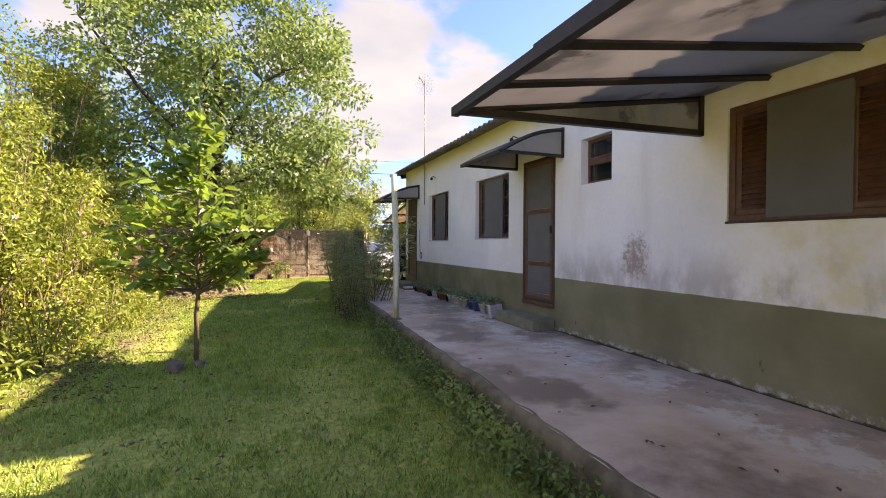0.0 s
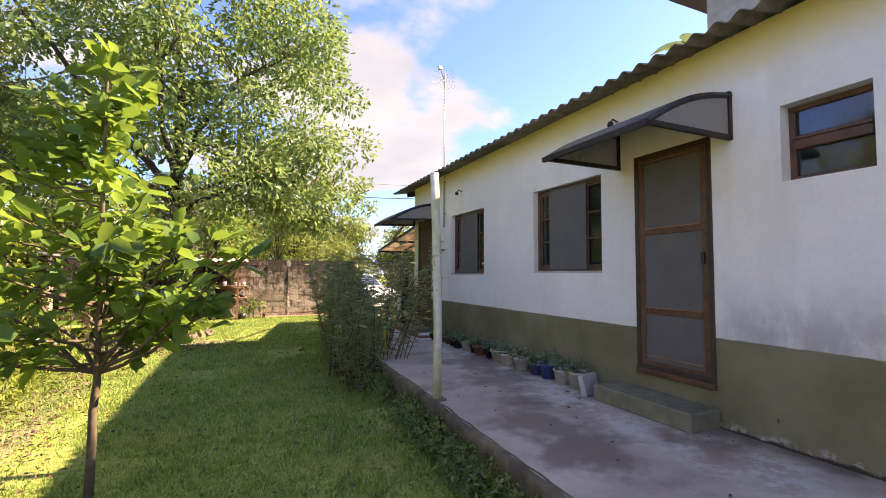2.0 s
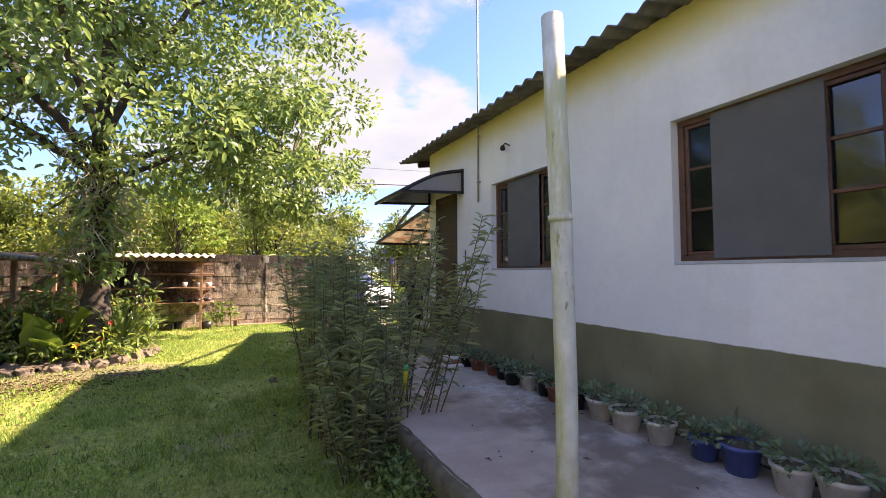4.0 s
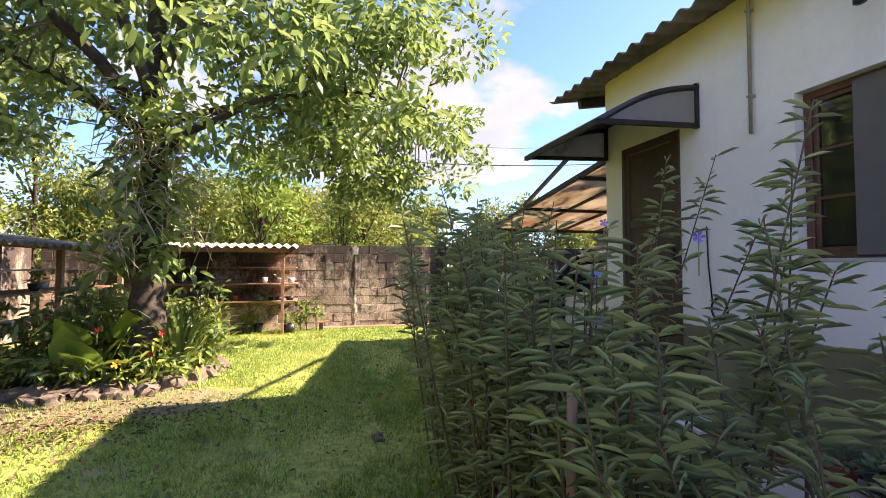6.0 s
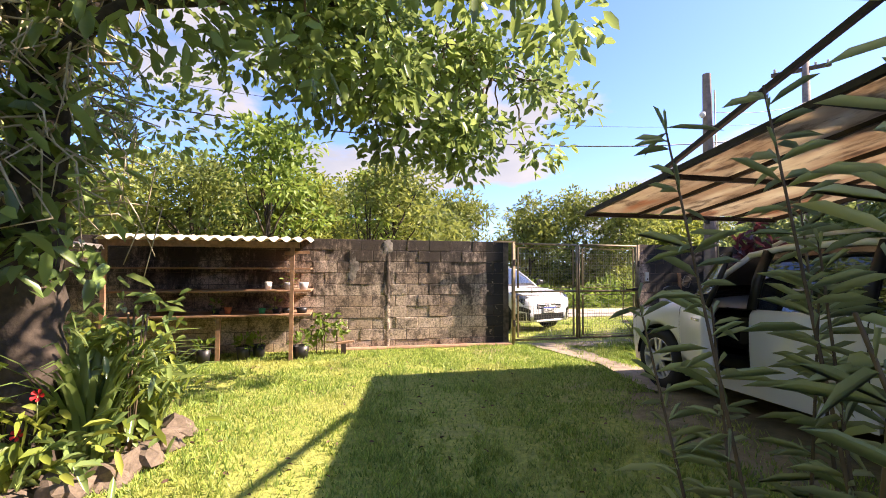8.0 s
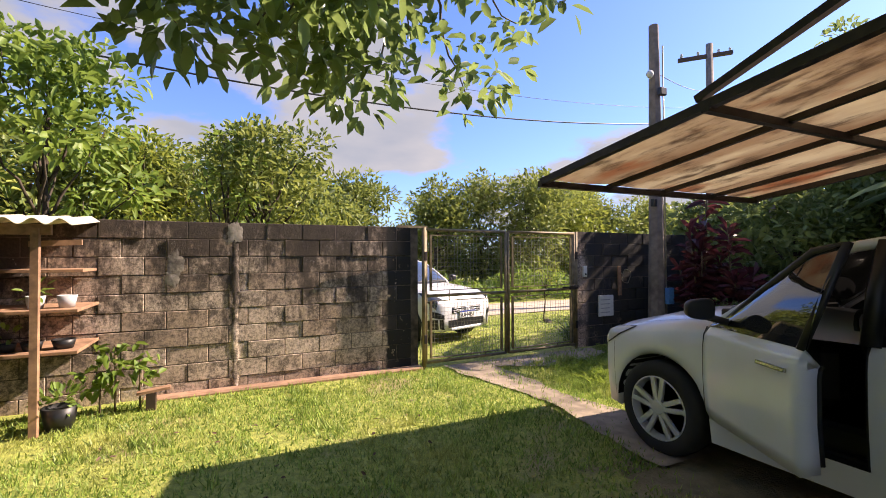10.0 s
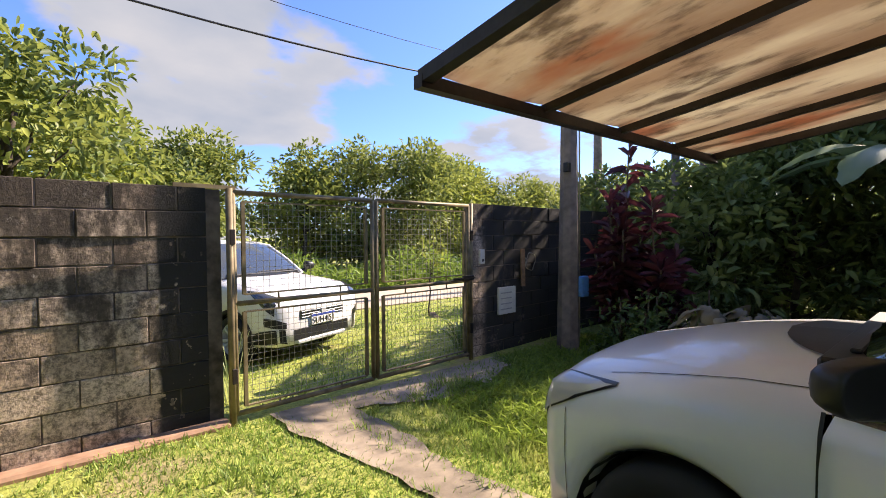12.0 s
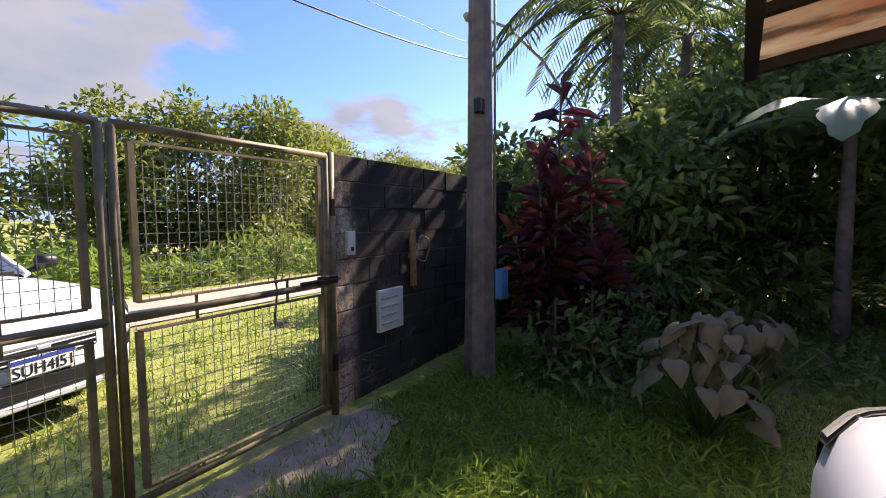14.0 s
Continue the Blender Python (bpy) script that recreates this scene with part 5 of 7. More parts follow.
shed2 = thing("open_shed", (-3.5, 15.0, 0.1), "dark open shed with corrugated roof and sagging shelves", "shed")
corrugated("roof_sheet", M["roof"], shed2, -1.9, 2.2, -1.1, 1.2, lambda u, v, h: (v, u, 1.95 - 0.13 * (v + 1.1) + h), pitch=0.177, amp=0.026, thick=0.01)
for y in (-1.6, 0.0, 1.9):
    barpart("post", M["old_wood"], shed2, (0.85, y, -0.1), (0.85, y, 1.62), 0.07, 0.07)
barpart("beam", M["old_wood"], shed2, (0.88, -1.8, 1.66), (0.88, 2.1, 1.66), 0.05, 0.08)
for z in (0.62, 1.05):
    for k in range(2):
        bm = bmesh.new()
        box(bm, -0.1 + 0.42 * k, 0.28 + 0.42 * k, -1.7, 2.0, z - 0.014 + 0.01 * k, z + 0.014 + 0.01 * k, 0.003)
        part("shelf", bm, M["old_wood"], shed2)
bm = bmesh.new()
box(bm, -1.05, -0.95, -1.8, 2.1, -0.1, 1.9)
part("back_wall", bm, M["block"], shed2)
barpart("pipe", M["wire"], shed2, (0.8, -1.8, 1.35), (0.8, 2.0, 1.38), 0.02, 0.02)

# ---- plants ----
def limb(bm, pts, r0, r1, seg=8, wob=0.04):
    """A tapering, slightly crooked branch."""
    pts = [Vector(p) for p in pts]
    out = []
    for a, b in zip(pts, pts[1:]):
        for k in range(4):
            p = a.lerp(b, k / 4)
            if out:
                p = p + Vector((rnd.uniform(-wob, wob), rnd.uniform(-wob, wob), rnd.uniform(-wob, wob)))
            out.append(p)
    out.append(pts[-1])
    n = len(out) - 1
    tube(bm, out, [r0 + (r1 - r0) * k / n for k in range(n + 1)], seg)
    return out


def tree(label, base, height, spread, clumps, mat, per, leaf, trunk_r=0.12, category="tree", seed=0, name="tree", lean=(0, 0), low=0.35, group=""):
    """A tree of its own: crooked trunk with limbs, and a crown of many leaves in clumps."""
    r = np.random.default_rng(seed)
    t = thing(name, base, label, category, group)
    bm = bmesh.new()
    top = (lean[0], lean[1], height * 0.78)
    limb(bm, [(0, 0, -0.15), (lean[0] * 0.3, lean[1] * 0.3, height * 0.4), top], trunk_r, trunk_r * 0.35, 8)
    cl = []
    for k in range(clumps):
        a = r.random() * 6.283
        h = low + (1 - low) * r.random() ** 0.8
        rad = spread * math.sqrt(r.random()) * (1.0 - 0.55 * max(0, h - 0.55) / 0.45)
        cl.append((lean[0] * h + rad * math.cos(a), lean[1] * h + rad * math.sin(a), height * h, spread * (0.26 + 0.2 * r.random())))
    for c in cl[: min(12, clumps)]:
        h = c[2] * 0.6
        limb(bm, [(lean[0] * 0.4, lean[1] * 0.4, h), ((c[0]) * 0.6, c[1] * 0.6, (h + c[2]) / 2), c[:3]], trunk_r * 0.4, trunk_r * 0.08, 5)
    part("trunk", bm, M["bark"], t, "", True)
    p, d = crown_points(cl, per)
    n = len(p)
    leaves("crown", p, d + np.array([0, 0, 0.15]), leaf * (0.7 + 0.6 * RNG.random(n)), leaf * 0.42 * (0.7 + 0.6 * RNG.random(n)), mat, t)
    return t


# large tree by the lawn
big = thing("garden_tree", (-1.32, 14.1, gz(0, 14.1)), "large spreading tree with glossy leaves, dark trunk and hanging epiphytes", "tree")
bm = bmesh.new()
limb(bm, [(0.02, -0.02, -0.2), (0.0, 0.0, 0.2), (0.0, 0.0, 0.7), (-0.03, 0.02, 1.3), (0.03, 0.0, 2.4), (-0.05, 0.05, 3.4), (0.05, 0.0, 5.2), (-0.1, 0.1, 6.8)], 0.25, 0.06, 26, 0.02)
for v in bm.verts:
    ang = math.atan2(v.co.y, v.co.x)
    k = 1 + 0.16 * noise.noise(Vector((math.cos(ang) * 3, math.sin(ang) * 3, v.co.z * 0.9))) + 0.12 * noise.noise(Vector((v.co.x * 14, v.co.y * 14, v.co.z * 3)))
    k += 0.35 * max(0.0, 0.35 - v.co.z)
    v.co.x, v.co.y = v.co.x * k, v.co.y * k
R_ = []
R_ += limb(bm, [(0.0, 0.0, 2.7), (0.9, -0.3, 3.3), (2.0, -0.6, 3.6), (3.2, -0.8, 3.4)], 0.055, 0.015)
R_ += limb(bm, [(0.0, 0.0, 3.1), (1.2, 0.8, 3.9), (2.6, 1.5, 4.3), (3.8, 1.8, 3.9)], 0.06, 0.03)
R_ += limb(bm, [(-0.05, 0.05, 3.3), (0.4, -0.2, 4.6), (1.2, -0.3, 5.9), (2.2, -0.4, 6.6)], 0.08, 0.02)
R_ += limb(bm, [(-0.05, 0.05, 3.2), (-1.0, -0.6, 4.4), (-1.9, -1.2, 5.6), (-2.6, -1.8, 6.4)], 0.085, 0.02)
R_ += limb(bm, [(-0.05, 0.05, 3.0), (-0.9, 0.5, 3.6), (-2.0, 0.9, 4.2), (-3.0, 1.0, 4.4)], 0.08, 0.02)
R_ += limb(bm, [(0.0, 0.0, 3.3), (-0.2, -0.9, 4.5), (-0.1, -2.0, 5.3), (0.3, -2.8, 5.5)], 0.075, 0.02)
part("trunk", bm, M["bark"], big, "dark rough trunk and limbs", True)
cl = []
for k in range(235):
    a, u = rnd.uniform(0, 6.283), math.sqrt(rnd.random())
    z = rnd.uniform(3.0, 8.9)
    s = 1.0 - 0.35 * max(0, (z - 6.2) / 2.4)
    x, y = 4.3 * u * math.cos(a) * s - 0.2, 3.0 * u * math.sin(a) * s
    if z < 4.6 and x > -0.8 and rnd.random() < 0.7:
        continue
    cl.append((x, y, z, rnd.uniform(0.38, 0.75)))
for k in range(45):
    t = rnd.random()
    cl.append((1.3 + 3.6 * t + rnd.uniform(-0.3, 0.3), 1.5 + rnd.uniform(-0.5, 0.7), 3.55 + rnd.uniform(-0.75, 0.6), rnd.uniform(0.20, 0.36)))
for k in range(70):
    t = rnd.random()
    cl.append((0.9 + 2.8 * t + rnd.uniform(-0.3, 0.3), 0.2 + 1.5 * t + rnd.uniform(-0.55, 0.55), 3.9 - 0.5 * t + rnd.uniform(-1.0, 0.9) * (0.6 + 0.4 * t), rnd.uniform(0.22, 0.42)))
for k in range(34):
    t = rnd.random()
    cl.append((1.4 + 2.0 * t + rnd.uniform(-0.3, 0.3), -0.7 + rnd.uniform(-0.6, 0.4), 3.1 + 0.7 * t + rnd.uniform(-0.7, 1.1), rnd.uniform(0.22, 0.4)))
p, d = crown_points(cl, 500)
n = len(p)
leaves("crown", p, d + np.array([0, 0, 0.1]), 0.10 + 0.06 * RNG.random(n), 0.056 + 0.026 * RNG.random(n), M["leaf_tree"], big, 0.2, 0.2, "glossy green leaves")
bm = bmesh.new()
for q in cl[::2]:
    near = min(R_, key=lambda v: (v - Vector(q[:3])).length)
    limb(bm, [near, (near + Vector(q[:3])) / 2 + Vector((0, 0, 0.1)), q[:3]], 0.018, 0.005, 5, 0.05)
part("branchlet", bm, M["twig"], big, "", True)
# pale hanging roots and air plants on the trunk
bm = bmesh.new()
for k in range(150):
    z = rnd.uniform(1.7, 3.6)
    a = rnd.uniform(-2.6, 0.6)
    p0 = Vector((0.24 * math.cos(a), 0.24 * math.sin(a), z))
    o = Vector((math.cos(a), math.sin(a), 0))
    tube(bm, [p0, p0 + o * 0.15 + Vector((rnd.uniform(-0.1, 0.1), 0, 0.04)), p0 + o * 0.28 + Vector((rnd.uniform(-0.2, 0.2), 0, rnd.uniform(-0.2, 0.02))), p0 + o * 0.3 + Vector((rnd.uniform(-0.2, 0.2), 0, rnd.uniform(-0.55, -0.15)))], [0.009, 0.008, 0.006, 0.003], 4)
part("air_plant", bm, M["straw"], big, "pale dangling cactus-like epiphyte", True)
p = np.stack([RNG.normal(0, 0.27, 760), RNG.normal(-0.1, 0.26, 760), RNG.uniform(1.3, 3.6, 760)], 1)
leaves("climber", p, RNG.normal(size=(760, 3)) * [1, 1, 0.4] + [0.1, -0.5, -0.3], 0.12 + 0.09 * RNG.random(760), 0.07, M["leaf_tree"], big, 0.15, 0.4, "climbing leaves on the trunk")

# undergrowth round its foot, kept in by stones
def foliage(name, label, category, at, pts, ways, length, width, mat, group="", stems=None, kind=""):
    t = thing(name, at, label, category, group, kind)
    base = Vector(at)
    if stems:
        bm = bmesh.new()
        for s in stems:
            tube(bm, [Vector(q) - base for q in s[0]], s[1], 5)
        part("stem", bm, M["twig"], t, "", True)
    leaves("foliage", np.asarray(pts) - np.asarray(at), ways, length, width, mat, t, 0.2, 0.3)
    return t


def strap_plant(name, label, category, at, n, height, width, mat, spread=0.6, group=""):
    """A clump of long arching leaves."""
    t = thing(name, at, label, category, group)
    vs, fs = [], []
    for k in range(n):
        a, h = rnd.uniform(0, 6.283), height * rnd.uniform(0.55, 1.0)
        o, s = Vector((math.cos(a), math.sin(a), 0)), Vector((-math.sin(a), math.cos(a), 0))
        out = spread * rnd.uniform(0.4, 1.0)
        b = len(vs)
        p0 = o * rnd.uniform(0, 0.10)
        for q in range(6):
            f = q / 5
            p = p0 + o * out * f ** 1.5 + Vector((0, 0, h * (f - 0.42 * f ** 3)))
            w = width * (0.5 + 1.6 * f - 2.1 * f * f + 0.02) if f < 1 else 0.002
            vs += [p - s * w, p + Vector((0, 0, -w * 0.4)), p + s * w]
        for q in range(5):
            c = b + q * 3
            fs += [(c, c + 1, c + 4, c + 3), (c + 1, c + 2, c + 5, c + 4)]
    raw("foliage", vs, fs, mat, t)
    return t


for k in range(26):
    a = rnd.uniform(0, 6.283)
    x, y = -1.75 + rnd.uniform(0.2, 1.05) * math.cos(a), 14.45 + rnd.uniform(0.2, 0.8) * math.sin(a)
    n = 150
    h = rnd.uniform(0.25, 0.6) if y < 14.0 else rnd.uniform(0.5, 1.2)
    p = np.stack([x + RNG.normal(0, 0.17, n), y + RNG.normal(0, 0.17, n), gz(x, y) + 0.12 + h * RNG.random(n)], 1)
    foliage("bed_shrub", "leafy garden plant in the bed round the tree", "shrub", (x, y, gz(x, y)), p, RNG.normal(size=(n, 3)) + [0, 0, 0.2], 0.10 + 0.09 * RNG.random(n), 0.045, M["leaf_tree"] if k % 3 else M["leaf_hedge"], "plants round the tree",
            [([(x, y, gz(x, y)), (x + rnd.uniform(-0.1, 0.1), y, gz(x, y) + h)], 0.008) for q in range(4)])
strap_plant("bed_lily", "tall clump of arching strap leaves beside the trunk", "plant", (-0.98, 14.1, gz(0, 13.7) + 0.1), 70, 1.5, 0.026, M["leaf_tree"], 0.65, "strap-leaved plants")
strap_plant("bed_lily", "arching strap leaves beside the shed", "plant", (-0.85, 14.65, gz(0, 14.4)), 60, 1.35, 0.026, M["leaf_tree"], 0.55, "strap-leaved plants")
strap_plant("bed_fern", "spiky dark leaves on the tree's trunk side", "plant", (-1.6, 14.1, 1.4), 40, 0.5, 0.03, M["leaf_shade"], 0.6)
# large heart-shaped leaves
t = thing("taro_plant", (-1.72, 13.72, 0.12), "broad heart-shaped taro leaves", "plant")
for k in range(5):
    bm = bmesh.new()
    pts = [(0, 0.08), (0.10, 0.16), (0.17, 0.08), (0.16, -0.06), (0.09, -0.18), (0, -0.32), (-0.09, -0.18), (-0.16, -0.06), (-0.17, 0.08), (-0.10, 0.16)]
    m = pose(rnd.uniform(-0.25, 0.3), rnd.uniform(-0.15, 0.2), 0.28 + 0.1 * k, -62 + rnd.uniform(-20, 20), rnd.uniform(-25, 25), rnd.uniform(-40, 40))
    cen = bm.verts.new(m @ Vector((0, 0, 0.02)))
    rim = [bm.verts.new(m @ Vector((x, y, -0.25 * x * x))) for x, y in pts]
    for q in range(len(rim)):
        bm.faces.new((cen, rim[q], rim[(q + 1) % len(rim)]))
    part("leaf", bm, M["leaf_sapling"], t, "", True)
    tubepart("stalk", M["leaf_sapling"], t, [(0, 0, 0), (m.translation * 0.6), m.translation], 0.008, 5)


def flower(at, colour, r, label, group, facing=(0, -1, 0.4)):
    f = thing("flower", at, label, "flower", group)
    q = Vector(facing).to_track_quat("Z", "Y").to_matrix().to_4x4()
    bm = bmesh.new()
    for k in range(5):
        a = 2 * math.pi * k / 5
        c = bm.verts.new((0, 0, -0.25 * r))
        rim = [bm.verts.new((r * s * math.cos(a + o), r * s * math.sin(a + o), h * r)) for s, o, h in ((0.5, -0.45, 0.1), (0.95, -0.35, 0.25), (1.05, 0, 0.2), (0.95, 0.35, 0.25), (0.5, 0.45, 0.1))]
        for i in range(4):
            bm.faces.new((c, rim[i], rim[i + 1]))
    bmesh.ops.transform(bm, matrix=q, verts=bm.verts)
    part("petals", bm, colour, f)
    tubepart("stalk", M["leaf_ruellia"], f, [(0, 0, -0.14), (0, 0, 0)], 0.003, 4)


for x, y, z in ((-1.62, 13.55, 0.82), (-1.05, 13.7, 0.75), (-1.95, 13.75, 0.65), (-1.2, 13.8, 0.5)):
    flower((x, y, z), M["red_petal"], 0.036, "red flower in the garden bed", "red flowers")
flower((-1.42, 13.5, 0.46), M["yellow_petal"], 0.05, "orange-yellow flower head in the bed", "orange flowers")


def stone_mesh(seed):
    r = random.Random(seed)
    bm = bmesh.new()
    bmesh.ops.create_icosphere(bm, subdivisions=2, radius=1.0)
    o = Vector((r.uniform(0, 50), 0, 0))
    for v in bm.verts:
        v.co *= 0.78 + 0.6 * noise.noise(v.co * 1.1 + o) + 0.25 * noise.noise(v.co * 3.0 + o)
    me = bpy.data.meshes.new("stone")
    bm.to_mesh(me)
    bm.free()
    me.materials.append(M["stone"])
    return me


STONES = [stone_mesh(k) for k in range(4)]


def stone(at, size, label="rough brownish garden stone", group="stones edging the bed"):
    ob = tagged(new("stone", rnd.choice(STONES)), label, "stone", group)
    ob.matrix_world = pose(*at, rnd.uniform(-20, 20), rnd.uniform(-20, 20), rnd.uniform(0, 360)) @ Matrix.Diagonal((size * rnd.uniform(0.8, 1.3), size * rnd.uniform(0.7, 1.0), size * rnd.uniform(0.55, 0.8), 1))


for k in range(30):
    a = -2.9 + 3.3 * k / 29 + rnd.uniform(-0.06, 0.06)
    x, y = -1.75 + 1.12 * math.cos(a) + rnd.uniform(-0.06, 0.06), 14.5 + 0.98 * math.sin(a) + rnd.uniform(-0.06, 0.06)
    stone((x, y, gz(x, y) + 0.03), rnd.uniform(0.10, 0.2))
for k in range(16):
    x, y = -2.5 - 0.13 * k + rnd.uniform(-0.1, 0.1), 13.55 - 0.06 * k + rnd.uniform(-0.2, 0.2)
    stone((x, y, gz(x, y) + 0.04), rnd.uniform(0.08, 0.16))
stone((-0.98, 5.95, 0.04), 0.15, "mossy stone beside the sapling", "stones in the lawn")
stone((-0.75, 6.1, 0.03), 0.11, "mossy stone beside the sapling", "stones in the lawn")
stone((1.16, 11.72, 0.08), 0.07, "pale stone in the grass", "stones in the lawn")
bm = bmesh.new()
rim = [bm.verts.new((-1.75 + 1.1 * math.cos(a), 14.5 + 0.96 * math.sin(a), gz(0, 14.4) + 0.05)) for a in [6.283 * k / 24 for k in range(24)]]
cen = bm.verts.new((-1.7, 14.4, gz(0, 14.4) + 0.17))
for k in range(24):
    bm.faces.new((cen, rim[k], rim[(k + 1) % 24]))
tagged(part("flower_bed", bm, M["soil"], smooth=True), "mounded dark soil round the tree", "flower bed", kind="structure")

# young tree on the lawn
sap = thing("sapling", (-0.86, 6.45, 0), "young broad-leaved sapling with a thin stem", "tree")
bm = bmesh.new()
S_ = limb(bm, [(0, 0, -0.1), (0.02, 0, 0.8), (0.05, -0.12, 1.6), (0.1, -0.4, 2.85)], 0.032, 0.008, 8, 0.015)
ends = []
for k in range(50):
    z = 0.85 + 1.85 * rnd.random() ** 1.2
    a = rnd.uniform(0, 6.283)
    l = (0.95 if z < 1.7 else 0.6 if z < 2.2 else 0.32) * rnd.uniform(0.5, 1.0)
    e = Vector((0.05 + l * math.cos(a) * (0.75 if math.cos(a) > 0 else 1.1), l * 0.8 * math.sin(a) - 0.14 * max(0.0, z - 0.8), z + l * rnd.uniform(0.15, 0.5)))
    limb(bm, [(0.05, -0.15 * max(0.0, z - 0.8), z), Vector((0.05, 0, z)).lerp(e, 0.5) + Vector((0, 0, -0.03)), e], 0.012, 0.004, 5, 0.015)
    ends.append((Vector((0.05, 0, z)), e))
for e in (Vector((0.92, -0.92, 1.62)), Vector((0.72, -0.6, 1.3)), Vector((0.78, -0.35, 1.75)), Vector((0.6, -0.65, 1.85)), Vector((-0.62, -0.1, 1.4)), Vector((-0.85, 0.1, 1.6)), Vector((-0.75, 0.3, 1.9)), Vector((-0.85, -0.2, 1.2))):
    limb(bm, [(0.03, 0, 0.85), Vector((0.03, 0, 0.85)).lerp(e, 0.5) + Vector((0, 0, -0.05)), e], 0.016, 0.005, 6, 0.02)
    ends += [(Vector((0.03, 0, 0.85)), e)] * 2
ends += [(Vector((0.06, -0.18, 1.7 + 0.12 * k)), Vector((0.10, -0.30 - 0.02 * k, 2.3 + 0.12 * k))) for k in range(6)]
tagged(part("stem", bm, M["twig"], sap, "", True), kind="stuff")
p, d = [], []
for a, b in ends:
    for k in range(15):
        f = 1.04 - 0.75 * rnd.random() ** 1.6
        q = a.lerp(b, f)
        p.append((q.x + rnd.gauss(0, 0.045), q.y + rnd.gauss(0, 0.045), q.z + rnd.gauss(0, 0.045)))
        v = (b - a).normalized()
        d.append((v.x + rnd.gauss(0, 0.7), v.y + rnd.gauss(0, 0.7), 0.35 + rnd.gauss(0, 0.5)))
n = len(p)
leaves("crown", p, d, 0.12 + 0.09 * RNG.random(n), 0.065 + 0.035 * RNG.random(n), M["leaf_sapling"], sap, 0.14, 0.15, "large glossy leaves", 0.56)

# shrubs along the west side
SHRUBS, TIPS = [], []
for k in range(15):
    y = 4.2 + 0.72 * k + rnd.uniform(-0.2, 0.2)
    x = -3.45 - rnd.uniform(0, 0.5) - (0.5 if y > 12.2 else 0)
    SHRUBS.append((x + 0.2, y, rnd.uniform(2.4, 3.3), rnd.uniform(0.8, 1.05)))
for k in range(9):
    SHRUBS.append((-4.3 - rnd.uniform(0, 0.5), 5.0 + 1.0 * k, rnd.uniform(4.6, 6.2), rnd.uniform(1.0, 1.4)))
for i, (x, y, h, w) in enumerate(SHRUBS):
    t = thing("shrub", (x, y, 0), "dense yellow-green flowering shrub along the boundary wall", "shrub", "shrubs along the west wall")
    bm = bmesh.new()
    cs = []
    for k in range(16):
        a, f = rnd.uniform(0, 6.283), rnd.random()
        q = (w * 0.8 * f * math.cos(a), w * 0.8 * f * math.sin(a), h * rnd.uniform(0.12, 0.95))
        cs.append((*q, w * rnd.uniform(0.28, 0.48)))
        limb(bm, [(rnd.uniform(-0.1, 0.1), rnd.uniform(-0.1, 0.1), -0.05), (q[0] * 0.5, q[1] * 0.5, q[2] * 0.6), q], 0.018, 0.006, 5, 0.03)
    part("stem", bm, M["twig"], t, "", True)
    p, d = crown_points(cs, 900)
    p = p[p[:, 2] > 0.05]
    n = len(p)
    TIPS += [(x + a, y + b, c) for a, b, c in p[::60] if x + a > -3.0 and c < 2.4]
    leaves("crown", p, RNG.normal(size=(n, 3)) + [0.15, 0, 0.3], 0.06 + 0.05 * RNG.random(n), 0.025 + 0.015 * RNG.random(n), M["leaf_hedge"], t)
for k in range(26):
    x, y, z = rnd.choice(TIPS)
    flower((x, y, z), M["pink_petal"], 0.032, "pink flower cluster on the shrub", "pink flowers", (0.6, -0.6, 0.6))
for k in range(16):
    y = 4.6 + 0.5 * k
    x = -2.45 + rnd.uniform(-0.25, 0.15)
    n = 240
    h = rnd.uniform(0.35, 0.9)
    p = np.stack([x + RNG.normal(0, 0.22, n), y + RNG.normal(0, 0.22, n), 0.04 + h * RNG.random(n)], 1)
    foliage("low_plant", "low leafy plant at the lawn's edge", "plant", (x, y, 0.0), p, RNG.normal(size=(n, 3)) + [0, 0, 0.3], 0.09, 0.03, M["leaf_hedge"], "low plants along the lawn",
            [([(x, y, -0.02), (x + rnd.uniform(-0.2, 0.2), y + rnd.uniform(-0.2, 0.2), h)], 0.006) for q in range(5)])


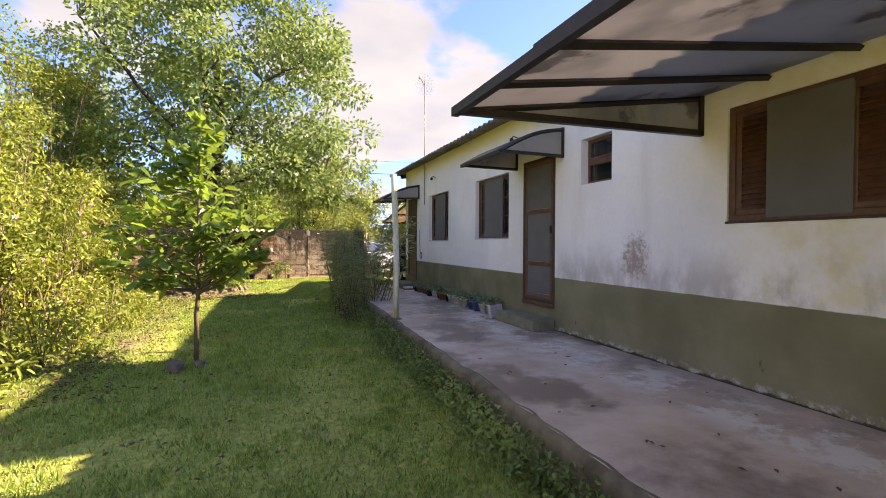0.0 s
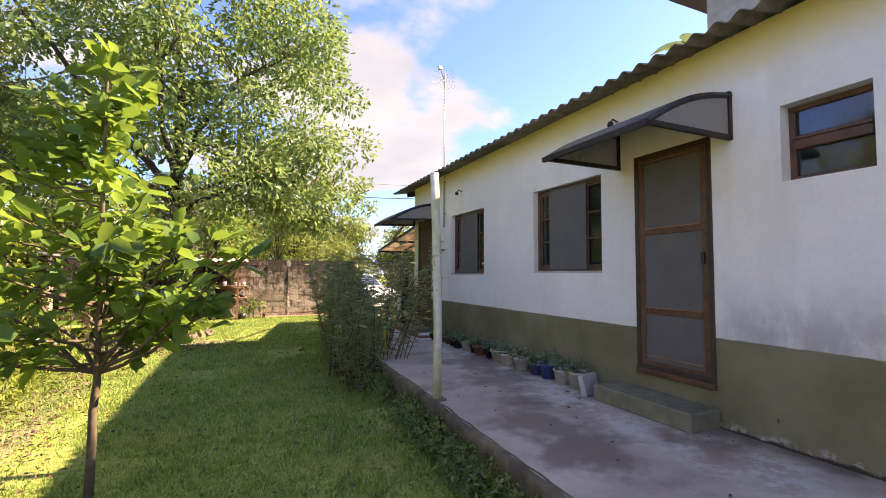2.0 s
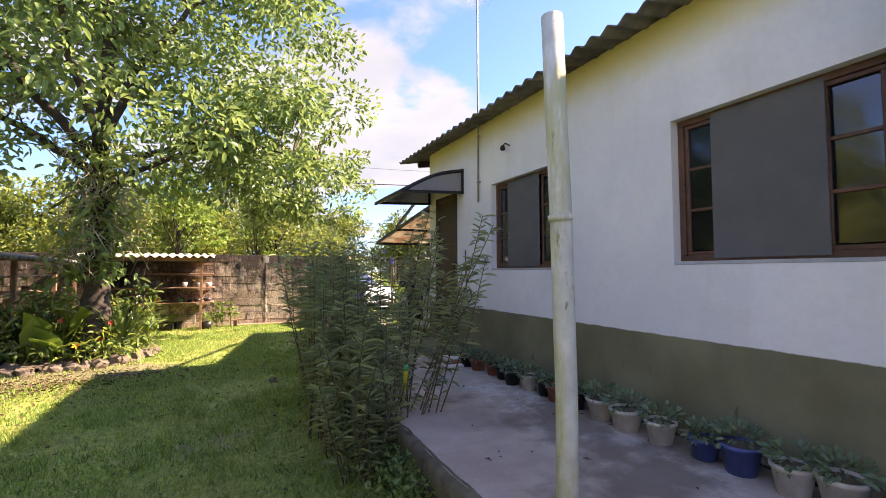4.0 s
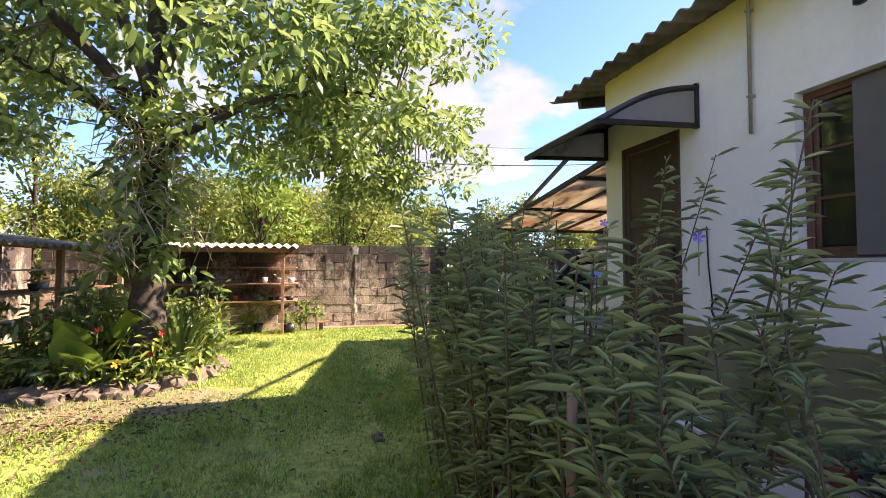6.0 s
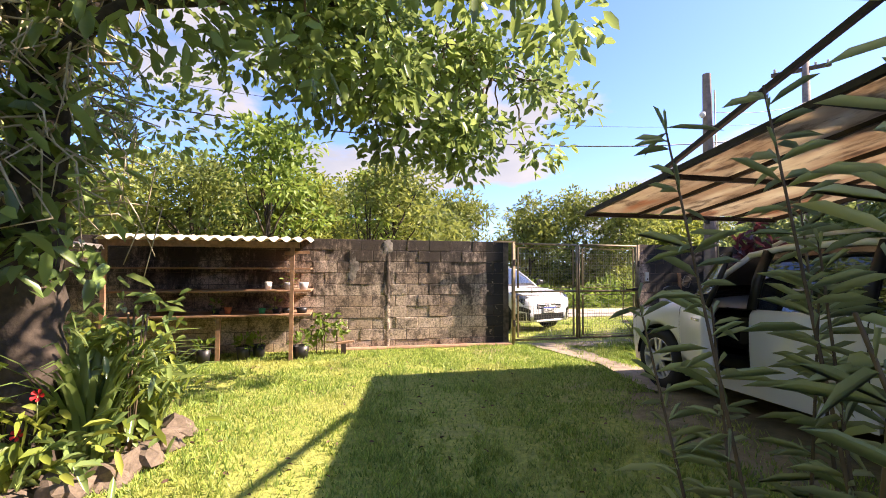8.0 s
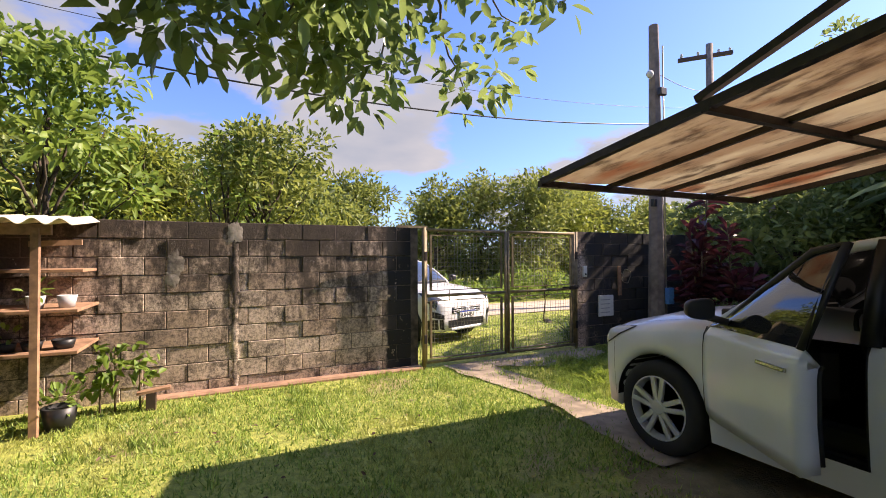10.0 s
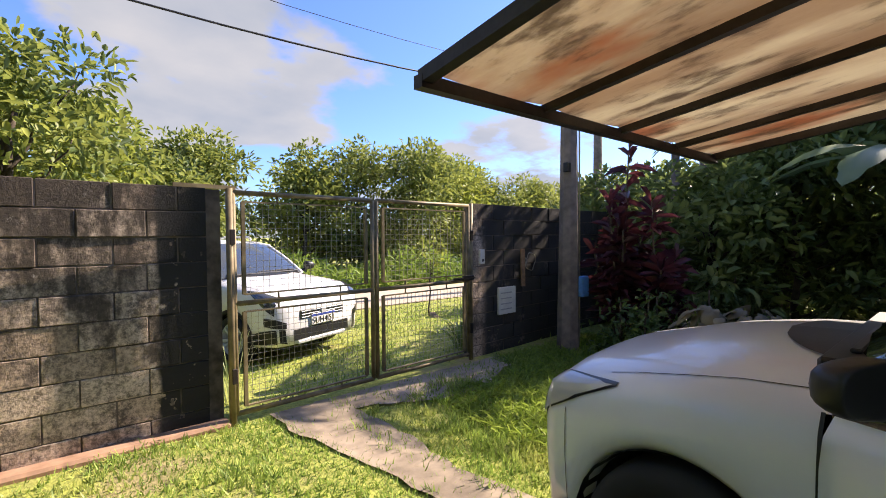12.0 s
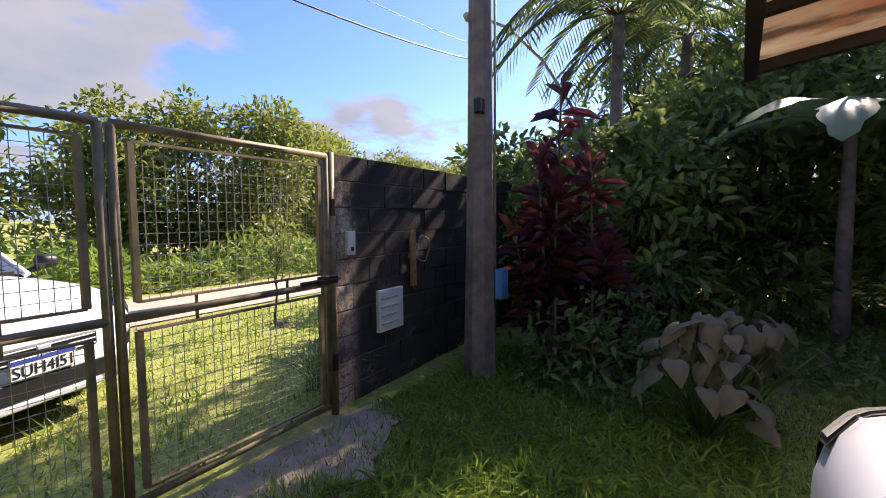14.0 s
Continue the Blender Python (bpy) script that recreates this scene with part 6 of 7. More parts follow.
# tall narrow-leaved clumps on the patio's edge
def ruellia(at, height, stems, spread, lean=(0, 0)):
    t = thing("ruellia_clump", at, "tall clump of narrow dark leaves on reedy stems, with violet flowers", "shrub", "clumps on the patio edge")
    bm = bmesh.new()
    p, d = [], []
    for k in range(round(stems * 0.75)):
        a, f = rnd.uniform(0, 6.283), math.sqrt(rnd.random())
        b = Vector((spread * 0.45 * f * math.cos(a), spread * 0.45 * f * math.sin(a), 0))
        h = height * rnd.uniform(0.6, 1.0)
        e = b * 1.5 + Vector((lean[0] * h + rnd.gauss(0, 0.13), lean[1] * h + rnd.gauss(0, 0.13), h))
        mid = b.lerp(e, 0.5) + Vector((rnd.gauss(0, 0.05), rnd.gauss(0, 0.05), 0))
        tube(bm, [b - Vector((0, 0, 0.05)), mid, e], [0.007, 0.006, 0.003], 4, False)
        for q in range(70):
            f = rnd.random() ** 0.6
            c = b.lerp(mid, f * 2) if f < 0.5 else mid.lerp(e, f * 2 - 1)
            p.append(tuple(c))
            g = rnd.uniform(0, 6.283)
            d.append((math.cos(g), math.sin(g), rnd.uniform(0.0, 1.1)))
    tagged(part("stem", bm, M["twig"], t, "", True), kind="stuff")
    n = len(p)
    leaves("foliage", p, d, 0.075 + 0.085 * RNG.random(n), 0.0065 + 0.004 * RNG.random(n), M["leaf_ruellia"], t, 0.2, 0.34)


for x, y, h, s, w in ((1.52, 9.0, 1.45, 32, 0.45), (1.60, 8.55, 1.25, 26, 0.45), (1.5, 9.5, 1.6, 34, 0.5), (1.78, 9.35, 1.6, 12, 0.45), (1.62, 10.0, 1.75, 32, 0.5), (1.78, 10.0, 1.85, 14, 0.45),
                      (1.66, 10.6, 1.9, 30, 0.5), (1.80, 10.7, 2.0, 16, 0.5), (1.69, 11.2, 1.95, 30, 0.6)):
    z = 0.35 if x > 1.85 else gz(x, y)
    ruellia((x, y, z), h, s, w)
ruellia((2.02, 8.75, 0.36), 1.5, 8, 0.3, (0.25, 0.0))
ruellia((2.05, 9.2, 0.36), 1.75, 7, 0.35, (0.18, 0.0))
ruellia((2.15, 8.85, 0.36), 1.7, 6, 0.4, (0.34, 0.05))
ruellia((2.2, 9.8, 0.36), 1.8, 6, 0.4, (0.2, 0.0))
for x, y, z in ((1.98, 9.2, 1.62), (1.9, 9.75, 1.45), (1.7, 9.4, 1.3), (1.35, 9.6, 0.5), (2.15, 10.0, 1.75)):
    flower((x, y, z), M["violet_petal"], 0.022, "violet trumpet flower on a tall stem", "violet flowers", (-0.5, -0.8, 0.2))
s = thing("plant_stake", (1.35, 9.05, 0.0), "weathered wooden stake among the stems", "stake")
tubepart("stake", M["old_wood"], s, [(0, 0, -0.05), (0.02, 0.0, 1.15)], 0.016, 7)
s = thing("plant_stake", (1.78, 9.55, 0.33), "broken wooden stake among the stems", "stake")
tubepart("stake", M["old_wood"], s, [(0, 0, 0), (0.01, 0.0, 0.45)], 0.035, 7)
s = thing("yellow_cane", (2.0, 8.98, 0.36), "yellow plastic cane with a green tip leaning in the shrub", "cane")
tubepart("cane", M["yellow"], s, [(0, 0, 0), (-0.22, -0.68, 0.46)], 0.014, 8)
tubepart("tip", M["green"], s, [(-0.22, -0.68, 0.46), (-0.236, -0.73, 0.494)], 0.016, 8, "green end")

# ---- things on and by the house ----
post = thing("white_post", (1.80, 6.60, 0.345), "slim white-painted round post on the patio edge", "post")
tubepart("shaft", M["post_paint"], post, [(0, 0, 0), (0.005, 0, 0.7), (-0.01, 0, 1.4), (-0.04, 0, 2.19)], [0.044, 0.042, 0.043, 0.042], 14)
tubepart("collar", M["post_paint"], post, [(-0.012, 0, 1.375), (-0.014, 0, 1.40)], 0.047, 14)
boxpart("foot", M["stone"], post, -0.075, 0.075, -0.07, 0.07, -0.01, 0.025, 0.008)
ant = thing("antenna", (3.49, 10.25, 2.42), "slender antenna mast with a mesh dish at its top", "antenna")
tubepart("mast", M["wire"], ant, [(0, 0, 0), (0, 0, 2.95)], 0.012, 8)
for z in (0.25, 0.85):
    boxpart("clamp", M["wire"], ant, -0.016, 0.03, -0.02, 0.02, z, z + 0.018, 0.003)
bm = bmesh.new()
rings = []
for k in range(5):
    r = 0.26 * k / 4 + 0.01
    rings.append([bm.verts.new((0.02 + r * math.cos(a) * 0.9, 0.10 - 0.5 * r * r, 2.86 + r * math.sin(a))) for a in [6.283 * q / 20 for q in range(20)]])
for a, b in zip(rings, rings[1:]):
    for q in range(0, 20):
        bm.faces.new((a[q], a[(q + 1) % 20], b[(q + 1) % 20], b[q]))
bmesh.ops.wireframe(bm, faces=bm.faces, thickness=0.004, use_replace=True)
part("dish", bm, M["wire"], ant, "wire mesh dish")
tubepart("arm", M["wire"], ant, [(0.0, 0.05, 2.86), (-0.12, -0.12, 2.92), (-0.16, -0.16, 2.95)], 0.009, 6)
boxpart("feed", M["white"], ant, -0.20, -0.13, -0.19, -0.13, 2.92, 2.99, 0.008)
c = thing("cable_loop", (WX - 0.012, 10.55, 1.12), "black cable coiled against the wall", "cable")
tubepart("loop", M["black"], c, [(0, 0.07 * math.cos(a), 0.08 + 0.08 * math.sin(a)) for a in [k * 0.4 for k in range(17)]], 0.008, 6)
tubepart("lead", M["black"], c, [(0, 0.06, 0.12), (0, 0.09, 0.4), (0.0, 0.10, 0.7)], 0.006, 6)
for y, z in ((5.98, 3.1), (9.55, 2.98)):
    l = thing("wall_lamp", (WX - 0.002, y, z), "small wall lamp holder on a stub arm", "lamp")
    tubepart("arm", M["black"], l, [(0, 0, 0), (-0.07, 0, 0.02), (-0.10, 0, -0.02)], 0.008, 6)
    bm = bmesh.new()
    lathe(bm, [(0.018, 0.0), (0.03, -0.02), (0.03, -0.05), (0.01, -0.06)], 12, (-0.10, 0, -0.01))
    part("socket", bm, M["black"], l, "", True)
tubepart("wire", M["wire"], thing("wall_wire", (WX - 0.006, 5.99, 2.62), "thin cable running down the wall", "cable"), [(0, 0, 0), (0, 0.0, 0.28), (0, -0.01, 0.48)], 0.005, 5)

# pots along the wall
def pot(at, r, h, mat, plant, colour_label, leafmat, group="pots along the house wall"):
    t = thing("flower_pot", at, colour_label, "flower pot", group)
    bm = bmesh.new()
    lathe(bm, [(r * 0.72, 0), (r * 0.98, h * 0.86), (r * 1.06, h * 0.86), (r * 1.06, h), (r * 0.94, h), (r * 0.92, h * 0.9)], 18)
    part("pot", bm, mat, t, "", True)
    bm = bmesh.new()
    lathe(bm, [(r * 0.92, h * 0.9), (r * 0.3, h * 0.93)], 12)
    part("soil", bm, M["soil"], t)
    n = plant
    p, d = cloud(n, (0, 0, h + r * 0.35), (r * 1.25, r * 1.25, r * 0.6), 0.3)
    leaves("plant", p, d + [0, 0, 0.3], 0.05, 0.024, leafmat, t, 0.2, 0.1)


POT = ((6.42, 0.105, 0.17, "cream", "square cream pot with a trailing succulent"), (6.62, 0.10, 0.16, "cream", "cream plastic pot with a pale succulent"), (6.9, 0.11, 0.17, "navy", "dark blue pot with grey-green succulent"), (7.12, 0.09, 0.13, "navy", "blue pot with a small succulent"),
       (7.42, 0.10, 0.15, "cream", "cream pot with a leafy succulent"), (7.70, 0.115, 0.16, "cream", "cream pot with a bushy succulent"), (7.98, 0.12, 0.16, "cream", "white basin pot with spreading succulent"), (8.26, 0.065, 0.14, "black", "small black can pot"),
       (8.52, 0.10, 0.14, "terracotta", "terracotta pot with pale rosette leaves"), (8.72, 0.085, 0.12, "black", "black plastic pot with a small plant"), (8.94, 0.09, 0.15, "cream", "white ribbed pot with grey leaves"), (9.20, 0.095, 0.13, "black", "black pot with green succulent"),
       (9.44, 0.09, 0.13, "black", "black pot with rosette leaves"), (9.66, 0.08, 0.12, "terracotta", "small terracotta pot"), (9.95, 0.10, 0.13, "terracotta", "brown pot with trailing leaves"), (10.2, 0.10, 0.11, "black", "low black bowl pot"))
for y, r, h, m, lab in POT:
    pot((3.32 + rnd.uniform(-0.04, 0.03), y, 0.358), r, h, M[m], 120, lab + " on the patio", M["succulent"])
b = thing("concrete_slab", (3.28, 6.15, 0.357), "grey slab leaning by the pots", "slab")
bm = bmesh.new()
box(bm, -0.14, 0.14, -0.03, 0.03, 0, 0.2, 0.008, pose(0, 0, 0, -14, 0, 20))
part("slab", bm, M["reveal"], b)
for k in range(3):
    b = thing("roof_tile", (3.15 + 0.03 * k, 10.3 + 0.06 * k, 0.357 + 0.03 * k), "pale tile lying on the patio", "tile", "tiles by the step")
    boxpart("tile", M["white"] if k != 1 else M["terracotta"], b, -0.16, 0.16, -0.12, 0.12, 0, 0.028, 0.006)
for k in range(70):
    x, y = rnd.uniform(1.8, 3.4), rnd.uniform(1.0, 10.5)
    b = tagged(raw("dead_leaf", [(-0.03, 0, 0.004), (0, -0.014, 0.01), (0.035, 0, 0.004), (0, 0.014, 0.012), (0, 0, 0.003)], [(0, 1, 4), (1, 2, 4), (2, 3, 4), (3, 0, 4)], M["soil"]), "curled brown dead leaf on the patio", "leaf", "dead leaves on the patio")
    b.matrix_world = pose(x, y, 0.357, 0, 0, rnd.uniform(0, 360)) @ Matrix.Scale(rnd.uniform(0.5, 1.0), 4)

# ---- things in the shed ----
def tub(at, r, h, mat, label, plants=0):
    t = thing("plant_pot", at, label, "flower pot", "pots on the shed shelves")
    bm = bmesh.new()
    lathe(bm, [(r * 0.75, 0), (r, h), (r * 0.9, h), (r * 0.88, h * 0.85)], 16)
    part("pot", bm, mat, t, "", True)
    if plants:
        p, d = cloud(plants, (0, 0, h + 0.07), (r * 1.2, r * 1.2, 0.10), 0.2)
        leaves("plant", p, d + [0, 0, 0.6], 0.09, 0.035, M["leaf_bright"], t)


S1, S2 = 1.156, 0.796
for x, z, r, h, m, lab, n in ((-0.42, S1, 0.055, 0.12, "white", "white plastic cup on the shelf", 0), (-0.12, S1, 0.07, 0.11, "reveal", "grey pot with a sprout on the shelf", 12), (0.10, S1, 0.075, 0.11, "reveal", "grey pot on the shelf", 0),
                              (-0.98, S2, 0.055, 0.10, "orange", "orange pot tipped on the shelf", 0), (-0.50, S2, 0.055, 0.075, "green", "small green pot on the shelf", 0), (-0.30, S2, 0.06, 0.07, "black", "black pot with a sprout", 8), (-0.14, S2, 0.08, 0.075, "black", "black tray on the shelf", 0), (0.08, S2, 0.09, 0.08, "black", "black tub on the shelf", 0), (-1.15, S2, 0.06, 0.08, "black", "small dark pot with a plant", 14)):
    tub((x, 17.95, z), r, h, M[m], lab, n)
for x, y, r, h, n in ((-1.25, 17.75, 0.10, 0.2, 40), (-0.75, 17.95, 0.11, 0.2, 60), (0.08, 17.85, 0.13, 0.2, 60), (-0.55, 18.05, 0.10, 0.2, 30)):
    tub((x, y, gz(x, y)), r, h, M["black"], "black pot with bright young leaves on the ground", n)
for x, h in ((0.42, 0.65), (0.62, 0.5), (0.30, 0.4)):
    n = 34
    p = np.stack([x + RNG.normal(0, 0.08, n), 18.15 + RNG.normal(0, 0.06, n), gz(x, 18) + h * (0.55 + 0.5 * RNG.random(n))], 1)
    foliage("papaya_seedling", "young plant with bright yellow-green leaves against the wall", "plant", (x, 18.15, gz(x, 18)), p, RNG.normal(size=(n, 3)) + [0, 0, 0.1], 0.12, 0.06, M["leaf_bright"], "seedlings by the wall", [([(x, 18.15, 0.08), (x, 18.15, gz(x, 18) + h)], 0.01)])
b = thing("bench_board", (0.72, 18.1, gz(0.7, 18)), "low board resting on a stub against the wall", "board")
barpart("board", M["old_wood"], b, (-0.12, 0, 0.17), (0.16, 0.02, 0.20), 0.1, 0.025)
barpart("stub", M["dark_wood"], b, (0.0, 0, -0.02), (0.0, 0, 0.17), 0.08, 0.08)
for k in range(9):
    x, y = rnd.uniform(-3.2, -2.7), rnd.uniform(13.6, 16.6)
    tub((x, y, 0.1 + (0.65 if k % 2 else 1.09)), 0.06, 0.09, M[("terracotta", "black", "white")[k % 3]], "small pot on the dark shed's shelf", 10)

# ---- poles and wires ----
pl = thing("utility_pole", (7.66, 17.98, 0.1), "weathered grey pole standing by the wall, with a camera", "pole")
bm = bmesh.new()
tube(bm, [(0, 0, -0.2), (0.01, 0, 1.9), (0.0, 0, 5.25)], [0.15, 0.115, 0.075], 8)
part("shaft", bm, M["pole"], pl)
boxpart("blue_box", M["sky_blue"], pl, 0.02, 0.16, -0.20, -0.13, 0.72, 0.98, 0.01, "blue plastic box")
boxpart("splice_box", M["black"], pl, -0.15, -0.07, -0.09, -0.02, 2.28, 2.40, 0.008)
tubepart("conduit", M["wire"], pl, [(0.10, -0.10, 0.2), (0.09, -0.09, 4.9)], 0.012, 6)
bm = bmesh.new()
lathe(bm, [(0.045, 0.0), (0.055, -0.03), (0.055, -0.06), (0.03, -0.10), (0.01, -0.11)], 14, (-0.16, -0.05, 4.45))
bar(bm, (0, 0, 4.47), (-0.17, -0.05, 4.47), 0.02, 0.02)
part("camera_dome", bm, M["white"], pl, "white dome camera", True)
boxpart("flood_light", M["black"], pl, -0.09, 0.05, -0.20, -0.12, 4.05, 4.17, 0.01)
board = thing("plank", (7.42, 18.42, 0.3), "ochre plank fixed upright on the wall", "plank")
barpart("plank", M["old_wood"], board, (0, 0.10, 0.62), (0.0, 0.11, 1.12), 0.07, 0.02)
pl2 = thing("street_pole", (16.6, 23.0, 0.0), "concrete street pole with crossarm and insulators", "pole")
tubepart("shaft", M["pole"], pl2, [(0, 0, -0.2), (0, 0, 9.0)], [0.17, 0.11], 10)
barpart("crossarm", M["dark_wood"], pl2, (-0.7, 0.7, 8.55), (0.5, -0.5, 8.6), 0.12, 0.12)
for s in (-0.62, -0.25, 0.2, 0.44):
    bm = bmesh.new()
    lathe(bm, [(0.02, 0), (0.05, 0.04), (0.03, 0.08), (0.05, 0.11), (0.02, 0.15)], 10, (s, -s, 8.63))
    part("insulator", bm, M["reveal"], pl2, "", True)
lampp = thing("street_lamp", (11.5, 18.3, 0.0), "grey street lamp on a bracket arm", "street lamp")
tubepart("shaft", M["pole"], lampp, [(0, 0, -0.1), (0, 0, 3.2)], [0.10, 0.075], 8)
tubepart("arm", M["wire"], lampp, [(0, 0, 3.1), (-0.25, 0.5, 4.0), (-0.45, 1.0, 4.55), (-0.60, 1.4, 4.75)], 0.025, 6)
bm = bmesh.new()
box(bm, -0.11, 0.11, -0.2, 0.2, -0.04, 0.05, 0.03, pose(-0.64, 1.5, 4.76, 8, 0, 22))
part("head", bm, M["reveal"], lampp)


def cable(a, b, sag, r=0.012, name="power_line"):
    a, b = Vector(a), Vector(b)
    t = thing(name, a, "dark overhead cable sagging between poles", "cable", "overhead cables")
    tubepart("wire", M["black"], t, [(b - a) * (k / 24) + Vector((0, 0, -sag * 4 * (k / 24) * (1 - k / 24))) for k in range(25)], r, 5)


cable((16.6, 23.0, 6.3), (-12.0, 21.5, 6.3), 1.38, 0.018)
cable((16.6, 23.0, 6.75), (-12.0, 21.6, 6.8), 1.2, 0.006)
cable((7.66, 17.98, 4.6), (16.6, 23.0, 7.4), 0.15, 0.008)
cable((7.66, 17.98, 3.7), (8.6, 12.0, 3.6), 0.1, 0.006)

# ---- plants past the gate pier ----
def cordyline(at, h, label):
    t = thing("cordyline", at, label, "plant", "cordylines")
    bm = bmesh.new()
    p, d = [], []
    for k in range(7):
        a = rnd.uniform(0, 6.283)
        e = Vector((0.45 * math.cos(a) * rnd.random(), 0.4 * math.sin(a) * rnd.random(), h * (1.0 if k == 0 else rnd.uniform(0.35, 0.8))))
        tube(bm, [(0, 0, -0.05), e * 0.5, e], [0.02, 0.015, 0.01], 6)
        for q in range(60):
            f = rnd.uniform(0.3, 1.02)
            p.append(tuple(e * f))
            g = rnd.uniform(0, 6.283)
            d.append((math.cos(g), math.sin(g), rnd.uniform(-0.1, 1.2) + (1.2 if f > 0.95 else 0)))
    tagged(part("stem", bm, M["twig"], t, "", True), kind="stuff")
    n = len(p)
    leaves("foliage", p, d, 0.24 + 0.12 * RNG.random(n), 0.07 + 0.03 * RNG.random(n), M["leaf_red"], t, 0.25, 0.3, "dark red leaves")


cordyline((8.1, 17.5, 0.1), 2.5, "tall cordyline with dark red leaves by the pole")
cordyline((8.45, 17.2, 0.1), 1.9, "dark red cordyline in the thicket")
for k in range(10):
    x, y = 7.8 + rnd.uniform(-0.3, 1.1), 17.0 + rnd.uniform(-0.3, 0.6)
    n = 120
    h = rnd.uniform(0.4, 0.9)
    p = np.stack([x + RNG.normal(0, 0.18, n), y + RNG.normal(0, 0.15, n), 0.12 + h * RNG.random(n)], 1)
    foliage("low_shrub", "low dark shrub under the trees", "shrub", (x, y, 0.1), p, RNG.normal(size=(n, 3)) + [0, 0, 0.3], 0.11, 0.04, M["leaf_shade"], "low shrubs in the thicket", [([(x, y, 0.05), (x, y, 0.1 + h)], 0.01)])


def caladium(at, n, size, label):
    t = thing("caladium", at, label, "plant", "caladiums")
    for k in range(n):
        a, o = rnd.uniform(0, 6.283), rnd.uniform(0.05, 0.42)
        z = rnd.uniform(0.72, 0.8) - 1.1 * o * o - rnd.random() ** 2 * 0.35
        s = size * rnd.uniform(0.7, 1.1)
        m = pose(o * math.cos(a), o * math.sin(a), z, rnd.uniform(15, 65), rnd.uniform(-25, 25), math.degrees(a) - 90 + 180 + rnd.uniform(-40, 40)) @ Matrix.Scale(s, 4)
        bm = bmesh.new()
        pts = [(0, 0.25), (0.22, 0.42), (0.42, 0.25), (0.42, -0.1), (0.25, -0.5), (0, -0.85), (-0.25, -0.5), (-0.42, -0.1), (-0.42, 0.25), (-0.22, 0.42)]
        c = bm.verts.new(m @ Vector((0, 0, 0.05)))
        mids = [bm.verts.new(m @ Vector((x * 0.5, y * 0.5, 0.06))) for x, y in pts]
        rim = [bm.verts.new(m @ Vector((x, y, -0.35 * (x * x + y * y)))) for x, y in pts]
        L = len(pts)
        for q in range(L):
            bm.faces.new((c, mids[q], mids[(q + 1) % L]))
            bm.faces.new((mids[q], rim[q], rim[(q + 1) % L], mids[(q + 1) % L]))
        part("leaf", bm, M["leaf_cal"], t, "", True)
        tubepart("stalk", M["leaf_shade"], t, [(0, 0, -0.03), m.translation * 0.5 + Vector((0, 0, 0.05)), m.translation], 0.007, 5)


caladium((7.45, 16.25, 0.1), 60, 0.16, "clump of broad pale-veined caladium leaves")
caladium((7.9, 16.05, 0.1), 40, 0.15, "clump of dusky caladium leaves under the trees")


def frond_plant(name, label, category, at, height, n, length, mat, group=""):
    """A palm: stem and feathered, drooping fronds."""
    t = thing(name, at, label, category, group)
    tubepart("trunk", M["pole"], t, [(0, 0, -0.1), (0.1, 0.05, height * 0.5), (0.0, 0, height)], [0.12, 0.09, 0.08], 8)
    p, d = [], []
    bm = bmesh.new()
    for k in range(n):
        a = 6.283 * k / n + rnd.uniform(-0.2, 0.2)
        up = rnd.uniform(0.2, 1.1)
        o = Vector((math.cos(a), math.sin(a), 0))
        pts = [Vector((0, 0, height)) + o * length * f + Vector((0, 0, length * (up * f - (0.55 + up * 0.6) * f * f))) for f in [q / 10 for q in range(11)]]
        tube(bm, pts, [0.014 - 0.001 * q for q in range(11)], 4)
        s = o.cross(Vector((0, 0, 1)))
        for i in range(56):
            f = 0.12 + 0.88 * i / 56
            j = min(int(f * 10), 9)
            c = pts[j].lerp(pts[j + 1], f * 10 - j)
            p.append(tuple(c))
            v = s * (1 if i % 2 else -1) + (pts[j + 1] - pts[j]).normalized() * 0.7 + Vector((0, 0, -0.25))
            d.append(tuple(v))
    part("frond_rib", bm, M["twig"], t, "", True)
    m = len(p)
    leaves("frond_leaf", p, d, 0.30 + 0.12 * RNG.random(m), 0.022, mat, t, 0.1, 0.25)
    return t


frond_plant("palm", "feathery palm rising out of the thicket", "palm", (11.0, 17.6, 0.0), 4.3, 17, 1.9, M["leaf_shade"], "palms")
frond_plant("palm", "slender palm beyond the wall", "palm", (12.6, 16.9, 0.0), 4.4, 13, 2.2, M["leaf_shade"], "palms")
def banana(at, height, spread, label, group=""):
    """A banana plant: sheathed stem and long torn leaves."""
    t = thing("banana_plant", at, label, "plant", group)
    tubepart("stem", M["pole"], t, [(0, 0, -0.1), (0.05, 0, height * 0.5), (0, 0, height)], [0.09, 0.07, 0.05], 8)
    for a, l, up in ((170, 1.7, 0.55), (140, 1.5, 0.7), (205, 1.5, 0.7), (100, 1.4, 0.6), (30, 1.4, 0.6), (300, 1.4, 0.7)):
        l *= spread
        o = Vector((math.cos(radians(a)), math.sin(radians(a)), 0))
        s = o.cross(Vector((0, 0, 1)))
        vs, fs = [], []
        for q in range(15):
            f = q / 14
            c = Vector((0, 0, height - 0.05)) + o * l * f + Vector((0, 0, l * (up * f - 0.75 * f * f)))
            w = 0.24 * spread * math.sin(math.pi * min(1, 0.12 + 0.88 * f)) ** 0.6 * (1 if q % 3 else 0.82)
            vs += [c - s * w + Vector((0, 0, -0.3 * w)), c, c + s * w + Vector((0, 0, -0.3 * w))]
        for q in range(14):
            b = q * 3
            fs += [(b, b + 1, b + 4, b + 3), (b + 1, b + 2, b + 5, b + 4)]
        raw("leaf", vs, fs, M["leaf_banana"], t, "", True)


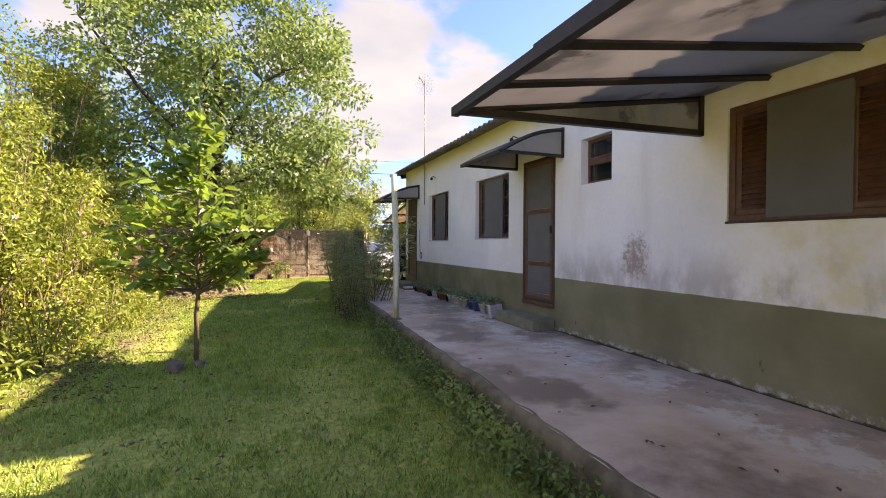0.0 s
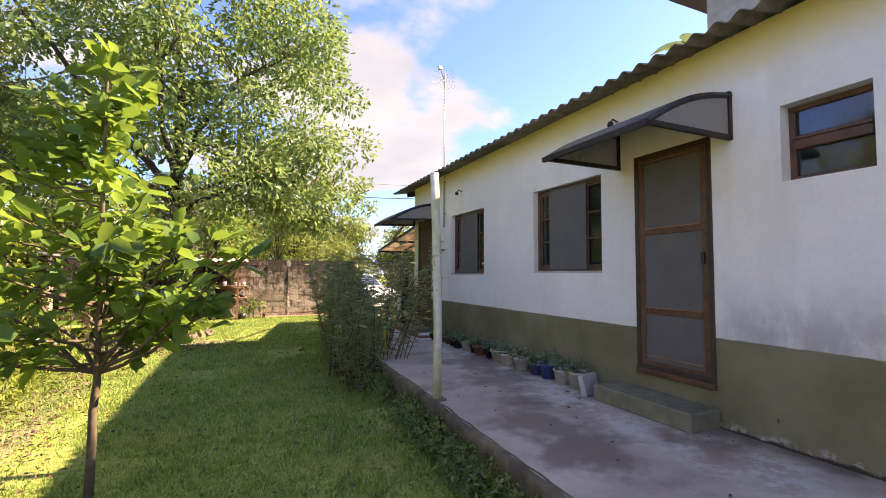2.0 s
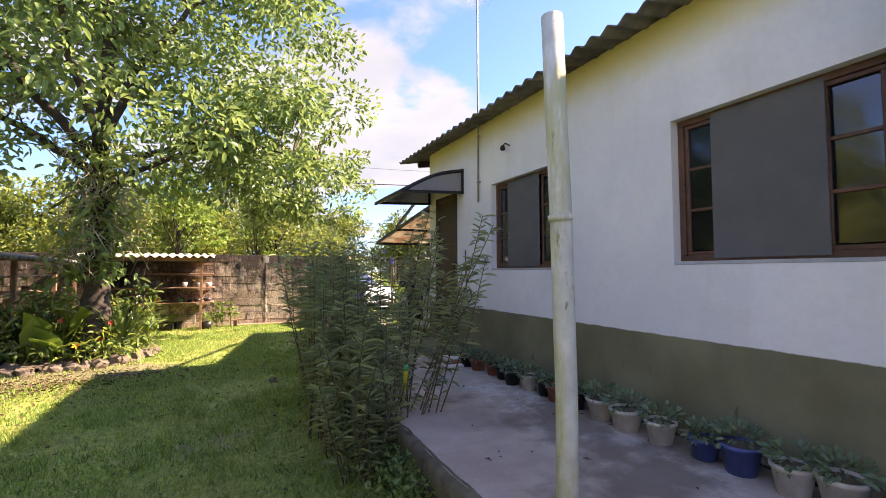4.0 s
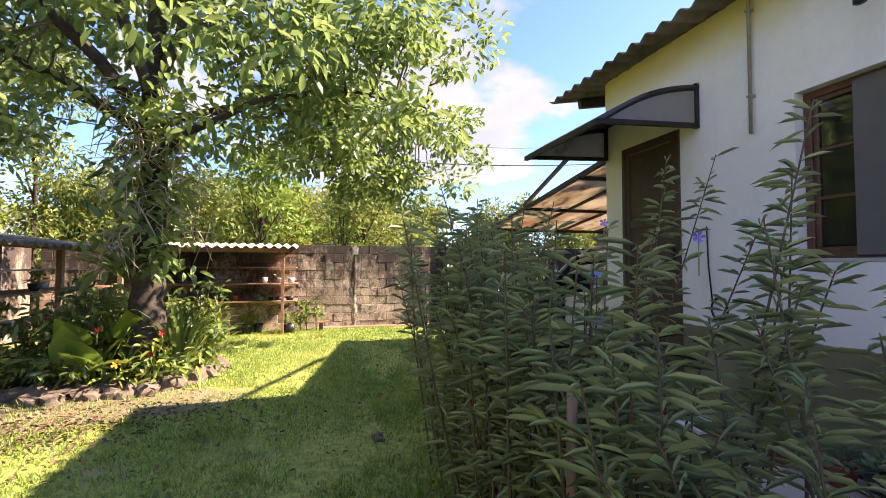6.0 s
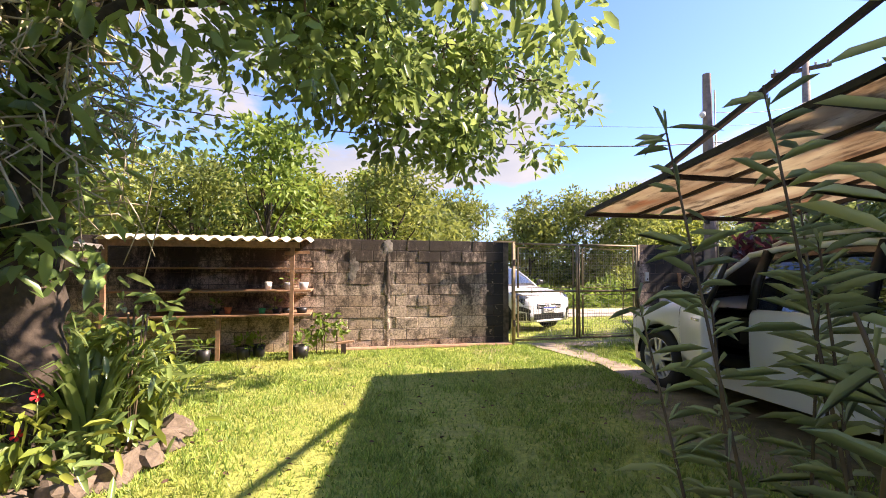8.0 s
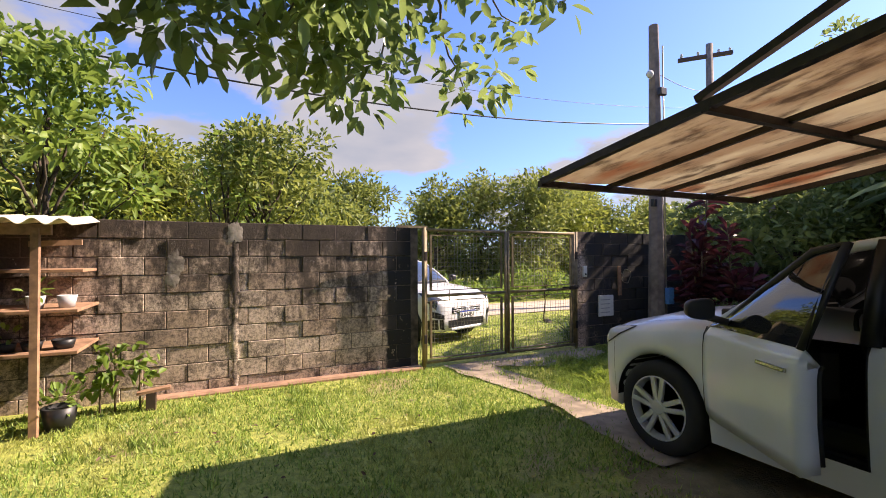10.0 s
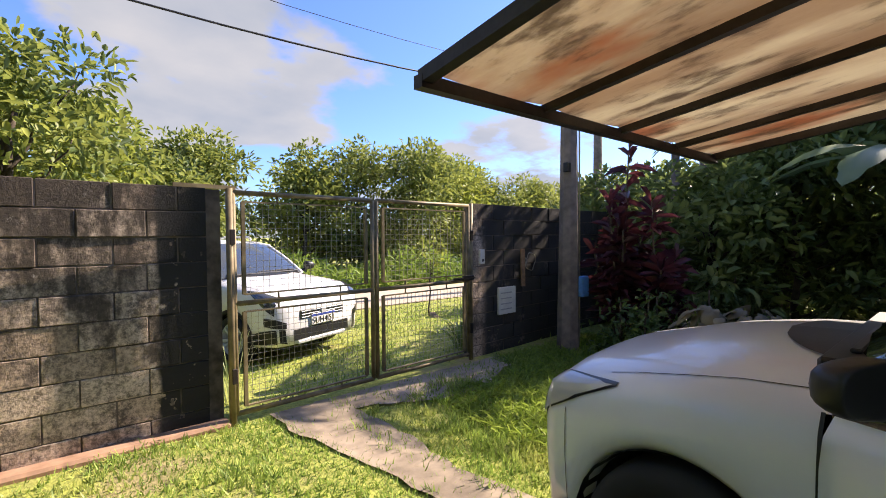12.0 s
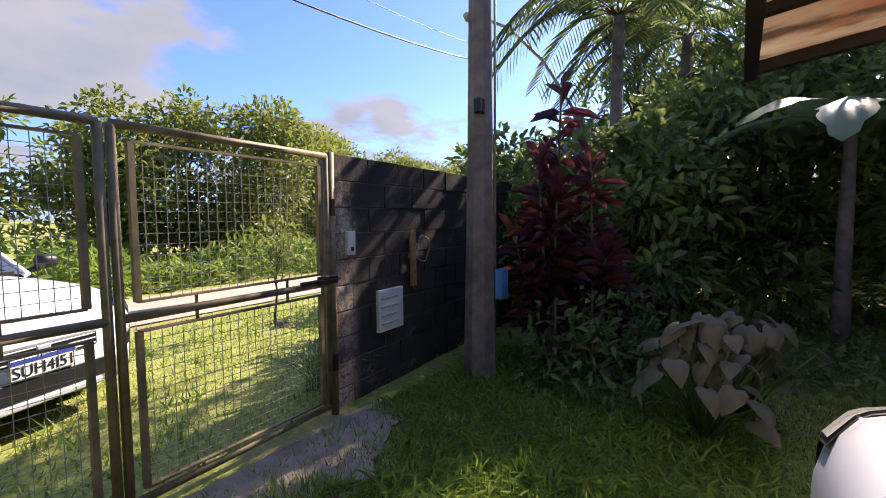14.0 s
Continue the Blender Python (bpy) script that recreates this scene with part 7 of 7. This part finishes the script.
banana((10.3, 15.2, 0.0), 2.45, 1.0, "banana plant with long torn leaves", "banana plants")
for y, h, w in ((11.9, 8.6, 0.8), (9.6, 8.3, 0.8)):
    banana((12.6, y, 0.0), h, w, "tall banana plant behind the house, its tips above the roof", "banana plants")

DARK = ((9.9, 17.1, 2.5, 1.1), (10.9, 16.3, 3.1, 1.2), (12.6, 17.6, 2.8, 1.4), (10.6, 18.9, 2.5, 1.2), (12.0, 15.4, 3.6, 1.5), (13.6, 16.2, 4.2, 1.8), (11.6, 14.0, 4.2, 1.7), (13.2, 13.6, 5.2, 2.0), (10.9, 12.4, 4.6, 1.7), (13.6, 19.4, 2.9, 1.6), (15.2, 18.0, 3.6, 1.9), (12.6, 11.2, 5.0, 2.0), (15.5, 14.5, 6.5, 2.4), (11.2, 20.6, 1.9, 1.1), (16.5, 20.8, 3.2, 1.8), (14.4, 17.9, 6.6, 1.2))
for i, (x, y, h, s) in enumerate(DARK):
    tree("dark dense tree at the shaded side of the plot", (x, y, 0), h, s, 40, M["leaf_shade"], 420 if s < 1.8 else 260, 0.17, 0.06, "tree", 40 + i, "shade_tree", (0.1, 0.1), 0.10, "trees past the carport")
# unseen wall, added to stop light leaking between the trees
wall_e = thing("backdrop_wall", (16.8, 14.0, 0), "dark backdrop wall added behind the trees to close their gaps", "wall", kind="structure")
boxpart("core", M["block"], wall_e, 0.0, 0.15, -10, 8, -0.2, 2.2, 0.01)
n = 16000
p = np.stack([RNG.uniform(7.4, 13.0, n), RNG.uniform(12.5, 17.6, n), 0.1 + 0.22 * RNG.random(n)], 1)
p = p[(p[:, 0] > 8.6) | (p[:, 1] > 16.6)]
tagged(leaves("ground_cover", p, RNG.normal(size=(len(p), 3)) + [0, 0, 0.4], 0.09, 0.035, M["leaf_shade"]), "low dark ground cover under the trees", "ground cover", kind="stuff")

# ---- beyond the wall ----
r = random.Random(21)
FAR = []
for k in range(27):
    FAR.append((-24 + 2.6 * k + r.uniform(-1, 1), 31 + r.uniform(-1.5, 3) + 0.02 * k, r.uniform(3.7, 5.2), r.uniform(1.8, 2.6)))
for k in range(12):
    x = -19 + 1.9 * k + r.uniform(-0.8, 0.8)
    FAR.append((x, 24.0 + r.uniform(-2.2, 2.0), r.uniform(3.7, 4.9) + max(0.0, (-x - 4) * 0.16), r.uniform(1.4, 2.0)))
for x, y, h, s in ((-7.5, 24.0, 8.2, 2.2), (20, 34, 5.6, 2.6), (9.6, 31, 4.9, 1.7), (-13.5, 21.0, 6.5, 2.6), (26, 27, 4.6, 2.6), (33, 24, 5, 2.8), (-9.5, 17.5, 5.0, 2.2), (-9.8, 13.0, 5.5, 2.4), (-9.5, 8.5, 6.0, 2.5), (-9.5, 4.0, 6.0, 2.4), (-8.5, 21.0, 5.0, 2.0)):
    FAR.append((x, y, h, s))
FAR += [(-2.6, 25.6, 4.7, 1.8), (0.4, 26.6, 4.3, 1.8), (2.9, 27.4, 4.0, 1.7), (5.0, 29.0, 3.6, 1.6)]
for i, (x, y, h, s) in enumerate(FAR):
    m = (M["leaf_far"], M["leaf_hedge"], M["leaf_far"])[i % 3]
    tree("leafy woodland tree beyond the wall and road", (x, y, gz(x, y) - 0.02), h, s, 40, m, 230 if y > 27 else 330, 0.22 if y > 27 else 0.17, 0.10, "tree", 100 + i, "woodland_tree", (r.uniform(-0.3, 0.3), 0.0), 0.06, "trees beyond the road")
tree("bright green feathery tree just behind the wall", (-0.9, 20.6, 0.05), 4.5, 1.25, 22, M["leaf_bright"], 420, 0.17, 0.06, "tree", 7, "young_tree", (0.1, 0), 0.4)
tree("slim bright tree behind the wall", (1.3, 22.3, 0.0), 3.9, 0.8, 12, M["leaf_bright"], 420, 0.15, 0.05, "tree", 8, "young_tree", (0.1, 0), 0.4)
n = 26000
p = np.stack([RNG.uniform(-22, 30, n), RNG.uniform(26.0, 30.0, n), np.zeros(n)], 1)
hh = np.array([1.5 * max(0.0, noise.noise(Vector((a * 0.35, b * 0.5, 3)))) + 0.45 for a, b, c in p])
p[:, 2] = hh * RNG.random(n) * smooth01(1, 0, 1)
tagged(leaves("roadside_brush", p, RNG.normal(size=(n, 3)) * [1, 1, 0.6] + [0, 0, 0.8], 0.34, 0.07, M["leaf_bright"]), "rank sunlit grass and brush along the road", "brush", kind="stuff")
tree("small thin tree on the verge outside the gate", (8.1, 21.4, -0.03), 1.5, 0.4, 7, M["leaf_hedge"], 420, 0.12, 0.02, "tree", 9, "verge_tree", (0.02, 0), 0.6)
stone((8.1, 21.3, 0.02), 0.2, "grey stone at the foot of the small tree", "stones in the lawn")
strap_plant("agave", "spiky dark green plant outside the gate", "plant", (6.75, 19.0, 0.08), 40, 0.75, 0.02, M["leaf_tree"], 0.5)
strap_plant("tall_reed", "dry reedy stems beside the white car", "plant", (3.85, 18.85, 0.08), 14, 1.25, 0.006, M["leaf_ruellia"], 0.4)

# ---- grass ----
def blades(name, label, boxes, per, h0, h1, w):
    ps = []
    for x0, x1, y0, y1 in boxes:
        n = int((x1 - x0) * (y1 - y0) * per)
        ps.append(np.stack([RNG.uniform(x0, x1, n), RNG.uniform(y0, y1, n)], 1))
    p = np.concatenate(ps)
    keep = np.ones(len(p), bool)
    for i in range(len(p)):
        x, y = p[i]
        if 1.5 < x < 3.6 and y < 12.0 and x > patio_edge(y) - 0.01:
            keep[i] = False
        elif (x + 1.75) ** 2 / 1.2 + (y - 14.5) ** 2 / 0.92 < 1:
            keep[i] = False
        elif noise.noise(Vector((x * 0.9, y * 0.9, 4.0))) + 0.45 * noise.noise(Vector((x * 3.1, y * 3.1, 7.0))) > 0.30:
            keep[i] = RNG.random() < 0.30
        elif 15.1 < y < 18.4 and 3.2 < x < (9 if y > 16.2 else 4.75):
            t = (18.36 - y) / 3.3
            xc = 4.25 + 0.20 * math.sin(t * 2.2) + t * 0.05
            ww = 0.20 + 0.05 * math.sin(t * 9) + 0.10 * smooth01(t, 0.6, 1.0)
            if xc - ww * (0.8 + 0.5 * noise.noise(Vector((y * 6, 1, 0)))) < x < xc + ww * (0.95 + 0.5 * noise.noise(Vector((y * 6, 8, 0)))) or (y > 18.0 and 4.4 < x < 6.6 and RNG.random() < 0.75):
                keep[i] = RNG.random() < 0.12
        elif y < 16.2 and x > 2.6:
            d = math.hypot((x - 5.4) / 2.3, (y - 13.9) / 2.2) + 0.5 * noise.noise(Vector((x * 2.2, y * 2.2, 2.0)))
            keep[i] = RNG.random() < 0.04 + 0.96 * smooth01(d, 0.75, 1.15)
        elif ((x + 1.7) / 1.7) ** 2 + ((y - 13.25) / 0.62) ** 2 + 0.6 * noise.noise(Vector((x * 3, y * 3, 6.0))) < 0.9:
            keep[i] = RNG.random() < 0.2
    p = p[keep]
    n = len(p)
    z = np.array([gz(x, y) for x, y in p])
    h = h0 + (h1 - h0) * RNG.random(n) ** 1.6
    h *= np.array([0.75 + 1.1 * max(0.0, noise.noise(Vector((x * 2.6, y * 2.6, 1.0))) + 0.6 * noise.noise(Vector((x * 9.0, y * 9.0, 3.0)))) for x, y in p])
    a = RNG.uniform(0, 6.283, n)
    lean = RNG.uniform(0.1, 0.9, n) * h
    b = RNG.uniform(0, 6.283, n)
    base = np.stack([p[:, 0], p[:, 1], z - 0.005], 1)
    s = np.stack([np.cos(a), np.sin(a), np.zeros(n)], 1) * (w * (0.6 + 0.8 * RNG.random(n)))[:, None]
    tip = base + np.stack([np.cos(b) * lean, np.sin(b) * lean, h], 1)
    v = np.stack([base - s, base + s, tip], 1).reshape(-1, 3)
    tagged(raw(name, v, np.arange(3 * n).reshape(-1, 3), M["grass"]), label, "grass", kind="stuff")


blades("grass", "short lawn grass with worn patches", [(-3.2, 1.9, -0.6, 14.0), (-3.0, 4.2, 14.0, 18.35), (1.2, 4.2, 11.6, 14.0), (4.2, 8.6, 15.2, 18.35)], 2900, 0.02, 0.075, 0.0065)
blades("long_grass", "longer grass on the verge and by the gate", [(-1.0, 13.0, 18.6, 23.0)], 420, 0.03, 0.10, 0.009)
blades("tall_grass", "rank grass growing past the path", [(4.9, 8.6, 16.2, 18.3), (4.4, 5.2, 16.4, 17.9)], 1900, 0.03, 0.11, 0.0065)
n = 11000
p = np.stack([RNG.uniform(5.2, 8.7, n), RNG.uniform(15.9, 18.3, n), np.zeros(n)], 1)
p = p[(p[:, 1] < 17.75 + 0.1 * np.sin(p[:, 0] * 9)) | (p[:, 0] > 6.6)]
p[:, 2] = 0.11 + 0.03 * RNG.random(len(p))
tagged(leaves("broad_grass", p, RNG.normal(size=(len(p), 3)) * [0.8, 0.8, 0.2] + [0, 0, 0.55], 0.07 + 0.08 * RNG.random(len(p)), 0.013, M["leaf_lush"]), "lush broad-bladed grass in the shade", "grass", kind="stuff")
n = 11000
yy = RNG.uniform(0.5, 8.6, n)
p = np.stack([np.array([patio_edge(v) for v in yy]) - np.abs(RNG.normal(0, 0.13, n)) + 0.03, yy, 0.02 + 0.26 * RNG.random(n) ** 2], 1)
keep = np.array([noise.noise(Vector((0, v * 1.4, 2))) > -0.30 for v in yy])
tagged(leaves("edge_weed", p[keep], RNG.normal(size=(keep.sum(), 3)) + [-0.4, 0, 0.4], 0.045, 0.022, M["leaf_tree"]), "creeping weeds along the patio's broken edge", "weed", kind="stuff")
n = 700
p = np.stack([RNG.uniform(-3.0, 3.0, n), RNG.uniform(1.0, 17.5, n), np.zeros(n)], 1)
p = p[(p[:, 0] < 1.4) | (p[:, 1] > 12.5)]
p = np.concatenate([p, np.stack([RNG.normal(-2.0, 0.45, 1600), RNG.uniform(5.0, 12.6, 1600), np.zeros(1600)], 1), np.stack([RNG.normal(-1.4, 0.9, 900), RNG.normal(12.6, 0.35, 900), np.zeros(900)], 1)])
p[:, 2] = [gz(x, y) + 0.035 for x, y, z in p]
tagged(leaves("leaf_litter", p, RNG.normal(size=(len(p), 3)) * [1, 1, 0.15], 0.045, 0.022, M["litter"]), "scattered fallen brown leaves on the lawn", "leaf litter", kind="stuff")

# ---- blocks of the walls ----
lay_blocks(wall_n, -4.6, 3.70)
lay_blocks(wall_n2, 6.50, 9.9)
